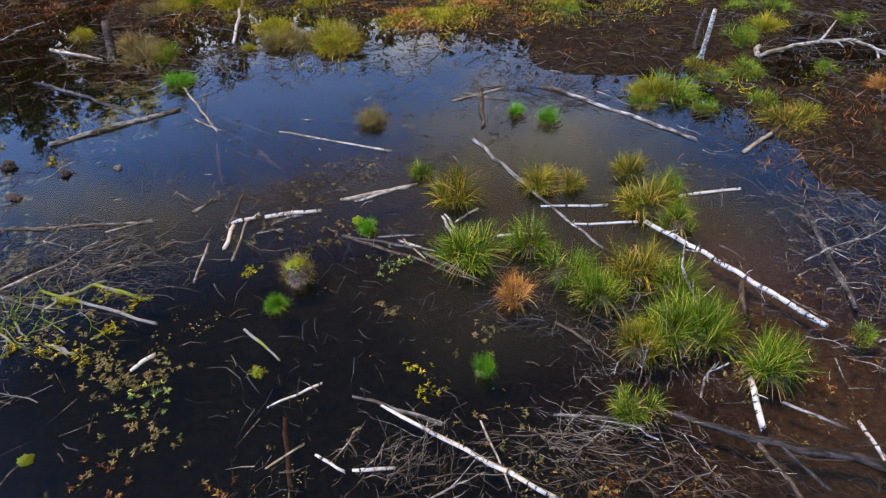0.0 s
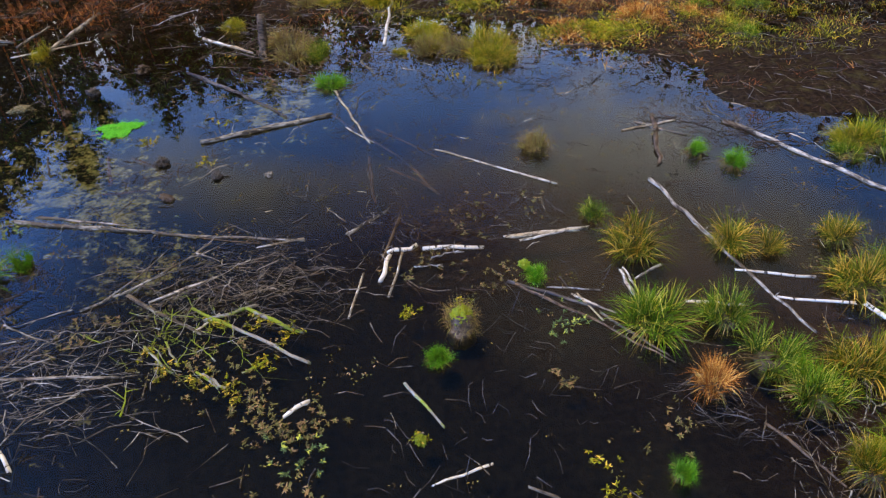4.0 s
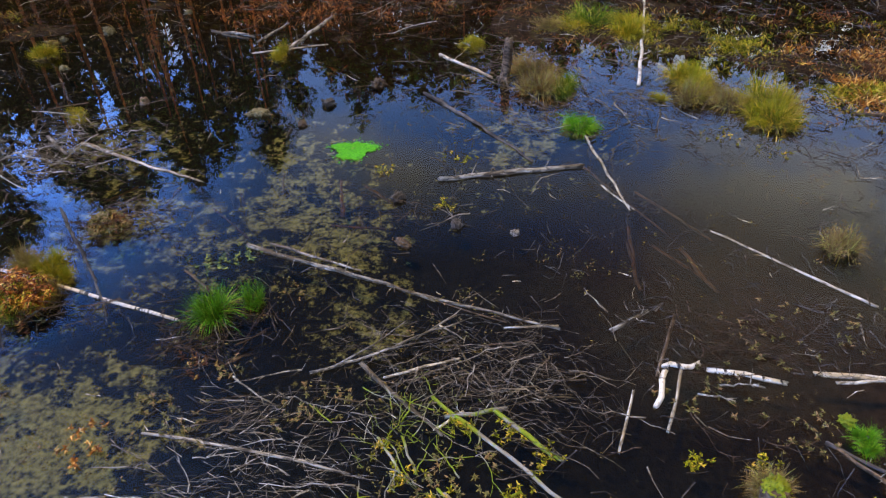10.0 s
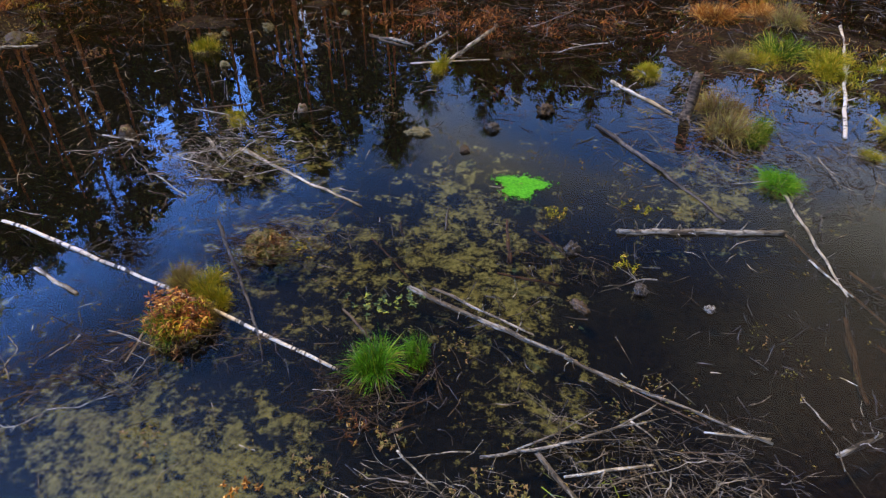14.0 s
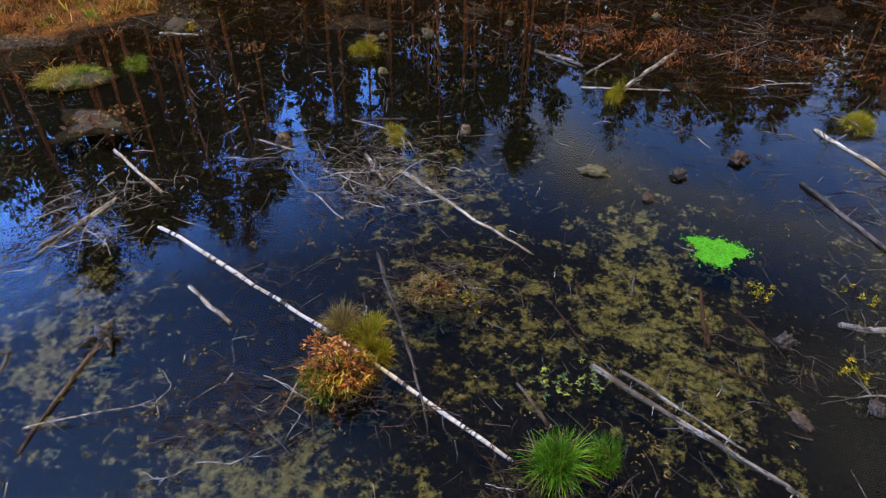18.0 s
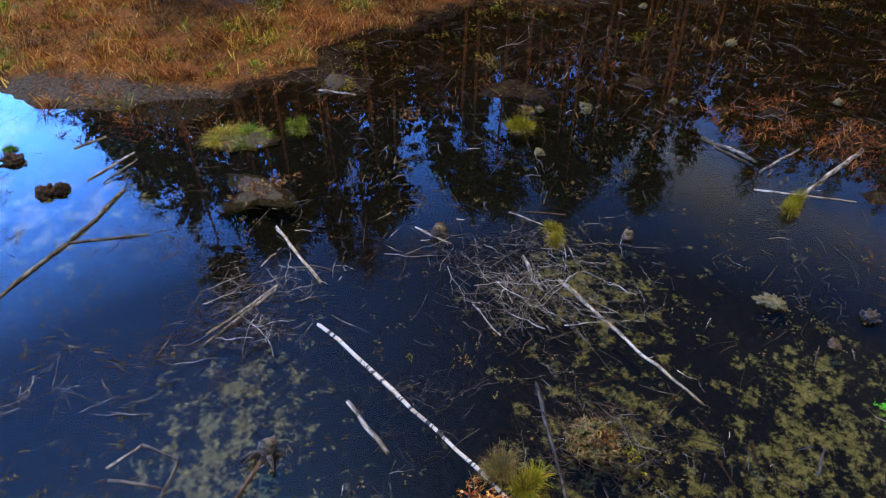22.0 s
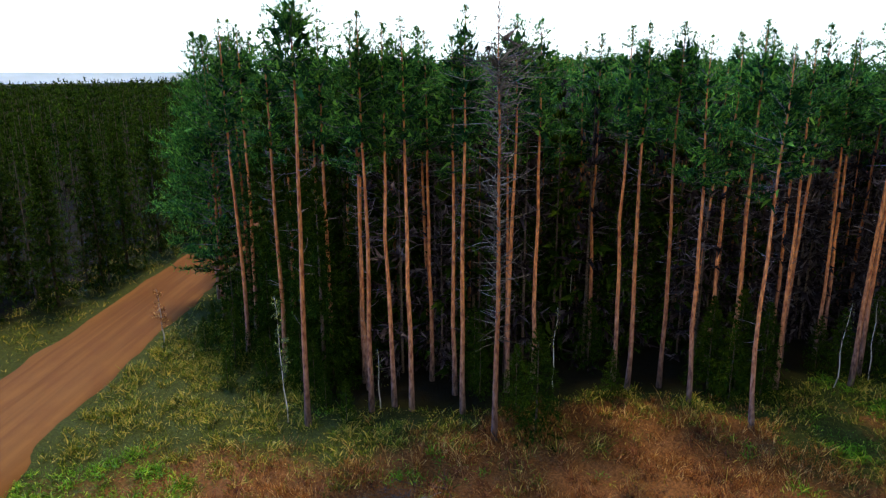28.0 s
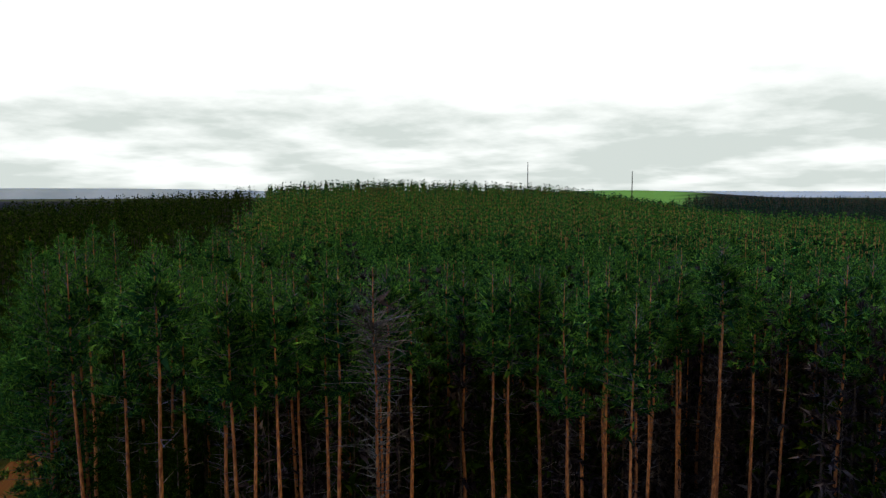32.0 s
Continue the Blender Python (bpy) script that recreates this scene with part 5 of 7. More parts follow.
def stump(x, y, tall, r, mat, label, lean=0.0, turn=0.0, roots=5, seed=0):
    """A snapped or gnawed stump with its splintered top and root legs."""
    rng = np.random.default_rng(11000 + seed)
    ob = thing("tree_stump", pose(x, y, 0, lean, 0, turn), label, "stump")
    zs = np.array([-0.25, 0.0, 0.12, 0.5, 0.85, 1.0]) * tall
    zs[0] = -0.25
    rad = r * np.array([1.3, 1.15, 1.05, 0.97, 0.92, 0.8])[:, None] * (1 + 0.1 * rng.normal(size=(6, 10)))
    v, q, t = tube(np.c_[rng.normal(scale=0.08 * r, size=(6, 2)), zs], rad, 10)
    v[50:60, 2] += rng.uniform(-0.3, 0.5, 10) * min(r, 0.5 * tall)
    bole = part("bole", mesh("stump_bole", v, [q, t], mat, smooth=True), ob)
    top = tube([(0, 0, zs[-1] - 0.1 * r), (0.1 * r, 0, zs[-1] + 0.1 * min(r, tall))], [0.7 * r, 0.3 * r], 8)
    part("splintered_top", mesh("stump_top", *joined([top]), STRAW_WOOD), bole, "straw-coloured splintered wood")
    for k in range(roots):
        g = 2 * np.pi * k / max(roots, 1) + rng.normal(scale=0.3)
        w = np.array([math.cos(g), math.sin(g), 0])
        s = tube([w * r * 0.7 + [0, 0, 0.1 * tall], w * r * 1.8 + [0, 0, 0.02], w * r * 2.9 + [0, 0, -0.08]], [0.4 * r, 0.28 * r, 0.12 * r], 6)
        part("root", mesh("stump_root", *joined([s]), mat, smooth=True), bole)
    return ob


# ---- pond, thing by thing ----
log("grey", (0.96, 15.78, 0.02), (4.15, 16.61, 0.02), 0.063, 0.067, 11)
log("pale", (4.26, 18.28, 0.01), (5.02, 14.96, 0.01), 0.042, 0.022, 1)
log("pale", (4.51, 15.87, 0.01), (5.10, 14.97, 0.01), 0.025, 0.018)
log("pale", (0.32, 22.71, 0.02), (1.95, 21.22, 0.01), 0.058, 0.042, 1)
log("birch", (6.00, 21.03, 0.02), (7.24, 28.99, 0.02), 0.055, 0.051, 1)
log("grey", (13.96, 14.32, 0.02), (16.12, 10.18, 0.02), 0.063, 0.045, 4)
log("brown", (12.32, 14.97, 0.02), (11.52, 12.66, 0.02), 0.069, 0.056, 3)
log("grey", (11.02, 12.13, 0.02), (11.84, 7.18, 0.01), 0.054, 0.026, 2)
log("pale", (11.25, 14.35, 0.01), (12.79, 14.62, 0.01), 0.030, 0.025, 1)
log("grey", (11.72, 14.73, 0.01), (12.71, 13.85, 0.01), 0.031, 0.024)
log("birch", (4.77, 9.82, 0.02), (5.05, 10.58, 0.02), 0.052, 0.051)
log("birch", (4.99, 10.66, 0.02), (5.59, 10.74, 0.02), 0.048, 0.052)
log("birch", (5.69, 10.66, 0.02), (6.82, 10.45, 0.02), 0.052, 0.046)
log("brown", (4.87, 10.43, 0.01), (5.38, 11.82, 0.01), 0.033, 0.032, 2)
log("grey", (4.26, 11.38, 0.02), (4.96, 11.93, 0.01), 0.046, 0.032, 4)
log("pale", (4.14, 8.97, 0.01), (4.48, 10.13, 0.01), 0.023, 0.021)
log("pale", (5.32, 10.66, 0.01), (4.87, 9.39, 0.01), 0.030, 0.024, 1)
log("pale", (7.35, 10.71, 0.01), (8.90, 10.68, 0.01), 0.039, 0.037, 1)
log("pale", (7.62, 10.54, 0.01), (8.81, 10.73, 0.01), 0.031, 0.029)
log("brown", (7.16, 9.36, 0.01), (9.26, 7.00, 0.01), 0.036, 0.015, 3)
log("pale", (8.23, 8.86, 0.01), (8.46, 8.11, 0.01), 0.020, 0.015)
log("pale", (6.54, 14.38, 0.01), (8.95, 12.36, 0.01), 0.019, 0.027, 2)
log("grey", (-2.55, 13.08, 0.02), (1.26, 11.86, 0.01), 0.059, 0.032, 14)
log("grey", (-2.13, 13.21, 0.01), (-0.21, 12.55, 0.01), 0.035, 0.022, 5)
log("brown", (1.24, 11.88, 0.01), (2.52, 11.43, 0.01), 0.014, 0.014)
log("pale", (2.48, 11.29, 0.01), (3.40, 11.43, 0.01), 0.021, 0.018, 3)
log("mossy", (1.40, 9.73, 0.01), (3.45, 8.06, 0.01), 0.034, 0.031, 1)
log("mossy", (2.38, 9.54, 0.01), (3.34, 8.75, 0.01), 0.044, 0.039)
log("mossy", (0.72, 8.93, 0.01), (1.25, 8.24, 0.01), 0.026, 0.019)
log("mossy", (1.06, 8.98, 0.01), (1.34, 8.38, 0.01), 0.023, 0.019)
log("mossy", (1.65, 8.19, 0.01), (2.03, 7.81, 0.01), 0.025, 0.018)
log("pale", (1.51, 9.13, 0.01), (1.92, 9.50, 0.01), 0.023, 0.020)
log("banded", (-11.03, 12.87, 0.01), (-3.06, 10.98, 0.01), 0.043, 0.033, 1)
log("grey", (-8.82, 16.88, 0.02), (-7.96, 16.17, 0.01), 0.048, 0.040, 1)
log("pale", (-7.82, 16.67, 0.02), (-4.29, 15.26, 0.01), 0.055, 0.024, 3)
log("dark", (-6.88, 14.00, 0.01), (-5.00, 11.83, 0.01), 0.043, 0.026, 3)
log("dark", (-5.00, 11.83, 0.01), (-4.35, 10.97, 0.01), 0.026, 0.015, 2)
log("brown", (-9.18, 8.15, 0.01), (-9.80, 10.34, 0.02), 0.031, 0.045, 2)
log("grey", (-9.36, 11.79, 0.02), (-8.16, 11.38, 0.01), 0.050, 0.036, 1)
log("pale", (-13.88, 14.49, 0.01), (-11.87, 13.76, 0.01), 0.042, 0.028)
log("pale", (-12.44, 11.21, 0.01), (-12.43, 13.06, 0.01), 0.022, 0.033, 2)
log("grey", (-16.56, 8.70, 0.01), (-17.30, 11.50, 0.02), 0.042, 0.050, 3)
log("grey", (-17.30, 11.50, 0.02), (-18.06, 13.44, 0.02), 0.050, 0.047, 2)
log("grey", (-17.30, 11.48, 0.01), (-16.11, 12.66, 0.01), 0.039, 0.027, 1)
log("pale", (-13.93, 14.54, 0.01), (-11.82, 13.75, 0.01), 0.036, 0.038)
log("pale", (-12.59, 11.42, 0.01), (-12.50, 13.17, 0.01), 0.032, 0.024)
log("pale", (-19.16, 13.15, 0.01), (-19.34, 14.62, 0.01), 0.031, 0.025, 1)
log("grey", (-4.39, 22.71, 0.02), (-3.56, 25.93, 0.02), 0.066, 0.067)
log("pale", (-5.42, 22.38, 0.01), (-3.28, 23.26, 0.01), 0.026, 0.020)
log("dark", (0.13, 20.07, 0.02), (3.03, 16.71, 0.01), 0.056, 0.033, 3)
log("dark", (10.78, 3.20, 0.02), (13.00, 1.49, 0.03), 0.056, 0.088, 2)
log("birch", (12.34, 3.45, 0.02), (11.89, 2.62, 0.02), 0.056, 0.054)
log("birch", (6.72, 4.94, 0.01), (8.57, 2.58, 0.01), 0.031, 0.040, 2)
log("grey", (6.35, 5.27, 0.01), (7.48, 4.30, 0.01), 0.024, 0.043, 1)
log("birch", (13.10, 7.66, 0.02), (14.30, 3.98, 0.02), 0.051, 0.055, 2)
log("brown", (13.81, 5.51, 0.02), (13.24, 4.73, 0.02), 0.061, 0.054)
log("birch", (14.28, 8.25, 0.01), (15.70, 8.01, 0.01), 0.035, 0.036)
log("birch", (11.33, 8.92, 0.01), (12.67, 8.47, 0.01), 0.028, 0.033)
log("birch", (11.68, 8.09, 0.01), (12.93, 7.71, 0.01), 0.027, 0.032)
log("birch", (10.06, 8.32, 0.01), (11.01, 8.04, 0.01), 0.039, 0.035)
log("pale", (9.30, 9.38, 0.01), (9.35, 8.74, 0.01), 0.027, 0.022)
log("pale", (7.47, 10.68, 0.01), (9.08, 10.70, 0.01), 0.043, 0.044, 1)
log("dark", (7.08, 9.41, 0.01), (8.47, 8.44, 0.01), 0.035, 0.034, 2)
log("grey", (8.47, 8.31, 0.01), (9.22, 7.15, 0.01), 0.030, 0.020, 1)
log("birch", (5.05, 5.52, 0.01), (5.96, 5.69, 0.01), 0.017, 0.021)
log("birch", (3.04, 7.04, 0.01), (3.42, 7.29, 0.01), 0.035, 0.039)
log("birch", (5.60, 4.41, 0.01), (5.92, 4.00, 0.01), 0.026, 0.022)
log("pale", (4.89, 4.43, 0.01), (5.47, 4.65, 0.01), 0.016, 0.017)
log("mossy", (4.90, 7.37, 0.01), (5.38, 6.43, 0.01), 0.031, 0.018)
log("dark", (16.45, 6.82, 0.02), (15.09, 4.10, 0.02), 0.051, 0.062, 4)
log("pale", (16.80, 9.23, 0.02), (17.96, 9.75, 0.02), 0.051, 0.060)
log("birch", (6.04, 3.98, 0.01), (6.62, 3.82, 0.01), 0.029, 0.025)
log("grey", (0.36, 12.18, 0.01), (3.41, 11.35, 0.01), 0.032, 0.025, 3)
log("pale", (20.87, 13.86, 0.03), (21.52, 14.48, 0.03), 0.089, 0.077)
log("brown", (12.61, 7.90, 0.01), (12.81, 7.79, 0.01), 0.018, 0.018)
log("sunk", (5.26, 5.33, -0.14), (5.16, 4.13, -0.14), 0.035, 0.036)
log("sunk", (4.99, 14.57, -0.14), (4.93, 12.81, -0.14), 0.040, 0.044)
log("sunk", (4.19, 16.86, -0.14), (5.67, 14.41, -0.14), 0.034, 0.022)
log("sunk", (5.26, 15.89, -0.14), (6.55, 14.25, -0.14), 0.033, 0.027)
log("sunk", (5.37, 13.98, -0.14), (6.23, 12.98, -0.14), 0.034, 0.033)
log("sunk", (-1.27, 15.77, -0.14), (-0.99, 14.46, -0.14), 0.036, 0.025)
log("sunk", (4.89, 14.08, -0.14), (4.96, 12.63, -0.14), 0.041, 0.033)
log("sunk", (5.90, 13.93, -0.14), (6.33, 12.69, -0.14), 0.046, 0.034)
tussock("fresh", 12.50, 13.05, 0.54, 0.47)
tussock("fresh", 13.12, 12.40, 0.68, 0.52)
tussock("straw", 8.96, 14.03, 0.91, 0.64)
tussock("fresh", 4.20, 18.48, 1.01, 0.38)
tussock("olive", 9.82, 10.00, 1.25, 0.72)
tussock("green", 9.32, 11.12, 0.59, 0.42)
tussock("olive", 11.70, 9.77, 1.16, 0.62)
tussock("olive", 12.34, 9.45, 0.71, 0.47)
tussock("olive", 13.83, 9.46, 0.81, 0.64)
tussock("olive", 13.50, 8.13, 1.58, 0.82)
tussock("green", 14.27, 8.54, 0.79, 0.53)
tussock("green", 13.64, 7.31, 0.86, 0.61)
tussock("green", 9.33, 7.95, 1.39, 0.73)
tussock("green", 10.56, 7.77, 0.96, 0.73)
tussock("green", 10.75, 6.69, 1.02, 0.77)
tussock("green", 11.09, 5.97, 1.00, 0.71)
tussock("olive", 12.07, 6.37, 1.28, 0.77)
tussock("green", 12.53, 5.68, 1.04, 0.67)
tussock("green", 12.01, 5.09, 0.94, 0.71)
tussock("green", 12.24, 4.53, 1.14, 0.95)
tussock("olive", 11.03, 4.59, 0.84, 0.66)
tussock("green", 12.72, 3.51, 1.12, 0.80)
tussock("green", 10.32, 3.61, 0.78, 0.57)
tussock("fresh", 8.46, 5.08, 0.37, 0.52)
tussock("orange", 9.63, 6.44, 0.72, 0.66)
tussock("straw", 6.03, 8.54, 0.61, 0.58)
tussock("fresh", -2.51, 11.23, 0.98, 0.79)
tussock("fresh", -1.92, 11.55, 0.47, 0.56)
tussock("yellow", -5.72, 11.80, 0.65, 0.57)
tussock("yellow", 7.45, 20.56, 1.10, 0.65)
tussock("straw", 8.19, 19.99, 1.17, 0.64)
tussock("yellow", 9.06, 19.23, 1.43, 0.70)
tussock("yellow", 1.25, 23.37, 0.85, 0.48)
tussock("straw", 3.12, 21.55, 1.66, 0.75)
tussock("green", 3.95, 20.81, 0.81, 0.47)
tussock("green", 16.95, 12.67, 1.52, 0.69)
tussock("green", 16.03, 12.29, 0.81, 0.43)
tussock("olive", 18.69, 10.05, 1.55, 0.55)
tussock("green", 17.23, 11.46, 0.73, 0.43)
tussock("green", 19.92, 13.11, 1.21, 0.41)
tussock("olive", 18.68, 13.83, 0.73, 0.47)
tussock("green", 21.99, 12.15, 0.81, 0.42)
tussock("yellow", -11.61, 21.61, 0.77, 0.49)
tussock("yellow", -4.41, 22.18, 0.34, 0.28)
log("grey", (0.22, 10.29, 0.01), (1.64, 9.05, 0.01), 0.044, 0.025, 1)
branch("grey", [(-0.54, 10.03, 0.02), (0.30, 10.36, 0.10), (1.00, 10.69, 0.22), (1.67, 11.23, 0.30)], 0.024, 0.016, 6)
log("pale", (0.63, 10.04, 0.01), (1.79, 10.53, 0.01), 0.024, 0.020, 1)
log("grey", (-2.68, 8.70, 0.01), (0.44, 8.32, 0.01), 0.028, 0.025, 3)
log("birch", (-1.43, 7.78, 0.01), (-0.74, 6.79, 0.01), 0.033, 0.034)
brush(-0.61, 8.27, 2.52, 2.05, -4, 40, GREY_WOOD, 0.45, 0, fine=160)
brush(2.57, 10.39, 2.26, 1.84, -4, 30, TWIG, 0.35, 1, fine=140)
brush(1.60, 9.50, 1.58, 0.99, 6, 10, MOSSY_WOOD, 0.15, 2, fine=20)
brush(1.24, 10.08, 1.74, 1.22, -4, 12, TWIG, 0.2, 3, fine=60)
brush(0.45, 10.74, 1.62, 1.19, -4, 8, TWIG, 0.15, 4, fine=60)
log("mossy", (1.65, 9.38, 0.01), (2.53, 9.61, 0.01), 0.033, 0.037)
log("mossy", (1.76, 8.14, 0.01), (2.14, 7.77, 0.01), 0.031, 0.023)
log("mossy", (2.38, 8.04, 0.01), (2.76, 8.23, 0.01), 0.020, 0.021)
log("pale", (8.13, 8.86, 0.01), (8.72, 8.25, 0.01), 0.027, 0.019)
log("grey", (7.76, 9.11, 0.01), (8.66, 8.85, 0.01), 0.019, 0.019)
log("pale", (9.24, 9.33, 0.01), (9.23, 8.62, 0.01), 0.036, 0.039)
log("grey", (9.42, 9.04, 0.01), (10.04, 9.34, 0.01), 0.032, 0.029)
log("brown", (11.31, 19.76, 0.01), (14.05, 19.62, 0.01), 0.041, 0.036)
log("grey", (15.46, 20.33, 0.02), (15.19, 18.68, 0.02), 0.068, 0.050)
log("grey", (-6.86, 23.80, 0.01), (-5.92, 23.50, 0.01), 0.042, 0.041)
log("grey", (-5.56, 23.22, 0.01), (-5.01, 24.92, 0.01), 0.040, 0.034)
brush(2.08, 21.40, 2.91, 2.88, -4, 22, TWIG, 0.4, 5, fine=60)
brush(0.14, 14.45, 1.99, 1.03, -4, 10, BROWN_WOOD, 0.15, 6, fine=40)
brush(3.12, 18.91, 2.60, 2.30, -4, 10, LITTER, 0.15, 7, fine=60)
brush(5.89, 19.73, 1.69, 1.67, -4, 20, TWIG, 0.25, 8, fine=60)
brush(12.23, 15.09, 1.67, 2.67, -4, 12, TWIG, 0.3, 9, fine=60)
brush(13.95, 13.87, 3.03, 2.00, -29, 26, LITTER, 0.25, 10, fine=90)
brush(12.96, 19.74, 3.71, 3.00, -4, 16, LITTER, 0.2, 11, fine=80)
brush(9.15, 15.01, 1.83, 1.73, -4, 8, DARK_WOOD, 0.1, 12, fine=40)
brush(6.89, 11.61, 1.70, 1.49, -4, 10, LITTER, 0.3, 13, fine=70)
brush(5.46, 11.06, 1.29, 1.34, -4, 8, LITTER, 0.3, 14, fine=40)
brush(8.03, 12.06, 1.42, 1.22, -4, 6, DARK_WOOD, 0.15, 15, fine=40)
brush(9.96, 11.31, 1.68, 1.67, -4, 12, LITTER, 0.35, 16, fine=50)
brush(6.53, 9.58, 1.20, 0.87, -4, 6, LITTER, 0.15, 17, fine=40)
tussock("yellow", 7.45, 20.91, 0.99, 0.60)
tussock("straw", 7.96, 20.59, 0.98, 0.53)
tussock("yellow", 8.59, 20.14, 0.79, 0.50)
tussock("straw", 9.38, 19.93, 1.41, 0.72)
tussock("yellow", 8.64, 18.92, 0.59, 0.35)
tussock("olive", 9.29, 19.07, 1.02, 0.57)
tussock("yellow", 16.27, 21.16, 0.94, 0.53)
tussock("green", 17.24, 22.32, 0.88, 0.39)
tussock("green", 19.19, 22.09, 1.36, 0.41)
tussock("green", 17.25, 19.45, 1.01, 0.51)
tussock("yellow", 4.60, 25.13, 1.05, 0.43)
tussock("yellow", 6.17, 24.83, 1.26, 0.45)
tussock("fresh", 7.66, 9.35, 0.41, 0.33)
tussock("fresh", 5.55, 7.81, 0.40, 0.29)
tussock("yellow", 1.26, 23.39, 0.79, 0.50)
weed(5.95, 10.19, 0.72, 14, seed=0)
weed(6.61, 11.26, 0.77, 14, seed=1)
weed(8.24, 11.77, 0.70, 10, seed=2)
weed(5.19, 9.90, 0.60, 8, seed=3)
weed(7.85, 8.22, 0.67, 12, SAPLING_LEAF, seed=4)
weed(6.93, 9.59, 0.81, 14, seed=5)
weed(2.95, 6.92, 0.67, 16, seed=6)
weed(2.63, 7.13, 0.59, 12, seed=7)
weed(3.42, 6.61, 0.66, 14, seed=8)
weed(0.08, 9.56, 0.61, 9, seed=9)
weed(7.36, 6.93, 0.35, 5, seed=10)
weed(1.70, 8.44, 1.11, 22, seed=11)
weed(2.28, 7.54, 1.05, 20, seed=12)
weed(7.93, 18.31, 0.97, 9, SEDGE_YELLOW, seed=13)
weed(8.99, 17.60, 0.71, 7, SEDGE_YELLOW, seed=14)
weed(1.09, 14.74, 0.53, 8, SEDGE_YELLOW, seed=15)
weed(-0.36, 16.01, 0.43, 5, SEDGE_YELLOW, seed=16)
weed(-4.99, 23.00, 0.83, 5, seed=17)
weed(3.21, 6.33, 0.79, 18, SAPLING_LEAF, seed=18)
weed(2.68, 7.14, 0.84, 12, seed=19)
weed(3.65, 6.92, 0.61, 8, seed=20)
weed(2.98, 5.74, 0.77, 10, seed=21)
weed(3.54, 5.54, 0.56, 10, seed=22)
weed(2.70, 4.94, 0.74, 10, LEAF_BROWN, seed=23)
weed(4.18, 4.31, 0.35, 6, LEAF_BROWN, seed=24)
weed(7.86, 8.13, 0.66, 8, SAPLING_LEAF, seed=25)
weed(7.32, 6.98, 0.51, 5, seed=26)
weed(8.72, 5.87, 0.68, 10, seed=27)
weed(7.60, 4.96, 0.54, 9, SEDGE_YELLOW, seed=28)
weed(7.40, 5.53, 0.33, 6, SEDGE_YELLOW, seed=29)
weed(5.00, 6.29, 0.23, 5, SEDGE_YELLOW, seed=30)
weed(9.31, 2.55, 0.92, 26, LEAF_BROWN, seed=31)
weed(10.37, 2.26, 0.95, 20, LEAF_BROWN, seed=32)
weed(14.61, 4.74, 0.81, 16, LEAF_BROWN, seed=33)
weed(14.51, 3.72, 1.00, 16, LEAF_BROWN, seed=34)
weed(13.10, 2.94, 0.91, 14, LEAF_BROWN, seed=35)
weed(12.19, 3.65, 0.50, 8, LEAF_BROWN, seed=36)
weed(7.58, 12.00, 1.22, 12, seed=37)
weed(11.97, 14.08, 0.63, 5, seed=38)
weed(8.38, 3.67, 0.86, 10, seed=39)
brush(6.99, 3.64, 1.83, 0.90, -18, 24, TWIG, 0.35, 18, fine=90)
brush(9.38, 3.16, 2.07, 1.18, -18, 34, TWIG, 0.4, 19, fine=160)
brush(10.96, 4.84, 1.78, 2.12, -58, 22, TWIG, 0.3, 20, fine=120)
brush(11.71, 4.03, 1.38, 1.68, -18, 14, TWIG, 0.3, 21, fine=60)
brush(16.80, 6.25, 2.15, 3.44, 2, 34, TWIG, 0.6, 22, fine=120)
brush(14.95, 3.94, 1.72, 2.28, -18, 20, TWIG, 0.4, 23, fine=80)
brush(10.15, 2.21, 2.56, 0.84, -18, 22, BROWN_WOOD, 0.3, 24, fine=120)
brush(12.40, 1.77, 1.88, 1.28, -18, 16, LITTER, 0.3, 25, fine=80)
brush(23.83, 14.50, 4.74, 4.04, -18, 18, TWIG, 0.3, 26, fine=60)
brush(16.81, 10.05, 2.14, 2.02, -18, 14, BROWN_WOOD, 0.3, 27, fine=80)
brush(8.07, 11.73, 1.47, 1.03, -18, 8, DARK_WOOD, 0.15, 28, fine=40)
brush(19.71, 16.19, 2.44, 3.90, -18, 14, LITTER, 0.3, 29, fine=70)
brush(18.56, 8.78, 3.11, 3.51, -18, 16, LITTER, 0.25, 30, fine=120)
brush(14.63, 18.28, 3.92, 3.35, -18, 16, LITTER, 0.2, 31, fine=90)
branch("pale", [(20.81, 13.74, 0.05), (22.38, 13.71, 0.25), (23.60, 13.23, 0.35), (24.20, 12.35, 0.20)], 0.059, 0.039, 7)
branch("grey", [(11.36, 3.39, 0.02), (11.58, 3.63, 0.25), (11.86, 3.53, 0.45)], 0.022, 0.014, 4)
branch("grey", [(12.43, 4.82, 0.10), (12.42, 5.60, 0.50), (12.71, 5.99, 0.90)], 0.020, 0.012, 3)
branch("grey", [(10.62, 3.95, 0.02), (10.78, 4.13, 0.30), (10.99, 4.36, 0.50)], 0.014, 0.011, 3)
log("grey", (12.48, 2.91, 0.01), (13.02, 2.18, 0.01), 0.030, 0.022, 1)
log("birch", (13.28, 2.24, 0.01), (13.11, 1.59, 0.01), 0.030, 0.033)
log("brown", (11.64, 2.57, 0.01), (11.62, 1.53, 0.01), 0.042, 0.031)
log("pale", (13.33, 3.57, 0.01), (13.35, 3.46, 0.01), 0.032, 0.024)
log("brown", (10.05, 5.65, 0.01), (10.54, 4.50, 0.01), 0.030, 0.018, 2)
log("grey", (9.12, 3.88, 0.01), (10.24, 3.41, 0.01), 0.024, 0.021, 1)
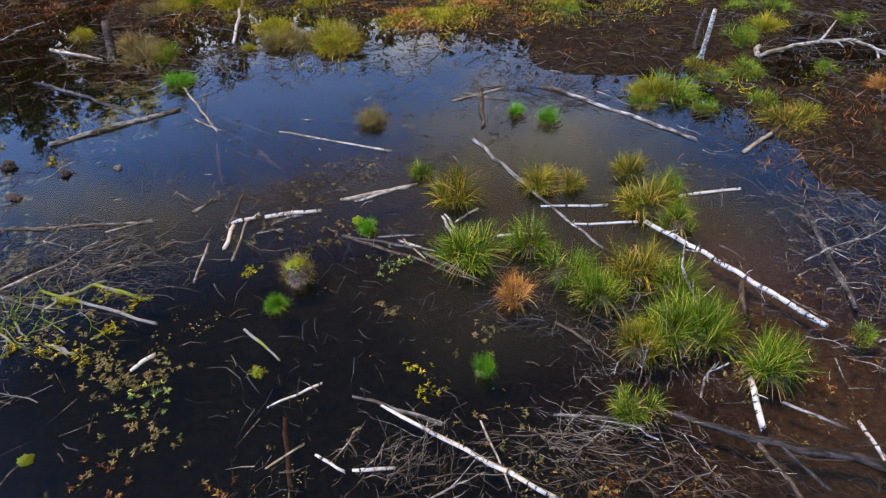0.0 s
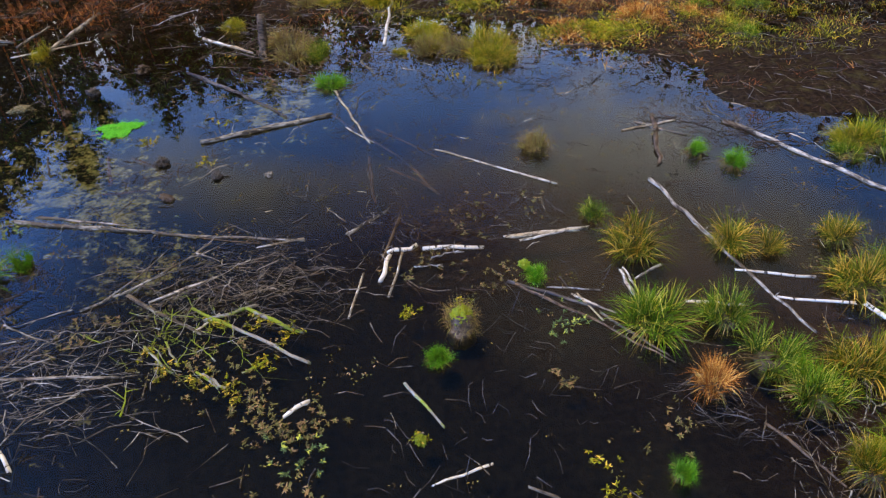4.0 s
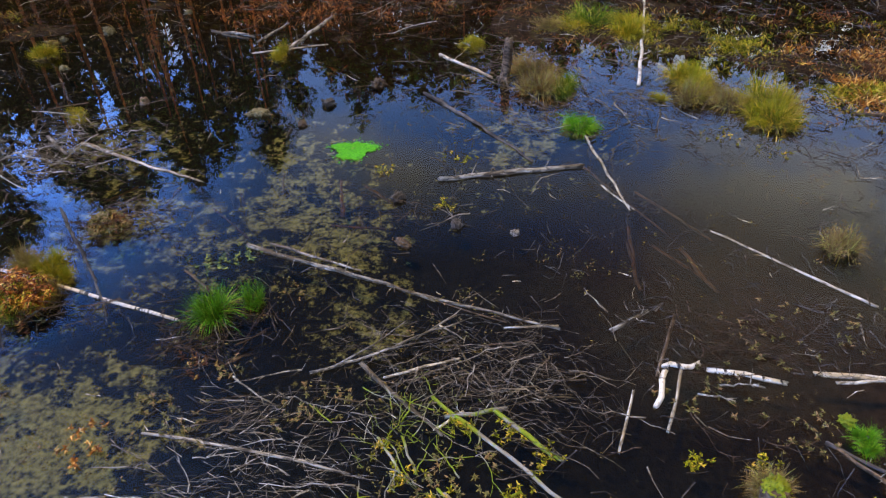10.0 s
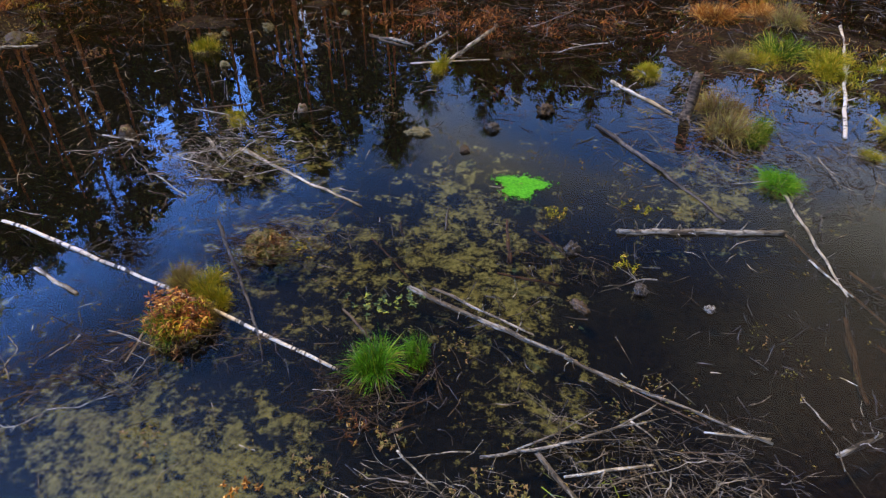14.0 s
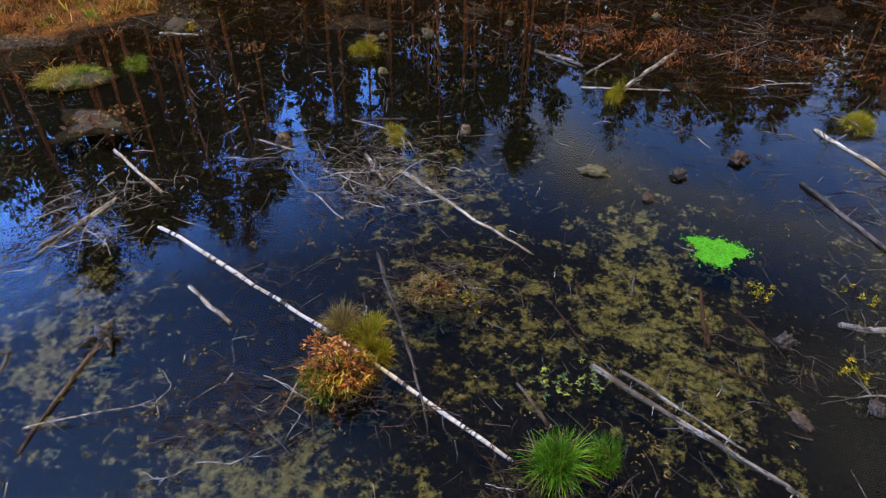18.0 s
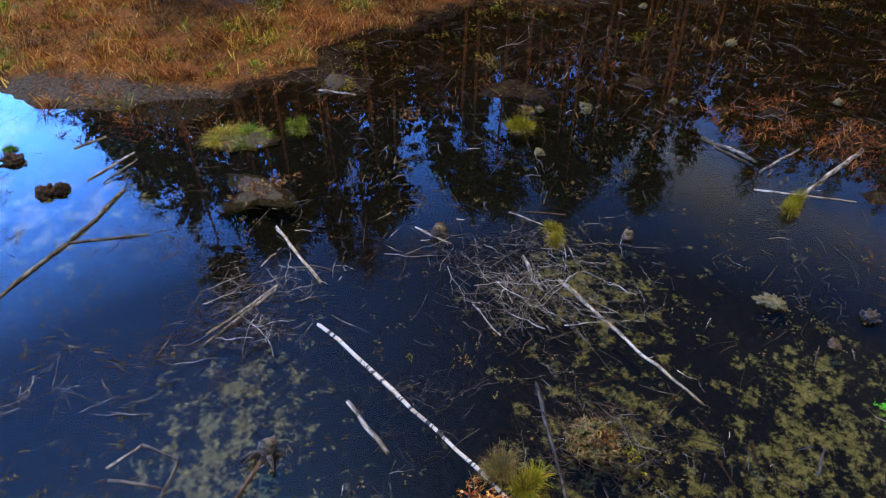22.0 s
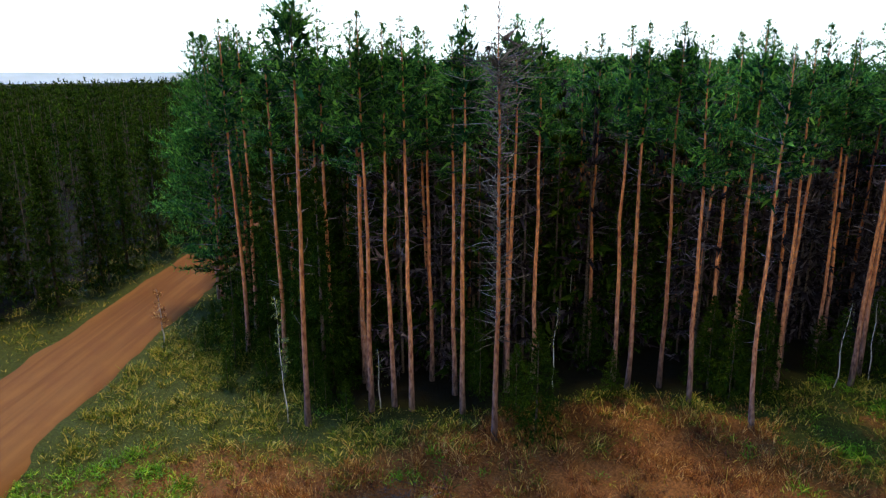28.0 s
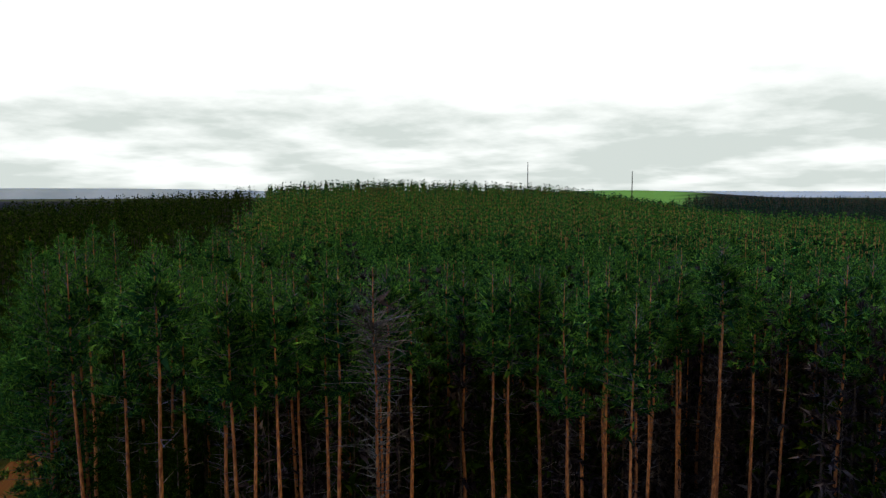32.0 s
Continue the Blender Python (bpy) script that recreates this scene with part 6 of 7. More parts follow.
log("dark", (11.87, 2.49, 0.01), (12.03, 1.47, 0.01), 0.032, 0.024, 1)
log("pale", (8.04, 4.16, 0.01), (8.01, 2.93, 0.00), 0.020, 0.012)
tussock("green", 21.09, 14.73, 0.81, 0.58)
tussock("green", 18.91, 11.16, 0.85, 0.41)
tussock("green", 18.77, 13.15, 0.99, 0.33)
tussock("green", 24.15, 16.81, 1.38, 0.43)
tussock("yellow", 22.96, 15.54, 0.87, 0.40)
tussock("yellow", 21.74, 18.46, 0.91, 0.32)
tussock("green", 23.01, 17.61, 1.14, 0.33)
tussock("green", 25.84, 15.38, 1.16, 0.30)
tussock("orange", 22.37, 10.71, 0.75, 0.55)
tussock("yellow", 11.25, 4.79, 0.60, 0.52)
tussock("green", 14.63, 3.54, 0.45, 0.34)
tussock("fresh", 5.52, 7.73, 0.42, 0.29)
tussock("fresh", 7.66, 9.47, 0.42, 0.28)
brush(-7.91, 16.49, 2.88, 2.58, 27, 60, GREY_WOOD, 0.55, 32, fine=200)
brush(-7.87, 15.81, 1.85, 2.60, 27, 26, BROWN_WOOD, 0.3, 33, fine=80)
brush(-12.42, 12.56, 2.23, 1.84, 29, 26, GREY_WOOD, 0.35, 34, fine=110)
brush(-15.84, 12.51, 2.49, 1.70, 29, 16, BROWN_WOOD, 0.2, 35, fine=80)
brush(-5.18, 13.72, 1.22, 1.05, 29, 14, TWIG, 0.4, 36, fine=60)
brush(-1.88, 26.88, 6.12, 5.61, 29, 50, LITTER, 0.25, 37, fine=160)
brush(-1.82, 27.77, 5.01, 4.94, 29, 16, TWIG, 0.2, 38, fine=40)
brush(-7.41, 9.31, 1.06, 0.79, 29, 9, BROWN_WOOD, 0.25, 39, fine=20)
brush(-6.65, 9.89, 0.89, 0.87, 29, 9, LITTER, 0.25, 40, fine=20)
brush(-11.92, 9.38, 1.26, 1.96, 29, 9, DARK_WOOD, 0.3, 41, fine=16)
brush(-7.57, 10.46, 1.03, 0.65, 29, 8, DARK_WOOD, 0.12, 42, fine=30)
brush(-11.19, 10.40, 2.06, 0.95, 29, 10, DARK_WOOD, 0.2, 43, fine=40)
brush(-8.27, 12.79, 1.57, 0.71, 29, 10, DARK_WOOD, 0.1, 44, fine=50)
brush(-11.16, 15.53, 3.72, 1.37, 29, 10, BROWN_WOOD, 0.2, 45, fine=50)
brush(-2.37, 10.38, 1.33, 1.05, 13, 26, LITTER, 0.3, 46, fine=90)
brush(-5.34, 13.58, 1.27, 1.18, 13, 12, LITTER, 0.25, 47, fine=60)
brush(-5.71, 10.84, 1.44, 0.94, 13, 14, BROWN_WOOD, 0.3, 48, fine=50)
brush(-1.46, 9.02, 1.61, 0.58, 13, 10, TWIG, 0.2, 49, fine=60)
brush(4.42, 19.68, 2.97, 1.96, 13, 18, TWIG, 0.25, 50, fine=60)
brush(5.12, 16.76, 2.07, 2.23, 13, 10, DARK_WOOD, 0.15, 51, fine=60)
brush(2.30, 22.02, 2.13, 2.77, 13, 24, TWIG, 0.4, 52, fine=70)
log("dark", (-11.42, 8.47, 0.01), (-10.62, 8.86, 0.01), 0.030, 0.026, 1)
log("grey", (-11.61, 8.59, 0.01), (-11.53, 9.21, 0.01), 0.027, 0.023)
log("dark", (-11.51, 9.18, 0.01), (-10.79, 9.35, 0.01), 0.031, 0.026)
log("dark", (-10.44, 8.71, 0.01), (-10.86, 9.39, 0.01), 0.036, 0.030, 1)
branch("grey", [(-9.43, 8.48, 0.02), (-8.89, 8.88, 0.12), (-8.05, 9.57, 0.10)], 0.017, 0.010, 5)
branch("pale", [(-7.86, 9.44, 0.02), (-7.97, 9.55, 0.20), (-7.83, 9.78, 0.35), (-8.05, 9.87, 0.50)], 0.013, 0.006, 2)
log("pale", (-6.36, 10.24, 0.01), (-6.48, 10.99, 0.01), 0.018, 0.019)
log("dark", (-2.36, 14.93, 0.02), (-2.42, 15.36, 0.25), 0.034, 0.020)
log("sunk", (-6.22, 14.46, -0.14), (-5.78, 15.13, -0.14), 0.023, 0.020)
log("sunk", (-3.38, 15.08, -0.14), (-3.18, 14.71, -0.14), 0.027, 0.023)
log("sunk", (-1.24, 15.54, -0.14), (-0.96, 14.46, -0.14), 0.036, 0.034)
log("sunk", (-0.71, 15.62, -0.14), (-0.05, 15.07, -0.14), 0.032, 0.032)
log("sunk", (-1.12, 14.08, -0.14), (0.01, 14.06, -0.14), 0.026, 0.030)
log("brown", (-3.48, 12.29, 0.01), (-2.82, 11.74, 0.01), 0.026, 0.031)
log("sunk", (-3.78, 14.48, -0.14), (-2.69, 13.54, -0.14), 0.019, 0.014)
log("sunk", (-4.86, 14.43, -0.14), (-4.74, 15.50, -0.14), 0.019, 0.016)
branch("grey", [(-18.72, 13.29, 0.03), (-18.75, 13.92, 0.10), (-18.71, 14.33, 0.20)], 0.024, 0.019, 3)
log("pale", (-13.23, 13.38, 0.01), (-13.27, 13.85, 0.01), 0.024, 0.019)
log("pale", (-11.34, 16.36, 0.01), (-10.33, 16.35, 0.01), 0.020, 0.019)
log("brown", (-9.62, 18.29, 0.01), (-8.76, 18.77, 0.01), 0.025, 0.020)
log("grey", (-9.38, 18.86, 0.00), (-9.32, 18.84, 0.40), 0.021, 0.016)
weed(-3.15, 12.60, 0.52, 10, SAPLING_LEAF, seed=40)
weed(-2.50, 12.81, 0.52, 12, SAPLING_LEAF, seed=41)
weed(-2.83, 12.47, 0.43, 8, SAPLING_LEAF, seed=42)
weed(-4.92, 13.79, 0.57, 10, SEDGE_YELLOW, seed=43)
weed(-2.36, 10.10, 0.53, 12, LEAF_BROWN, seed=44)
weed(-3.43, 8.51, 0.68, 16, SEDGE_ORANGE, seed=45)
weed(-2.77, 9.20, 0.60, 12, seed=46)
weed(-2.18, 8.80, 0.74, 14, seed=47)
weed(-5.23, 9.03, 0.84, 12, seed=48)
weed(-1.79, 9.97, 0.52, 10, seed=49)
weed(-0.55, 9.43, 0.98, 18, seed=50)
weed(-5.92, 10.97, 0.94, 20, LEAF_BROWN, seed=51)
weed(-5.89, 11.99, 0.66, 18, SEDGE_YELLOW, seed=52)
weed(-6.42, 11.42, 0.76, 18, SEDGE_ORANGE, seed=53)
weed(1.49, 16.74, 0.75, 10, SEDGE_YELLOW, seed=54)
weed(-0.26, 16.18, 0.48, 7, SEDGE_YELLOW, seed=55)
weed(1.15, 14.77, 0.33, 6, SEDGE_YELLOW, seed=56)
weed(7.42, 18.21, 0.73, 8, SEDGE_YELLOW, seed=57)
tussock("green", -16.66, 17.98, 0.67, 0.25)
tussock("yellow", -18.10, 16.55, 1.18, 0.19)
tussock("green", -17.36, 16.98, 1.16, 0.21)
tussock("yellow", -17.52, 20.75, 0.93, 0.18)
tussock("yellow", -8.49, 17.77, 0.48, 0.30)
tussock("fresh", -5.96, 10.96, 0.46, 0.43)
tussock("straw", -5.60, 11.32, 0.52, 0.56)
tussock("yellow", 1.19, 23.47, 0.70, 0.39)
tussock("yellow", 4.31, 25.17, 1.14, 0.48)
tussock("green", 5.04, 26.01, 1.78, 0.64)
tussock("yellow", 6.16, 25.17, 1.54, 0.70)
tussock("straw", 3.64, 25.01, 1.13, 0.55)
tussock("straw", 3.22, 20.52, 1.46, 0.93)
tussock("green", 3.89, 20.37, 0.76, 0.64)
tussock("fresh", 4.21, 18.41, 0.86, 0.37)
tussock("yellow", 6.43, 20.23, 0.55, 0.30)
tussock("straw", 7.20, 20.27, 1.11, 0.72)
tussock("yellow", 7.63, 21.08, 1.00, 0.62)
tussock("orange", 3.26, 28.68, 1.73, 0.77)
tussock("orange", 4.61, 29.28, 1.33, 0.64)
tussock("straw", 5.48, 28.64, 1.53, 0.78)
weed(-14.6, 20.4, 0.6, 30, LEAF_BROWN, 0.14, 83, "low brown withered herbs on a sunken hump")
log("birch", (-27.20, 10.55, 0.03), (-26.25, 12.20, 0.02), 0.073, 0.055, 1)
log("birch", (-26.28, 10.24, 0.03), (-26.21, 10.34, 0.03), 0.071, 0.070)
log("grey", (-29.05, 12.61, 0.02), (-28.74, 13.45, 0.02), 0.052, 0.052)
weed(-18.0, 17.0, 1.2, 40, LEAF_BROWN, 0.14, 84, "low brown withered herbs on a sunken hump")
tussock("green", -16.82, 18.15, 0.58, 0.33)
tussock("fresh", -27.68, 11.57, 1.09, 0.25)
tussock("fresh", -22.18, 12.76, 0.48, 0.17)
tussock("fresh", -28.50, 15.43, 2.07, 0.44)
weed(-15.5, 15.2, 0.9, 40, LEAF_BROWN, 0.14, 81, "low brown withered herbs on a sunken hump")
weed(-15.1, 15.9, 0.7, 30, LEAF_BROWN, 0.12, 82, "low brown withered herbs on a sunken hump")
tussock("yellow", -11.53, 21.62, 0.72, 0.64)
tussock("straw", -11.97, 22.66, 0.5, 0.14)
log("grey", (-7.30, 24.05, 0.02), (-5.75, 23.70, 0.02), 0.062, 0.047, 1)
log("pale", (-17.81, 20.08, 0.01), (-16.71, 20.49, 0.01), 0.035, 0.035)
log("pale", (-20.83, 13.81, 0.01), (-20.68, 14.67, 0.01), 0.034, 0.027, 1)
brush(-17.64, 20.57, 2.23, 1.18, 42, 12, TWIG, 0.3, 53, fine=40)
brush(-21.33, 16.34, 4.87, 1.79, 42, 10, LITTER, 0.15, 54, fine=90)
brush(-14.82, 23.61, 4.22, 1.87, 42, 16, LITTER, 0.25, 55, fine=120)
brush(-11.90, 28.06, 6.37, 3.07, 42, 16, LITTER, 0.2, 56, fine=140)
brush(-14.40, 9.58, 1.13, 0.86, 37, 10, TWIG, 0.15, 57, fine=30)
brush(-12.90, 12.54, 1.49, 1.35, 37, 14, TWIG, 0.3, 58, fine=50)
brush(-13.01, 10.32, 1.79, 0.93, 37, 10, DARK_WOOD, 0.2, 59, fine=40)
brush(-13.73, 8.98, 1.94, 0.96, 37, 10, GREY_WOOD, 0.2, 60, fine=40)
brush(-18.85, 10.70, 1.23, 0.78, 37, 8, DARK_WOOD, 0.15, 61, fine=20)
brush(-23.07, 9.84, 2.22, 1.16, 42, 10, LITTER, 0.2, 62, fine=40)
stump(-7.22, 18.83, 0.12, 0.12, BROWN_WOOD, "low pale gnawed stump standing in dark water", roots=0, seed=1)
stump(-10.74, 16.49, 0.2, 0.16, BROWN_WOOD, "broad weathered stump rising from dark water", roots=0, seed=2)
stump(2.28, 21.09, 1.15, 0.13, BROWN_WOOD, "tall snapped dark trunk standing in the marsh", 14, 160, 3, 3)
stump(19.24, 14.33, 1.5, 0.07, PALE_WOOD, "bleached dead trunk standing among sedge", 4, 30, 3, 4)
stump(19.47, 14.99, 1.3, 0.06, BROWN_WOOD, "thin dark dead trunk standing among sedge", 5, 10, 3, 5)
stump(-9.74, 10.23, 0.25, 0.14, DARK_WOOD, "dark root plate with splintered pale top in water", 30, 200, 6, 6)
lump("moss_cushion", 6.03, 8.40, 0.28, 0.17, 0.15, 0.12, MOSS, "yellow-green moss cushion on a rotten stump", "moss", 1)
stump(6.02, 8.37, 0.3, 0.2, BROWN_WOOD, "rotten stump capped with moss and dry grass", roots=0, seed=7)
lump("moss_cushion", 7.51, 9.80, 0.02, 0.1, 0.1, 0.07, MOSS, "small yellow-green moss cushion in the water", "moss", 2)
lump("moss_cushion", 5.00, 6.27, 0.02, 0.09, 0.08, 0.07, MOSS, "small yellow-green moss cushion in the water", "moss", 3)
lump("moss_cushion", 1.64, 5.75, 0.02, 0.09, 0.08, 0.06, MOSS, "small yellow-green moss cushion in the water", "moss", 4)
lump("bleached_stump_top", -4.03, 18.51, 0.03, 0.24, 0.13, 0.07, STRAW_WOOD, "bleached flat stump top just above the water", "stump", 5)
lump("mud_clod", 0.14, 14.95, 0.03, 0.14, 0.12, 0.12, DARK_WOOD, "dark clod of mud and roots in the water", "clod", 6)
lump("mud_clod", 1.46, 14.13, 0.03, 0.12, 0.1, 0.09, DARK_WOOD, "dark clod of mud and roots in the water", "clod", 7)
lump("mud_clod", 0.47, 13.42, 0.02, 0.16, 0.09, 0.07, BROWN_WOOD, "brown clod of mud in the water", "clod", 8)
lump("mud_clod", 2.64, 13.96, 0.02, 0.08, 0.07, 0.06, GREY_WOOD, "small grey clod in the water", "clod", 9)
lump("mud_clod", -2.31, 19.20, 0.03, 0.15, 0.13, 0.12, DARK_WOOD, "dark clod of mud and roots in the water", "clod", 10)
lump("mud_clod", -1.20, 20.48, 0.03, 0.22, 0.16, 0.14, BROWN_WOOD, "brown clod of mud in the water", "clod", 11)
lump("mud_clod", -2.73, 18.03, 0.02, 0.13, 0.1, 0.08, BROWN_WOOD, "brown clod of mud in the water", "clod", 12)
lump("bleached_stump_top", -3.96, 18.55, 0.03, 0.21, 0.15, 0.08, STRAW_WOOD, "bleached flat stump top just above the water", "stump", 13)
lump("bleached_stump_top", -10.53, 20.77, 0.03, 0.12, 0.09, 0.06, STRAW_WOOD, "small bleached stump top above the water", "stump", 14)
lump("bleached_stump_top", -10.54, 23.53, 0.06, 0.14, 0.11, 0.08, STRAW_WOOD, "small bleached stump top above the water", "stump", 15)
lump("bleached_stump_top", -4.66, 28.32, 0.06, 0.14, 0.11, 0.08, STRAW_WOOD, "small bleached stump top above the water", "stump", 16)
lump("bleached_stump_top", -10.60, 20.85, 0.03, 0.12, 0.09, 0.06, STRAW_WOOD, "small bleached stump top above the water", "stump", 17)
lump("bleached_stump_top", -10.67, 23.79, 0.05, 0.17, 0.11, 0.08, STRAW_WOOD, "small bleached stump top above the water", "stump", 18)
lump("bleached_stump_top", -8.69, 25.57, 0.05, 0.12, 0.09, 0.08, STRAW_WOOD, "small bleached stump top above the water", "stump", 19)
lump("bleached_stump_top", -8.58, 30.78, 0.07, 0.22, 0.15, 0.09, STRAW_WOOD, "bleached flat stump top in the marsh", "stump", 20)
lump("bleached_stump_top", -12.38, 32.33, 0.07, 0.15, 0.12, 0.09, STRAW_WOOD, "small bleached stump top in the marsh", "stump", 21)
lump("bleached_stump_top", -11.69, 22.83, 0.06, 0.11, 0.09, 0.08, STRAW_WOOD, "small bleached stump top beside a grass tuft", "stump", 22)
lump("mud_clod", -21.54, 12.55, 0.03, 0.26, 0.2, 0.16, LITTER, "rust-brown clod of roots in the water", "clod", 23)
lump("mud_clod", -19.50, 12.22, 0.03, 0.2, 0.18, 0.16, LITTER, "rust-brown clod of roots in the water", "clod", 24)
lump("mud_clod", -19.30, 12.51, 0.03, 0.2, 0.16, 0.14, LITTER, "rust-brown clod of roots in the water", "clod", 25)
lump("mud_clod", -17.68, 20.73, 0.05, 0.5, 0.3, 0.14, PEAT_CLUMP, "low peat hump in dark water", "clod", 26)
lump("peat_hump", -15.38, 15.39, -0.06, 1.1, 0.45, 0.08, PEAT_CLUMP, "low rust-brown peat hump in dark water", "clod", 27)
lump("peat_hump", -17.57, 16.72, -0.06, 1.1, 0.5, 0.10, PEAT_CLUMP, "low grassy peat hump in dark water", "clod", 28)
lump("peat_hump", -15.37, 15.06, -0.06, 0.9, 0.35, 0.07, PEAT_CLUMP, "low rust-brown peat hump in dark water", "clod", 29)
tussock("straw", 6.04, 8.45, 0.60, 0.57)
tussock("yellow", -5.99, 12.12, 0.70, 0.56)
tussock("green", -6.02, 10.98, 0.75, 0.69)
tussock("straw", -6.50, 12.14, 0.71, 0.56)
tussock("yellow", -8.48, 17.69, 0.48, 0.30)
tussock("yellow", -4.48, 21.86, 0.53, 0.58)
tussock("yellow", -8.72, 18.07, 0.48, 0.30)
tussock("yellow", -4.45, 22.41, 0.48, 0.56)
tussock("yellow", 7.29, 21.44, 1.45, 0.75)
tussock("yellow", 9.15, 20.13, 1.58, 0.86)
tussock("yellow", 16.52, 12.85, 1.34, 0.63)
tussock("green", 11.77, 4.73, 1.12, 0.76)
tussock("yellow", 11.16, 4.82, 0.60, 0.47)
tussock("olive", 19.30, 10.14, 1.33, 0.50)
tussock("yellow", 22.63, 15.68, 1.29, 0.62)
tussock("green", 21.32, 15.15, 1.23, 0.59)
tussock("yellow", 7.64, 21.45, 1.06, 0.65)
tussock("yellow", 9.35, 20.04, 1.36, 0.76)
tussock("yellow", 6.37, 25.81, 1.24, 0.60)
brush(2.47, 10.09, 2.71, 1.98, -18, 26, TWIG, 0.25, 63, fine=120)
brush(1.39, 8.97, 1.89, 1.62, -18, 14, MOSSY_WOOD, 0.25, 64, fine=40)
brush(5.66, 10.27, 1.46, 2.34, -18, 16, LITTER, 0.3, 65, fine=60)
brush(10.12, 11.21, 2.41, 1.81, -18, 20, LITTER, 0.25, 66, fine=80)
brush(9.68, 5.89, 1.60, 0.87, -18, 16, DARK_WOOD, 0.2, 67, fine=60)
brush(15.35, 5.43, 1.96, 3.04, -18, 30, TWIG, 0.45, 68, fine=120)
brush(13.34, 5.16, 1.33, 1.60, -18, 14, LITTER, 0.25, 69, fine=60)
brush(-6.91, 9.98, 1.74, 1.24, 25, 26, LITTER, 0.3, 70, fine=90)
brush(-8.23, 15.72, 2.39, 1.92, 25, 26, TWIG, 0.35, 71, fine=90)
brush(-5.52, 13.42, 1.76, 1.14, 25, 18, LITTER, 0.25, 72, fine=90)
brush(-12.25, 11.63, 2.90, 1.52, 25, 24, LITTER, 0.2, 73, fine=90)
brush(-5.76, 13.76, 2.15, 1.87, 3, 18, LITTER, 0.25, 74, fine=70)
brush(-2.67, 10.73, 1.89, 0.98, 3, 18, LITTER, 0.2, 75, fine=70)
brush(6.57, 11.28, 1.66, 1.12, 3, 18, LITTER, 0.25, 76, fine=70)

def herb_bush(x, y, wide, tall, mats, seed, label):
    """A bushy clump of upright stems with small withered leaves, on peat."""
    rng = np.random.default_rng(13000 + seed)
    ob = thing("herb_bush", pose(x, y, 0), label, "plant")
    n = 120
    g, d = rng.uniform(0, 2 * np.pi, n), np.sqrt(rng.uniform(0, 1, n))
    foot = np.c_[np.cos(g) * d * 0.4 * wide, np.sin(g) * d * 0.34 * wide, np.full(n, -0.05)]
    top = foot * [1.22, 1.22, 0] + np.c_[rng.normal(scale=0.06, size=(n, 2)), tall * rng.uniform(0.4, 1.0, n) * (1.1 - 0.5 * d)]
    tagged(part("stem_tangle", mesh("herb_stems", *rods(foot, top, 0.008, 0.004, 0.05, rng), BROWN_WOOD), ob), kind="stuff")
    k = 22
    for i, mat in enumerate(mats):
        near = np.flatnonzero(rough_noise(foot[:, 0] + x, foot[:, 1] + y, 0.5, seed) * 0.999 * len(mats) // 1 == i) if len(mats) > 1 else np.arange(n)
        near = np.union1d(near, np.flatnonzero(rng.integers(0, len(mats), n) == i)[:26])
        at = np.repeat(foot[near], k, 0) + np.repeat(top[near] - foot[near], k, 0) * rng.uniform(0.15, 1.05, (len(near) * k, 1))
        a = rng.uniform(0, 2 * np.pi, len(at))
        v, f, along = leaves(at, np.c_[np.cos(a), np.sin(a), rng.uniform(0.1, 1.1, len(at))], rng.uniform(0.06, 0.15, len(at)), 0.03, 0.4, rng, 2)
        tagged(part("foliage", mesh("herb_leaves", v, f, mat, along), ob), kind="stuff")
    return ob


herb_bush(-5.98, 11.2, 1.15, 0.62, (SEDGE_ORANGE, GRASS_RUST, SEDGE_YELLOW), 1, "bush of orange and brown withered herbs beside a birch log")
herb_bush(-5.55, 13.45, 0.8, 0.3, (LEAF_BROWN, WATER_LEAF), 2, "low brown withered herbs among sticks in the water")

for k, (x, y, wide) in enumerate(((0.85, 8.7, 0.4), (1.2, 8.35, 0.35), (1.95, 9.35, 0.5), (2.6, 9.2, 0.45), (3.05, 8.75, 0.4), (1.75, 8.0, 0.35), (2.25, 7.7, 0.35), (2.7, 8.15, 0.3), (6.1, 8.95, 0.35), (5.2, 8.9, 0.3))):
    weed(x, y, wide, 12, SEDGE_YELLOW, 0.1, 60 + k, "yellow-green moss growing on sunken twigs", "moss_tuft")

# ---- grass of the bank, litter of the marsh ----
def carpet(name, mat, xs, ys, per, tall, wide, label, seed, spread=0.12, lean=0.5):
    """Countless grass plants in one object."""
    rng = np.random.default_rng(seed)
    n = len(xs) * per
    x = np.repeat(xs, per) + rng.normal(scale=spread, size=n)
    y = np.repeat(ys, per) + rng.normal(scale=spread, size=n)
    z = np.repeat(np.maximum(ground_height(xs, ys), -0.01), per) - 0.03
    way = np.c_[rng.normal(scale=lean, size=(n, 2)), np.ones(n)]
    mounds = np.clip(4.2 * (rough_noise(xs, ys, 0.75, seed, 3) - 0.3), 0.16, 1.75)
    size = np.repeat(rng.uniform(0.7, 1.2, len(xs)) * mounds, per) * rng.uniform(0.6, 1.2, n) * tall
    v, f, along = leaves(np.c_[x, y, z], way, size, wide, 0.25, rng, 2)
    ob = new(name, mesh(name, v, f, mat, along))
    return tagged(ob, label, "grass", kind="stuff")


rng = np.random.default_rng(31)
n = 60000
bx, by = rng.uniform(-47, 2, n), rng.uniform(4, 50, n)
f_in, p_in = in_flooded(bx, by), inside(bx, by, PINE_WOOD)
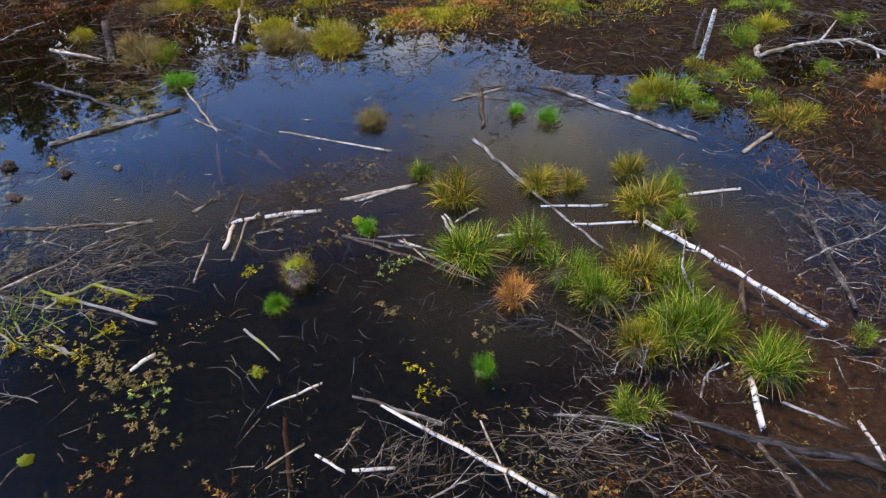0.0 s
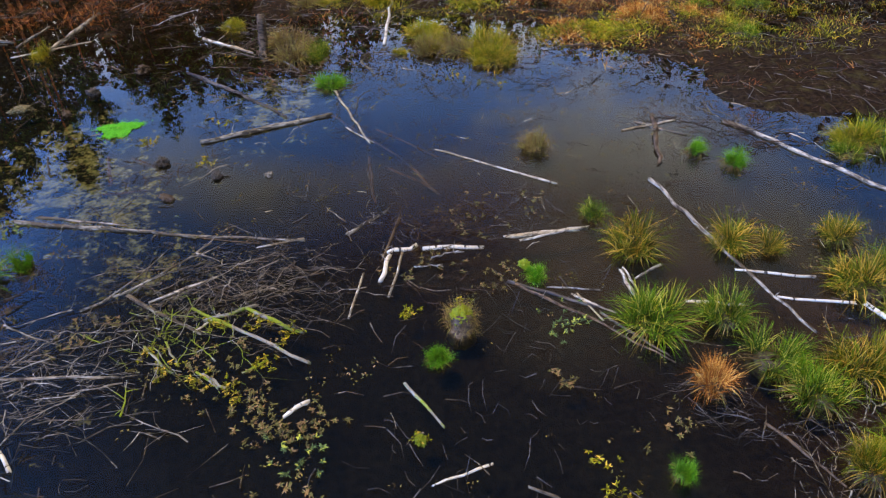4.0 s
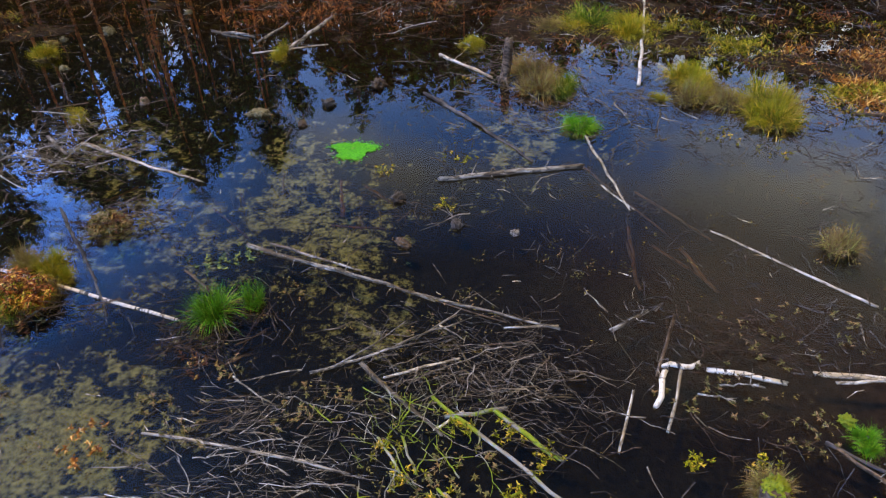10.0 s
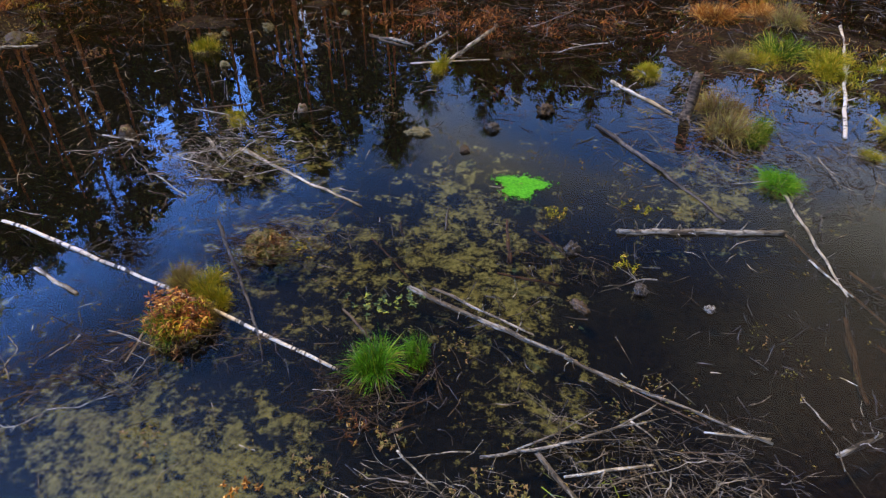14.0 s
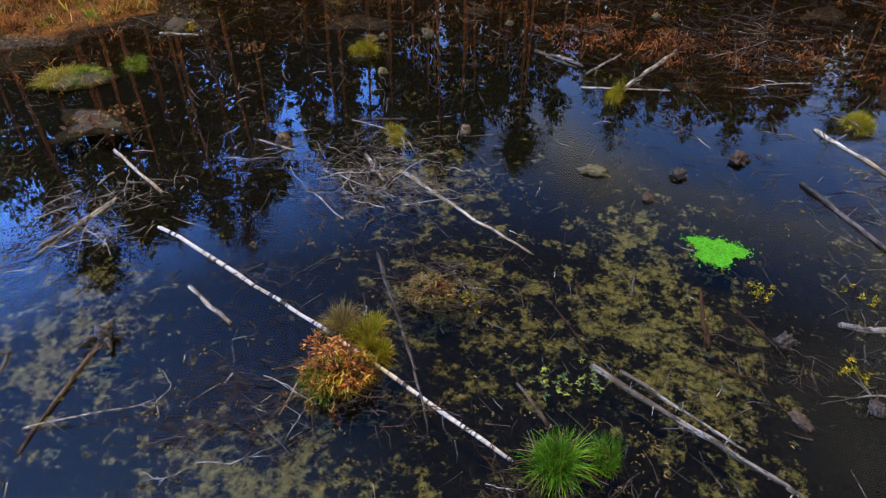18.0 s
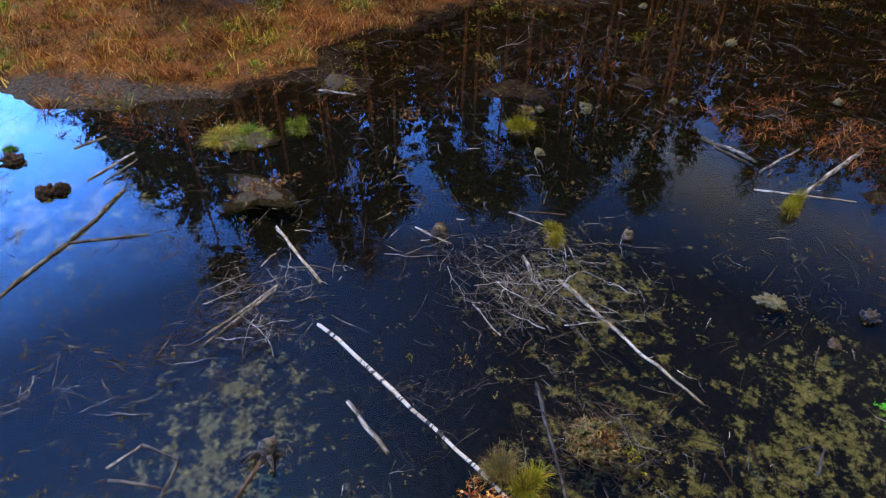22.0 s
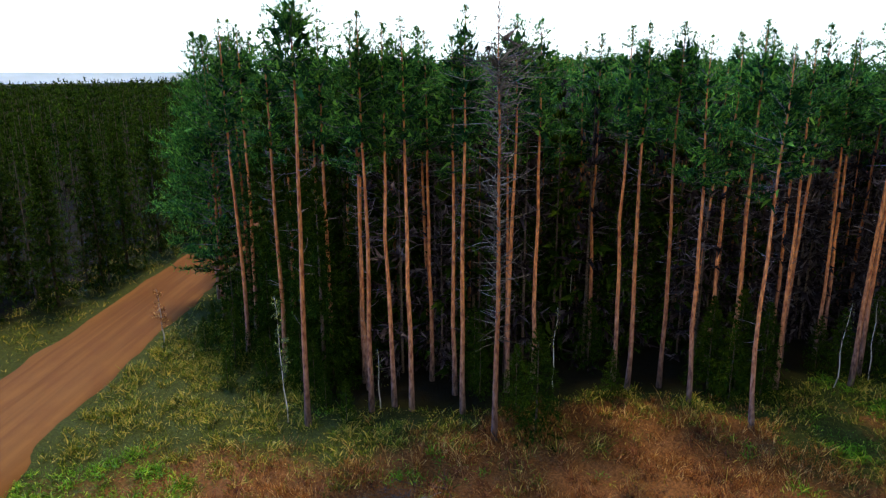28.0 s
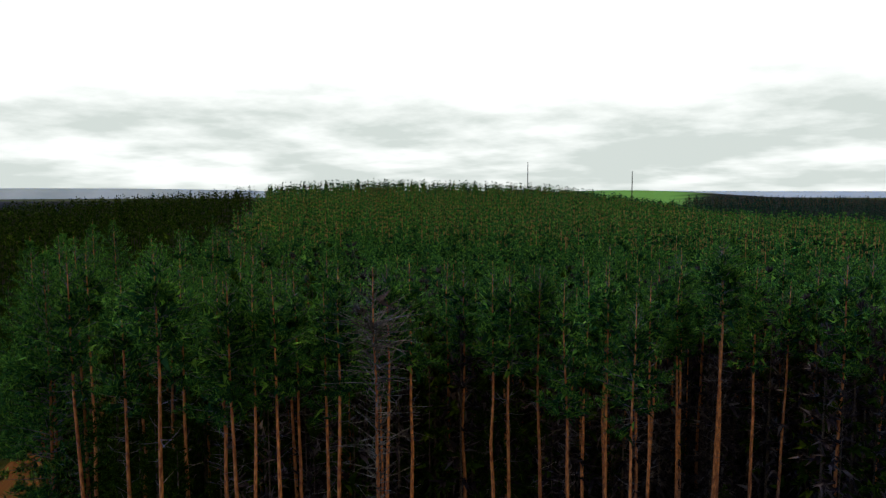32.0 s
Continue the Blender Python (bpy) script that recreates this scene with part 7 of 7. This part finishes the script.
# distance to the road's axis
road_away = np.abs((bx + 34.4) * 46.4 + (by - 6.2) * 45.55) / 65.0
ok = (f_in < -0.9 + 1.6 * rough_noise(bx, by, 0.9, 45)) & (p_in < 2.5) & (road_away > 3.5) & (bx + by * 0.2 > -52)
bx, by, f_in, p_in = bx[ok], by[ok], f_in[ok], p_in[ok]
bare = strip(bx, by, *MUD_STRIP) > 0.25 + 0.5 * rng.uniform(size=len(bx))
bx, by, f_in, p_in = bx[~bare], by[~bare], f_in[~bare], p_in[~bare]
patch = 0.6 * rough_noise(bx, by, 3.0, 41) + 0.55 * rough_noise(bx, by, 1.0, 43)
greenness = step(-f_in, 6.0, 11.0) * 0.5 + 0.5 * step(bx, -28, -36) + 0.8 * np.exp(-((bx + 13.2) ** 2 + (by - 39.8) ** 2) / 3)
green_one = patch + greenness + rng.normal(scale=0.1, size=len(bx)) > 0.69
bright = green_one & (rough_noise(bx, by, 4.0, 47) + 0.5 * np.exp(-((bx + 13.2) ** 2 + (by - 39.8) ** 2) / 3) + 0.3 * np.exp(-((bx + 33) ** 2 + (by - 14.5) ** 2) / 10) > 0.66)
rust = ~green_one & (rng.uniform(size=len(bx)) < 0.85) & (patch > 0.28)
shadey = rough_noise(bx, by, 1.3, 57)
dark_one, light_one = rust & (shadey < 0.4), rust & (shadey > 0.5)
rust &= ~dark_one & ~light_one
carpet("rust_grass", GRASS_RUST, bx[rust], by[rust], 8, 0.5, 0.026, "rust-brown withered grass on the bank", 51, 0.1, 0.5)
carpet("dark_rust_grass", LEAF_BROWN, bx[dark_one], by[dark_one], 9, 0.32, 0.025, "dark red-brown withered grass on the bank", 58, 0.12, 0.7)
carpet("plume_grass", SEDGE_ORANGE, bx[light_one], by[light_one], 9, 0.55, 0.022, "tawny feathery grass plumes on the bank", 59, 0.09, 0.35)
plain = green_one & ~bright
carpet("bank_grass", GRASS_GREEN, bx[plain], by[plain], 6, 0.42, 0.04, "green and yellowing grass before the forest", 52, 0.13, 0.6)
carpet("bright_grass", GRASS_BRIGHT, bx[bright], by[bright], 9, 0.3, 0.045, "bright green low herbs on the bank", 53, 0.13, 0.8)
# verge beyond the road
n = 9000
vx, vy = rng.uniform(-75, -42, n), rng.uniform(2, 52, n)
side = ((vx + 34.4) * 46.4 + (vy - 6.2) * 45.55) / 65.0
ok = (side < -3.3) & (side > -9.0)
carpet("verge_grass", GRASS_GREEN, vx[ok], vy[ok], 7, 0.4, 0.04, "green grass verge beyond the clay road", 54, 0.15, 0.6)
ok = (side > 3.3) & (side < 7.0) & (vy > 10)
carpet("verge_grass", GRASS_GREEN, vx[ok], vy[ok], 7, 0.45, 0.04, "yellowing grass verge beside the clay road", 55, 0.15, 0.6)


# dark herbs and drowned grass thinning out into the water
sx, sy = rng.uniform(-29, 4, 26000), rng.uniform(8, 42, 26000)
sf = in_flooded(sx, sy)
fringe = (sf > -1.3) & (sf < 2.6) & (rough_noise(sx, sy, 1.2, 147) > 0.42 + 0.07 * np.clip(sf, 0, 3)) & ((sy > 0.5 * sx + 28) | (sx > -17))
which = rough_noise(sx, sy, 0.9, 149)
for name, mat, low, high, tall, label in (("shore_litter", LITTER_LEAF, 0.0, 0.5, 0.13, "black wet leaves and grass along the waterline"), ("shore_herbs", LEAF_BROWN, 0.5, 0.6, 0.22, "dark red-brown herbs standing at the waterline"),
                                          ("shore_moss", GRASS_GREEN, 0.6, 1.0, 0.14, "green moss and grass at the waterline")):
    pick = fringe & (which >= low) & (which < high)
    carpet(name, mat, sx[pick], sy[pick], 6, tall, 0.026, label, 150, 0.1, 1.0)


def marsh_spots(n, seed, x0=-22, x1=32, y0=0, y1=44):
    rng = np.random.default_rng(seed)
    x, y = rng.uniform(x0, x1, n), rng.uniform(y0, y1, n)
    keep = (inside(x, y, FLOODED) > -1.0) & (inside(x, y, OPEN_WATER) < 0.6) & ((x > 2) | (rng.uniform(size=n) < 0.32))
    return x[keep], y[keep], rng


# rust and yellow moss and herbs on the marsh
mx, my, rng = marsh_spots(26000, 61)
humps = ground_height(mx, my)
redness = rough_noise(mx, my, 4.0, 63) + 0.4 * np.exp(-((mx - 14.3) ** 2 + (my - 21.8) ** 2) / 9) + 0.2 * np.exp(-((mx - 4) ** 2 + (my - 27) ** 2) / 12) + 0.2 * step(-in_flooded(mx, my), -4, 0)
away_from_open = inside(mx, my, OPEN_WATER) < -0.4
pick = away_from_open & (humps > -0.3) & (redness + rng.normal(scale=0.05, size=len(mx)) > 0.66)
carpet("marsh_herbs", LEAF_BROWN, mx[pick], my[pick], 6, 0.17, 0.04, "rust-red low herbs on the marsh", 62, 0.1, 1.2)
yellow = rough_noise(mx, my, 2.4, 67) + 0.25 * np.exp(-((mx - 12.4) ** 2 + (my - 20.6) ** 2) / 3) + 0.2 * np.exp(-((mx - 8.5) ** 2 + (my - 23) ** 2) / 6)
pick = away_from_open & (humps > -0.28) & (yellow > 0.64)
carpet("marsh_moss", SEDGE_YELLOW, mx[pick], my[pick], 7, 0.16, 0.03, "yellow-green moss and herbs on the marsh", 64, 0.1, 1.0)
pick = (humps > -0.22) & (rough_noise(mx, my, 1.6, 69) > 0.6)
carpet("marsh_sedge", GRASS_RUST, mx[pick], my[pick], 5, 0.24, 0.016, "sparse brown sedge on the marsh", 65, 0.12, 0.9)


def patch_of(name, mat, x, y, wide, deep, n, per, tall, blade, label, seed, lean=0.9):
    """A thick patch of low growth on the marsh."""
    rng = np.random.default_rng(seed)
    px, py = x + rng.normal(scale=wide, size=n), y + rng.normal(scale=deep, size=n)
    keep = rough_noise(px, py, 0.7, seed) > 0.4
    carpet(name, mat, px[keep], py[keep], per, tall, blade, label, seed, 0.1, lean)


patch_of("rust_moss", SEDGE_ORANGE, 14.6, 22.0, 1.7, 1.2, 4200, 6, 0.22, 0.03, "patch of rust-orange bog moss and sedge", 161)
patch_of("red_herbs", LEAF_BROWN, 15.2, 22.6, 2.2, 1.6, 2200, 6, 0.2, 0.03, "patch of red-brown bog herbs", 162)
patch_of("yellow_moss", SEDGE_YELLOW, 12.6, 20.6, 0.9, 0.6, 1300, 7, 0.18, 0.03, "bright yellow-green moss on the marsh", 163)
patch_of("yellow_moss", SEDGE_YELLOW, 18.3, 20.5, 1.6, 1.2, 900, 7, 0.24, 0.02, "yellow-green bog grass on the marsh", 164, 0.6)
patch_of("yellow_moss", SEDGE_YELLOW, 8.6, 24.2, 1.6, 1.0, 900, 7, 0.24, 0.02, "yellow-green bog grass on the marsh", 165, 0.6)
patch_of("shore_sedge", GRASS_RUST, -22.7, 16.2, 2.0, 0.7, 500, 6, 0.25, 0.016, "sparse withered sedge on the muddy shore", 169)
patch_of("rust_moss", GRASS_RUST, -3.0, 26.5, 3.0, 1.2, 1200, 6, 0.22, 0.018, "rust-brown sedge and moss on the marsh", 166)
patch_of("rust_moss", LEAF_BROWN, -13.5, 25.5, 2.6, 1.6, 260, 6, 0.22, 0.018, "rust-brown sedge and moss along the shore", 167)
patch_of("rust_moss", LEAF_BROWN, -8.5, 30.5, 3.0, 2.0, 300, 6, 0.24, 0.018, "rust-brown sedge and moss along the shore", 168)


def litter(name, n, seed, mat, low, high, thick, label):
    x, y, rng = marsh_spots(n, seed)
    n = len(x)
    z = np.maximum(ground_height(x, y), -0.02) + rng.uniform(0.0, 0.06, n)
    g = rng.uniform(0, 2 * np.pi, n)
    half = rng.uniform(low, high, n) / 2
    w = np.c_[np.cos(g) * half, np.sin(g) * half, rng.normal(scale=0.12, size=n) * half]
    c = np.c_[x, y, z]
    ob = new(name, mesh(name, *rods(c - w, c + w, rng.uniform(0.6, 1.5, n) * thick, 0.5 * thick, 0.05, rng), mat))
    return tagged(ob, label, "litter", kind="stuff")


litter("twig_litter", 16000, 71, LITTER, 0.15, 0.8, 0.009, "brown twigs strewn over the marsh")
litter("branch_litter", 1800, 72, TWIG, 0.3, 1.3, 0.01, "grey sticks strewn over the marsh")
litter("pale_litter", 260, 73, PALE_WOOD, 0.25, 0.8, 0.012, "pale stripped sticks strewn over the marsh")
litter("dark_litter", 7000, 74, DARK_WOOD, 0.3, 1.1, 0.013, "black wet sticks strewn over the marsh")

# twigs standing out of the open water
rng = np.random.default_rng(81)
n = 6500
x, y = rng.uniform(-28, 16, n), rng.uniform(3, 23, n)
keep = (inside(x, y, OPEN_WATER) > 0.2) & (rough_noise(x, y, 1.7, 83) > 0.54)
x, y = x[keep], y[keep]
n = len(x)
g, rise = rng.uniform(0, 2 * np.pi, n), rng.normal(scale=0.6, size=n)
half = rng.uniform(0.05, 0.26, n)
w = np.c_[np.cos(g) * half, np.sin(g) * half, rise * half]
c = np.c_[x, y, rng.uniform(-0.01, 0.05, n)]
tagged(new("floating_twigs", mesh("floating_twigs", *rods(c - w, c + w, rng.uniform(0.005, 0.014, n), 0.004, 0.1, rng), DARK_WOOD)),
       "small black twigs poking out of the water", "twig", kind="stuff")


# crooked black twigs in loose drifts on the bright open water
rng = np.random.default_rng(181)
n = 1500
x, y = rng.uniform(4.5, 15.5, n), rng.uniform(10.5, 19.5, n)
keep = (inside(x, y, OPEN_WATER) > 0.1) & (rough_noise(x, y, 1.1, 183) > 0.5)
x, y = x[keep], y[keep]
n = len(x)
g, half = rng.uniform(0, 2 * np.pi, n), rng.uniform(0.05, 0.28, n) * rng.uniform(0.5, 1, n)
w = np.c_[np.cos(g) * half, np.sin(g) * half, rng.normal(scale=0.35, size=n) * half]
c = np.c_[x, y, rng.uniform(0.0, 0.04, n)]
tagged(new("floating_twigs", mesh("floating_twigs", *rods(c - w, c + w, rng.uniform(0.006, 0.016, n), 0.005, 0.16, rng), DARK_WOOD)),
       "crooked black twigs adrift on open water", "twig", kind="stuff")


def on_water(n, seed, grain, least):
    """Spots on the open water, in drifts."""
    rng = np.random.default_rng(seed)
    x, y = rng.uniform(-29, 17, n), rng.uniform(2, 24, n)
    keep = (inside(x, y, OPEN_WATER) > -0.5) & (rough_noise(x, y, grain, seed) > least)
    # one deep pool stays nearly clear
    keep &= (np.hypot(x - 7.2, y - 6.6) > 2.3) | (rng.uniform(size=n) < 0.3)
    return x[keep], y[keep], rng


def drift_sticks(name, n, seed, mat, low, high, thick, label):
    x, y, rng = on_water(n, seed, 2.2, 0.5)
    n = len(x)
    g = rng.uniform(0, 2 * np.pi, n)
    half = rng.uniform(low, high, n) / 2
    w = np.c_[np.cos(g) * half, np.sin(g) * half, rng.normal(scale=0.22, size=n) * half]
    c = np.c_[x, y, rng.uniform(0.0, 0.03, n)]
    tagged(new(name, mesh(name, *rods(c - w, c + w, rng.uniform(0.6, 1.5, n) * thick, 0.4 * thick, 0.07, rng), mat)), label, "litter", kind="stuff")


drift_sticks("drift_sticks", 900, 84, TWIG, 0.2, 0.8, 0.011, "grey sticks adrift on the pond")
drift_sticks("dark_drift_sticks", 900, 85, DARK_WOOD, 0.2, 0.7, 0.011, "black wet sticks adrift on the pond")
drift_sticks("pale_drift_sticks", 500, 86, PALE_WOOD, 0.1, 0.5, 0.008, "pale gnawed sticks adrift on the pond")


def drift_leaves(name, mat, n, seed, grain, least, size, label):
    x, y, rng = on_water(n, seed, grain, least)
    x, y = np.repeat(x, 5) + rng.normal(scale=0.05, size=5 * len(x)), np.repeat(y, 5) + rng.normal(scale=0.05, size=5 * len(y))
    n = len(x)
    g = rng.uniform(0, 2 * np.pi, n)
    v, f, along = leaves(np.c_[x, y, rng.uniform(0.004, 0.03, n)], np.c_[np.cos(g), np.sin(g), rng.uniform(0.0, 0.5, n)], rng.uniform(0.5, 1.3, n) * size, 0.5 * size, 0.1, rng, 2)
    tagged(new(name, mesh(name, v, f, mat, along)), label, "leaves", kind="stuff")


drift_leaves("drifting_leaves", WATER_LEAF, 5200, 87, 1.3, 0.56, 0.05, "small brown-green leaves of water weed on the pond")
drift_leaves("withered_drift_leaves", LITTER_LEAF, 3600, 88, 1.0, 0.55, 0.045, "dark withered leaves adrift on the pond")


# ---- bright mat of floating algae ----
def floating_mat(x, y, wide, deep, turn, mat, label, seed):
    """A mat of small floating fronds, close in the middle and loose at its ragged edge."""
    rng = np.random.default_rng(seed)
    n = 5200
    a, d = rng.uniform(0, 2 * np.pi, n), np.sqrt(rng.uniform(0, 1, n)) * rng.choice([1.0, 1.12, 1.4], p=[0.85, 0.11, 0.04], size=n)
    edge = 1 + 0.2 * np.sin(a * 3 + 1) + 0.13 * np.sin(a * 5 + 2) + 0.08 * np.sin(a * 11)
    px, py = np.cos(a) * d * edge * wide / 2, np.sin(a) * d * edge * deep / 2
    keep = rough_noise(px, py, 0.14, seed) > 0.22 + 0.3 * np.clip(d - 0.55, 0, 1)
    px, py = px[keep], py[keep]
    n = len(px)
    g = rng.uniform(0, 2 * np.pi, n)
    root = np.c_[px, py, 0.004 + 0.035 * rough_noise(px, py, 0.2, 5) * rng.uniform(0.3, 1, n)]
    v, f, _ = leaves(root, np.c_[np.cos(g), np.sin(g), rng.uniform(-0.05, 0.4, n)], rng.uniform(0.025, 0.06, n), 0.022, 0.1, rng, 2)
    ob = new("algae_mat", mesh("algae_mat", v, f, mat))
    ob.matrix_basis = pose(x, y, 0.004, 0, 0, turn)
    return tagged(ob, label, "algae")


def bright_algae():
    m, nt, b = material("bright_algae", 0.9)
    grain = noise_node(nt, 22, (1, 1, 1), 6, 0.7)
    nt.links.new(ramp(nt, grain, (0.3, (0.02, 0.14, 0.006)), (0.55, (0.09, 0.44, 0.012)), (0.75, (0.2, 0.6, 0.03))), b.inputs["Base Color"])
    relief(nt, b, grain, 0.8, 0.03)
    return m


floating_mat(-1.19, 16.89, 0.92, 0.74, 20, bright_algae(), "bright green floating mat of algae", 91)


# ---- under the forest edge ----
small_spruce = make_spruce(401, "dense young spruce at the forest edge", 5.2, 1.55, 26, 7, 6, 8, 0.26, 0.036)
small_spruce.matrix_basis = planted(-23.4, 30.2, 20)
for x, y, turn, size in ((-17.3, 40.2, 80, 0.95), (-18.3, 38.9, 10, 0.75), (-30.0, 24.6, 50, 0.4), (-34.5, 25.2, 140, 0.8), (-36.2, 26.0, 200, 0.75), (-32.8, 24.8, 33, 0.6), (-24.9, 30.6, 70, 0.7),
                         (-39.3, 24.1, 15, 0.75), (-37.2, 22.5, 95, 0.4), (-35.7, 23.9, 250, 0.6), (-38.6, 25.9, 310, 0.9), (-41.8, 23.6, 60, 0.45), (-31.6, 24.6, 130, 0.38),
                         (-28.5, 31.7, 190, 0.8), (-19.6, 39.4, 220, 0.9), (-18.4, 39.8, 270, 1.05), (-25.5, 37.6, 0, 0.75), (-30.0, 34.3, 100, 0.8), (-14.3, 47.5, 150, 0.9), (-16.4, 45.4, 40, 0.6),
                         (-44.0, 27.0, 75, 0.8), (-47.0, 30.0, 35, 1.1), (-43.0, 24.9, 185, 0.55), (-33.4, 26.4, 290, 0.7), (-22.6, 35.2, 320, 0.5),
                         (-15.5, 46.0, 20, 0.7), (-12.9, 46.5, 120, 0.6), (-27.5, 31.0, 60, 0.6), (-20.5, 41.5, 60, 0.8), (-38.0, 27.0, 10, 0.5)):
    place(small_spruce, planted(x, y, turn, size))
tall_spruce = make_spruce(402, "tall dark spruce across the clay road", 17.0, 2.9, 44, 7, 6, 6, 0.5, 0.11)
tall_spruce.matrix_basis = planted(-57.5, 20.5, 0, 0.7)
for x, y, turn, size in ((-37.5, 30.5, 30, 0.95), (-42.0, 32.0, 100, 0.9), (-34.0, 31.5, 200, 0.92), (-46.0, 35.5, 250, 0.95), (-39.5, 34.5, 320, 1.0), (-30.0, 37.0, 80, 0.95),
                         (-35.5, 35.5, 150, 0.98), (-26.0, 42.0, 10, 0.95), (-33.0, 39.5, 60, 1.0)):
    tagged(place(tall_spruce, planted(x, y, turn, 0.98 * size)), "tall dark spruce standing among the pines")
for x, y, turn, size in ((-37.0, 27.8, 25, 0.6), (-40.5, 29.0, 85, 0.64), (-34.2, 28.8, 145, 0.6), (-43.8, 30.6, 205, 0.8), (-47.5, 32.5, 265, 0.7), (-38.5, 27.4, 15, 0.84), (-41.6, 28.2, 75, 0.9), (-36.0, 26.6, 135, 0.72), (-33.6, 26.0, 195, 0.66)):
    tagged(place(tall_spruce, planted(x, y, turn, size)), "half-grown dark spruce under the pines")
for x, y, turn, size in ((-60.5, 24.5, 40, 0.95), (-58.0, 16.0, 80, 1.05), (-63.5, 27.5, 120, 1.0), (-55.6, 12.5, 10, 0.9), (-62.5, 19.0, 200, 1.08), (-66.5, 31.5, 300, 0.95),
                         (-69.5, 35.5, 20, 1.0), (-61.0, 10.5, 60, 1.0), (-66.0, 15.0, 160, 1.1), (-73.0, 39.5, 190, 1.0)):
    place(tall_spruce, planted(x, y, turn, 0.7 * size))
dead_pine = make_pine("dead_pine_tree", 410, "dead pine with grey bare twigs at the forest edge", 17.6, 14.8, 1.5, 50, 5, 4, 0.4, 0.012, 480, NEEDLE_DEAD, PINE_BARK, 1.5)
dead_pine.matrix_basis = leaning(-24.4, 28.5, 4.0) @ planted(-24.4, 28.5, 30, 1.06)


def young_birch(x, y, tall, turn, leafy, seed, mat=None, label="slim young birch with few yellowing leaves"):
    rng = np.random.default_rng(seed)
    ob = thing("birch_sapling", planted(x, y, turn, 1.0, 3), label, "tree")
    hs = np.linspace(0, tall, 8)
    line = np.c_[np.cumsum(rng.normal(scale=0.04, size=(8, 2)), 0), hs]
    part("trunk", mesh("sapling_trunk", *joined([tube(line, np.linspace(0.035, 0.008, 8), 6)]), BIRCH, smooth=True), ob)
    k = 26
    z = rng.uniform(0.35, 1.0, k) * tall
    root = np.c_[np.interp(z, hs, line[:, 0]), np.interp(z, hs, line[:, 1]), z]
    g = rng.uniform(0, 2 * np.pi, k)
    far = rng.uniform(0.3, 0.9, (k, 1)) * (1.15 - z[:, None] / tall)
    tip = root + np.c_[np.cos(g), np.sin(g), rng.uniform(0.2, 1.0, k)] * far
    tagged(part("branch_tangle", mesh("sapling_branches", *rods(root, tip, 0.008, 0.003, 0.05, rng), BROWN_WOOD), ob), kind="stuff")
    n = leafy
    i = rng.integers(0, k, n)
    at = root[i] + (tip[i] - root[i]) * rng.uniform(0.3, 1.1, (n, 1)) + rng.normal(scale=0.06, size=(n, 3))
    v, f, along = leaves(at, rng.normal(size=(n, 3)), 0.09, 0.06, 0.2, rng, 2)
    tagged(part("foliage", mesh("sapling_leaves", v, f, mat or SAPLING_LEAF, along), ob), kind="stuff")
    return ob


young_birch(-32.0, 22.7, 6.2, 0, 420, 430)
young_birch(-45.4, 22.7, 3.4, 20, 700, 436, SEDGE_ORANGE, "young birch with orange autumn leaves beside the road")
young_birch(-29.8, 26.4, 3.2, 37, 60, 431)
young_birch(-25.3, 34.0, 4.5, 74, 60, 432)
young_birch(-28.0, 39.2, 5.0, 111, 40, 433)
young_birch(-15.1, 44.0, 4.5, 148, 50, 434)
young_birch(-14.0, 46.0, 4.5, 185, 40, 435)


heap = brush(-24.2, 22.5, 2.6, 1.5, 40, 30, DARK_WOOD, 0.4, 77, "heap of blackened branches on the grassy bank", fine=120)
heap.location.z = ground_at(-24.2, 22.5) + 0.12


# ---- far away ----
def radio_mast(x, y, tall):
    """A lattice mast, far off on the horizon."""
    ob = thing("radio_mast", Matrix.Translation((x, y, ground_at(x, y) - 1)), "thin grey lattice radio mast on the horizon", "mast")
    legs = [(1.1, 0), (-0.55, 0.95), (-0.55, -0.95)]
    for a, b in legs:
        part("leg", mesh("mast_leg", *joined([tube([(a, b, 0), (0.4 * a, 0.4 * b, tall)], [0.5, 0.3], 5)]), GREY_WOOD), ob)
    zs = np.linspace(0.02, 0.97, 14) * tall
    for k, z in enumerate(zs):
        f = 1 - 0.6 * z / tall
        (a, b), (c, d) = legs[k % 3], legs[(k + 1) % 3]
        part("brace", mesh("mast_brace", *joined([tube([(a * f, b * f, z), (c * f, d * f, z + 2.5)], [0.15, 0.15], 4)]), GREY_WOOD), ob)


radio_mast(-640, 1370, 82)
radio_mast(-430, 1440, 62)


def far_ridge():
    """A low blue ridge at the end of the land, haze in its colour."""
    m, nt, b = material("hazed_woodland", 1.0, 0.0)
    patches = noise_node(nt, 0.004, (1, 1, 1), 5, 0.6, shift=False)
    # pale base tones stand in for the haze of distance
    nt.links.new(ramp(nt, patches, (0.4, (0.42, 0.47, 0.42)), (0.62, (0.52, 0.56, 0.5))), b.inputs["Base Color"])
    az = np.radians(np.linspace(-40, 110, 90))
    crest = 17 + 10 * rough_noise(np.degrees(az), az * 0, 14.0, 77) + 16 * step(np.degrees(az), 38, 60)
    low, high = [], []
    for a, h in zip(az, crest):
        low.append((-9 - 3300 * math.sin(a), 7 + 3300 * math.cos(a), -12))
        high.append((-9 - 3420 * math.sin(a), 7 + 3420 * math.cos(a), h))
    k = len(az)
    q = np.array([[i, i + 1, k + i + 1, k + i] for i in range(k - 1)])
    tagged(new("backdrop", mesh("backdrop", low + high, q, m, smooth=True)), "low blue wooded ridge on the horizon, haze painted in", "hills", kind="structure")


far_ridge()
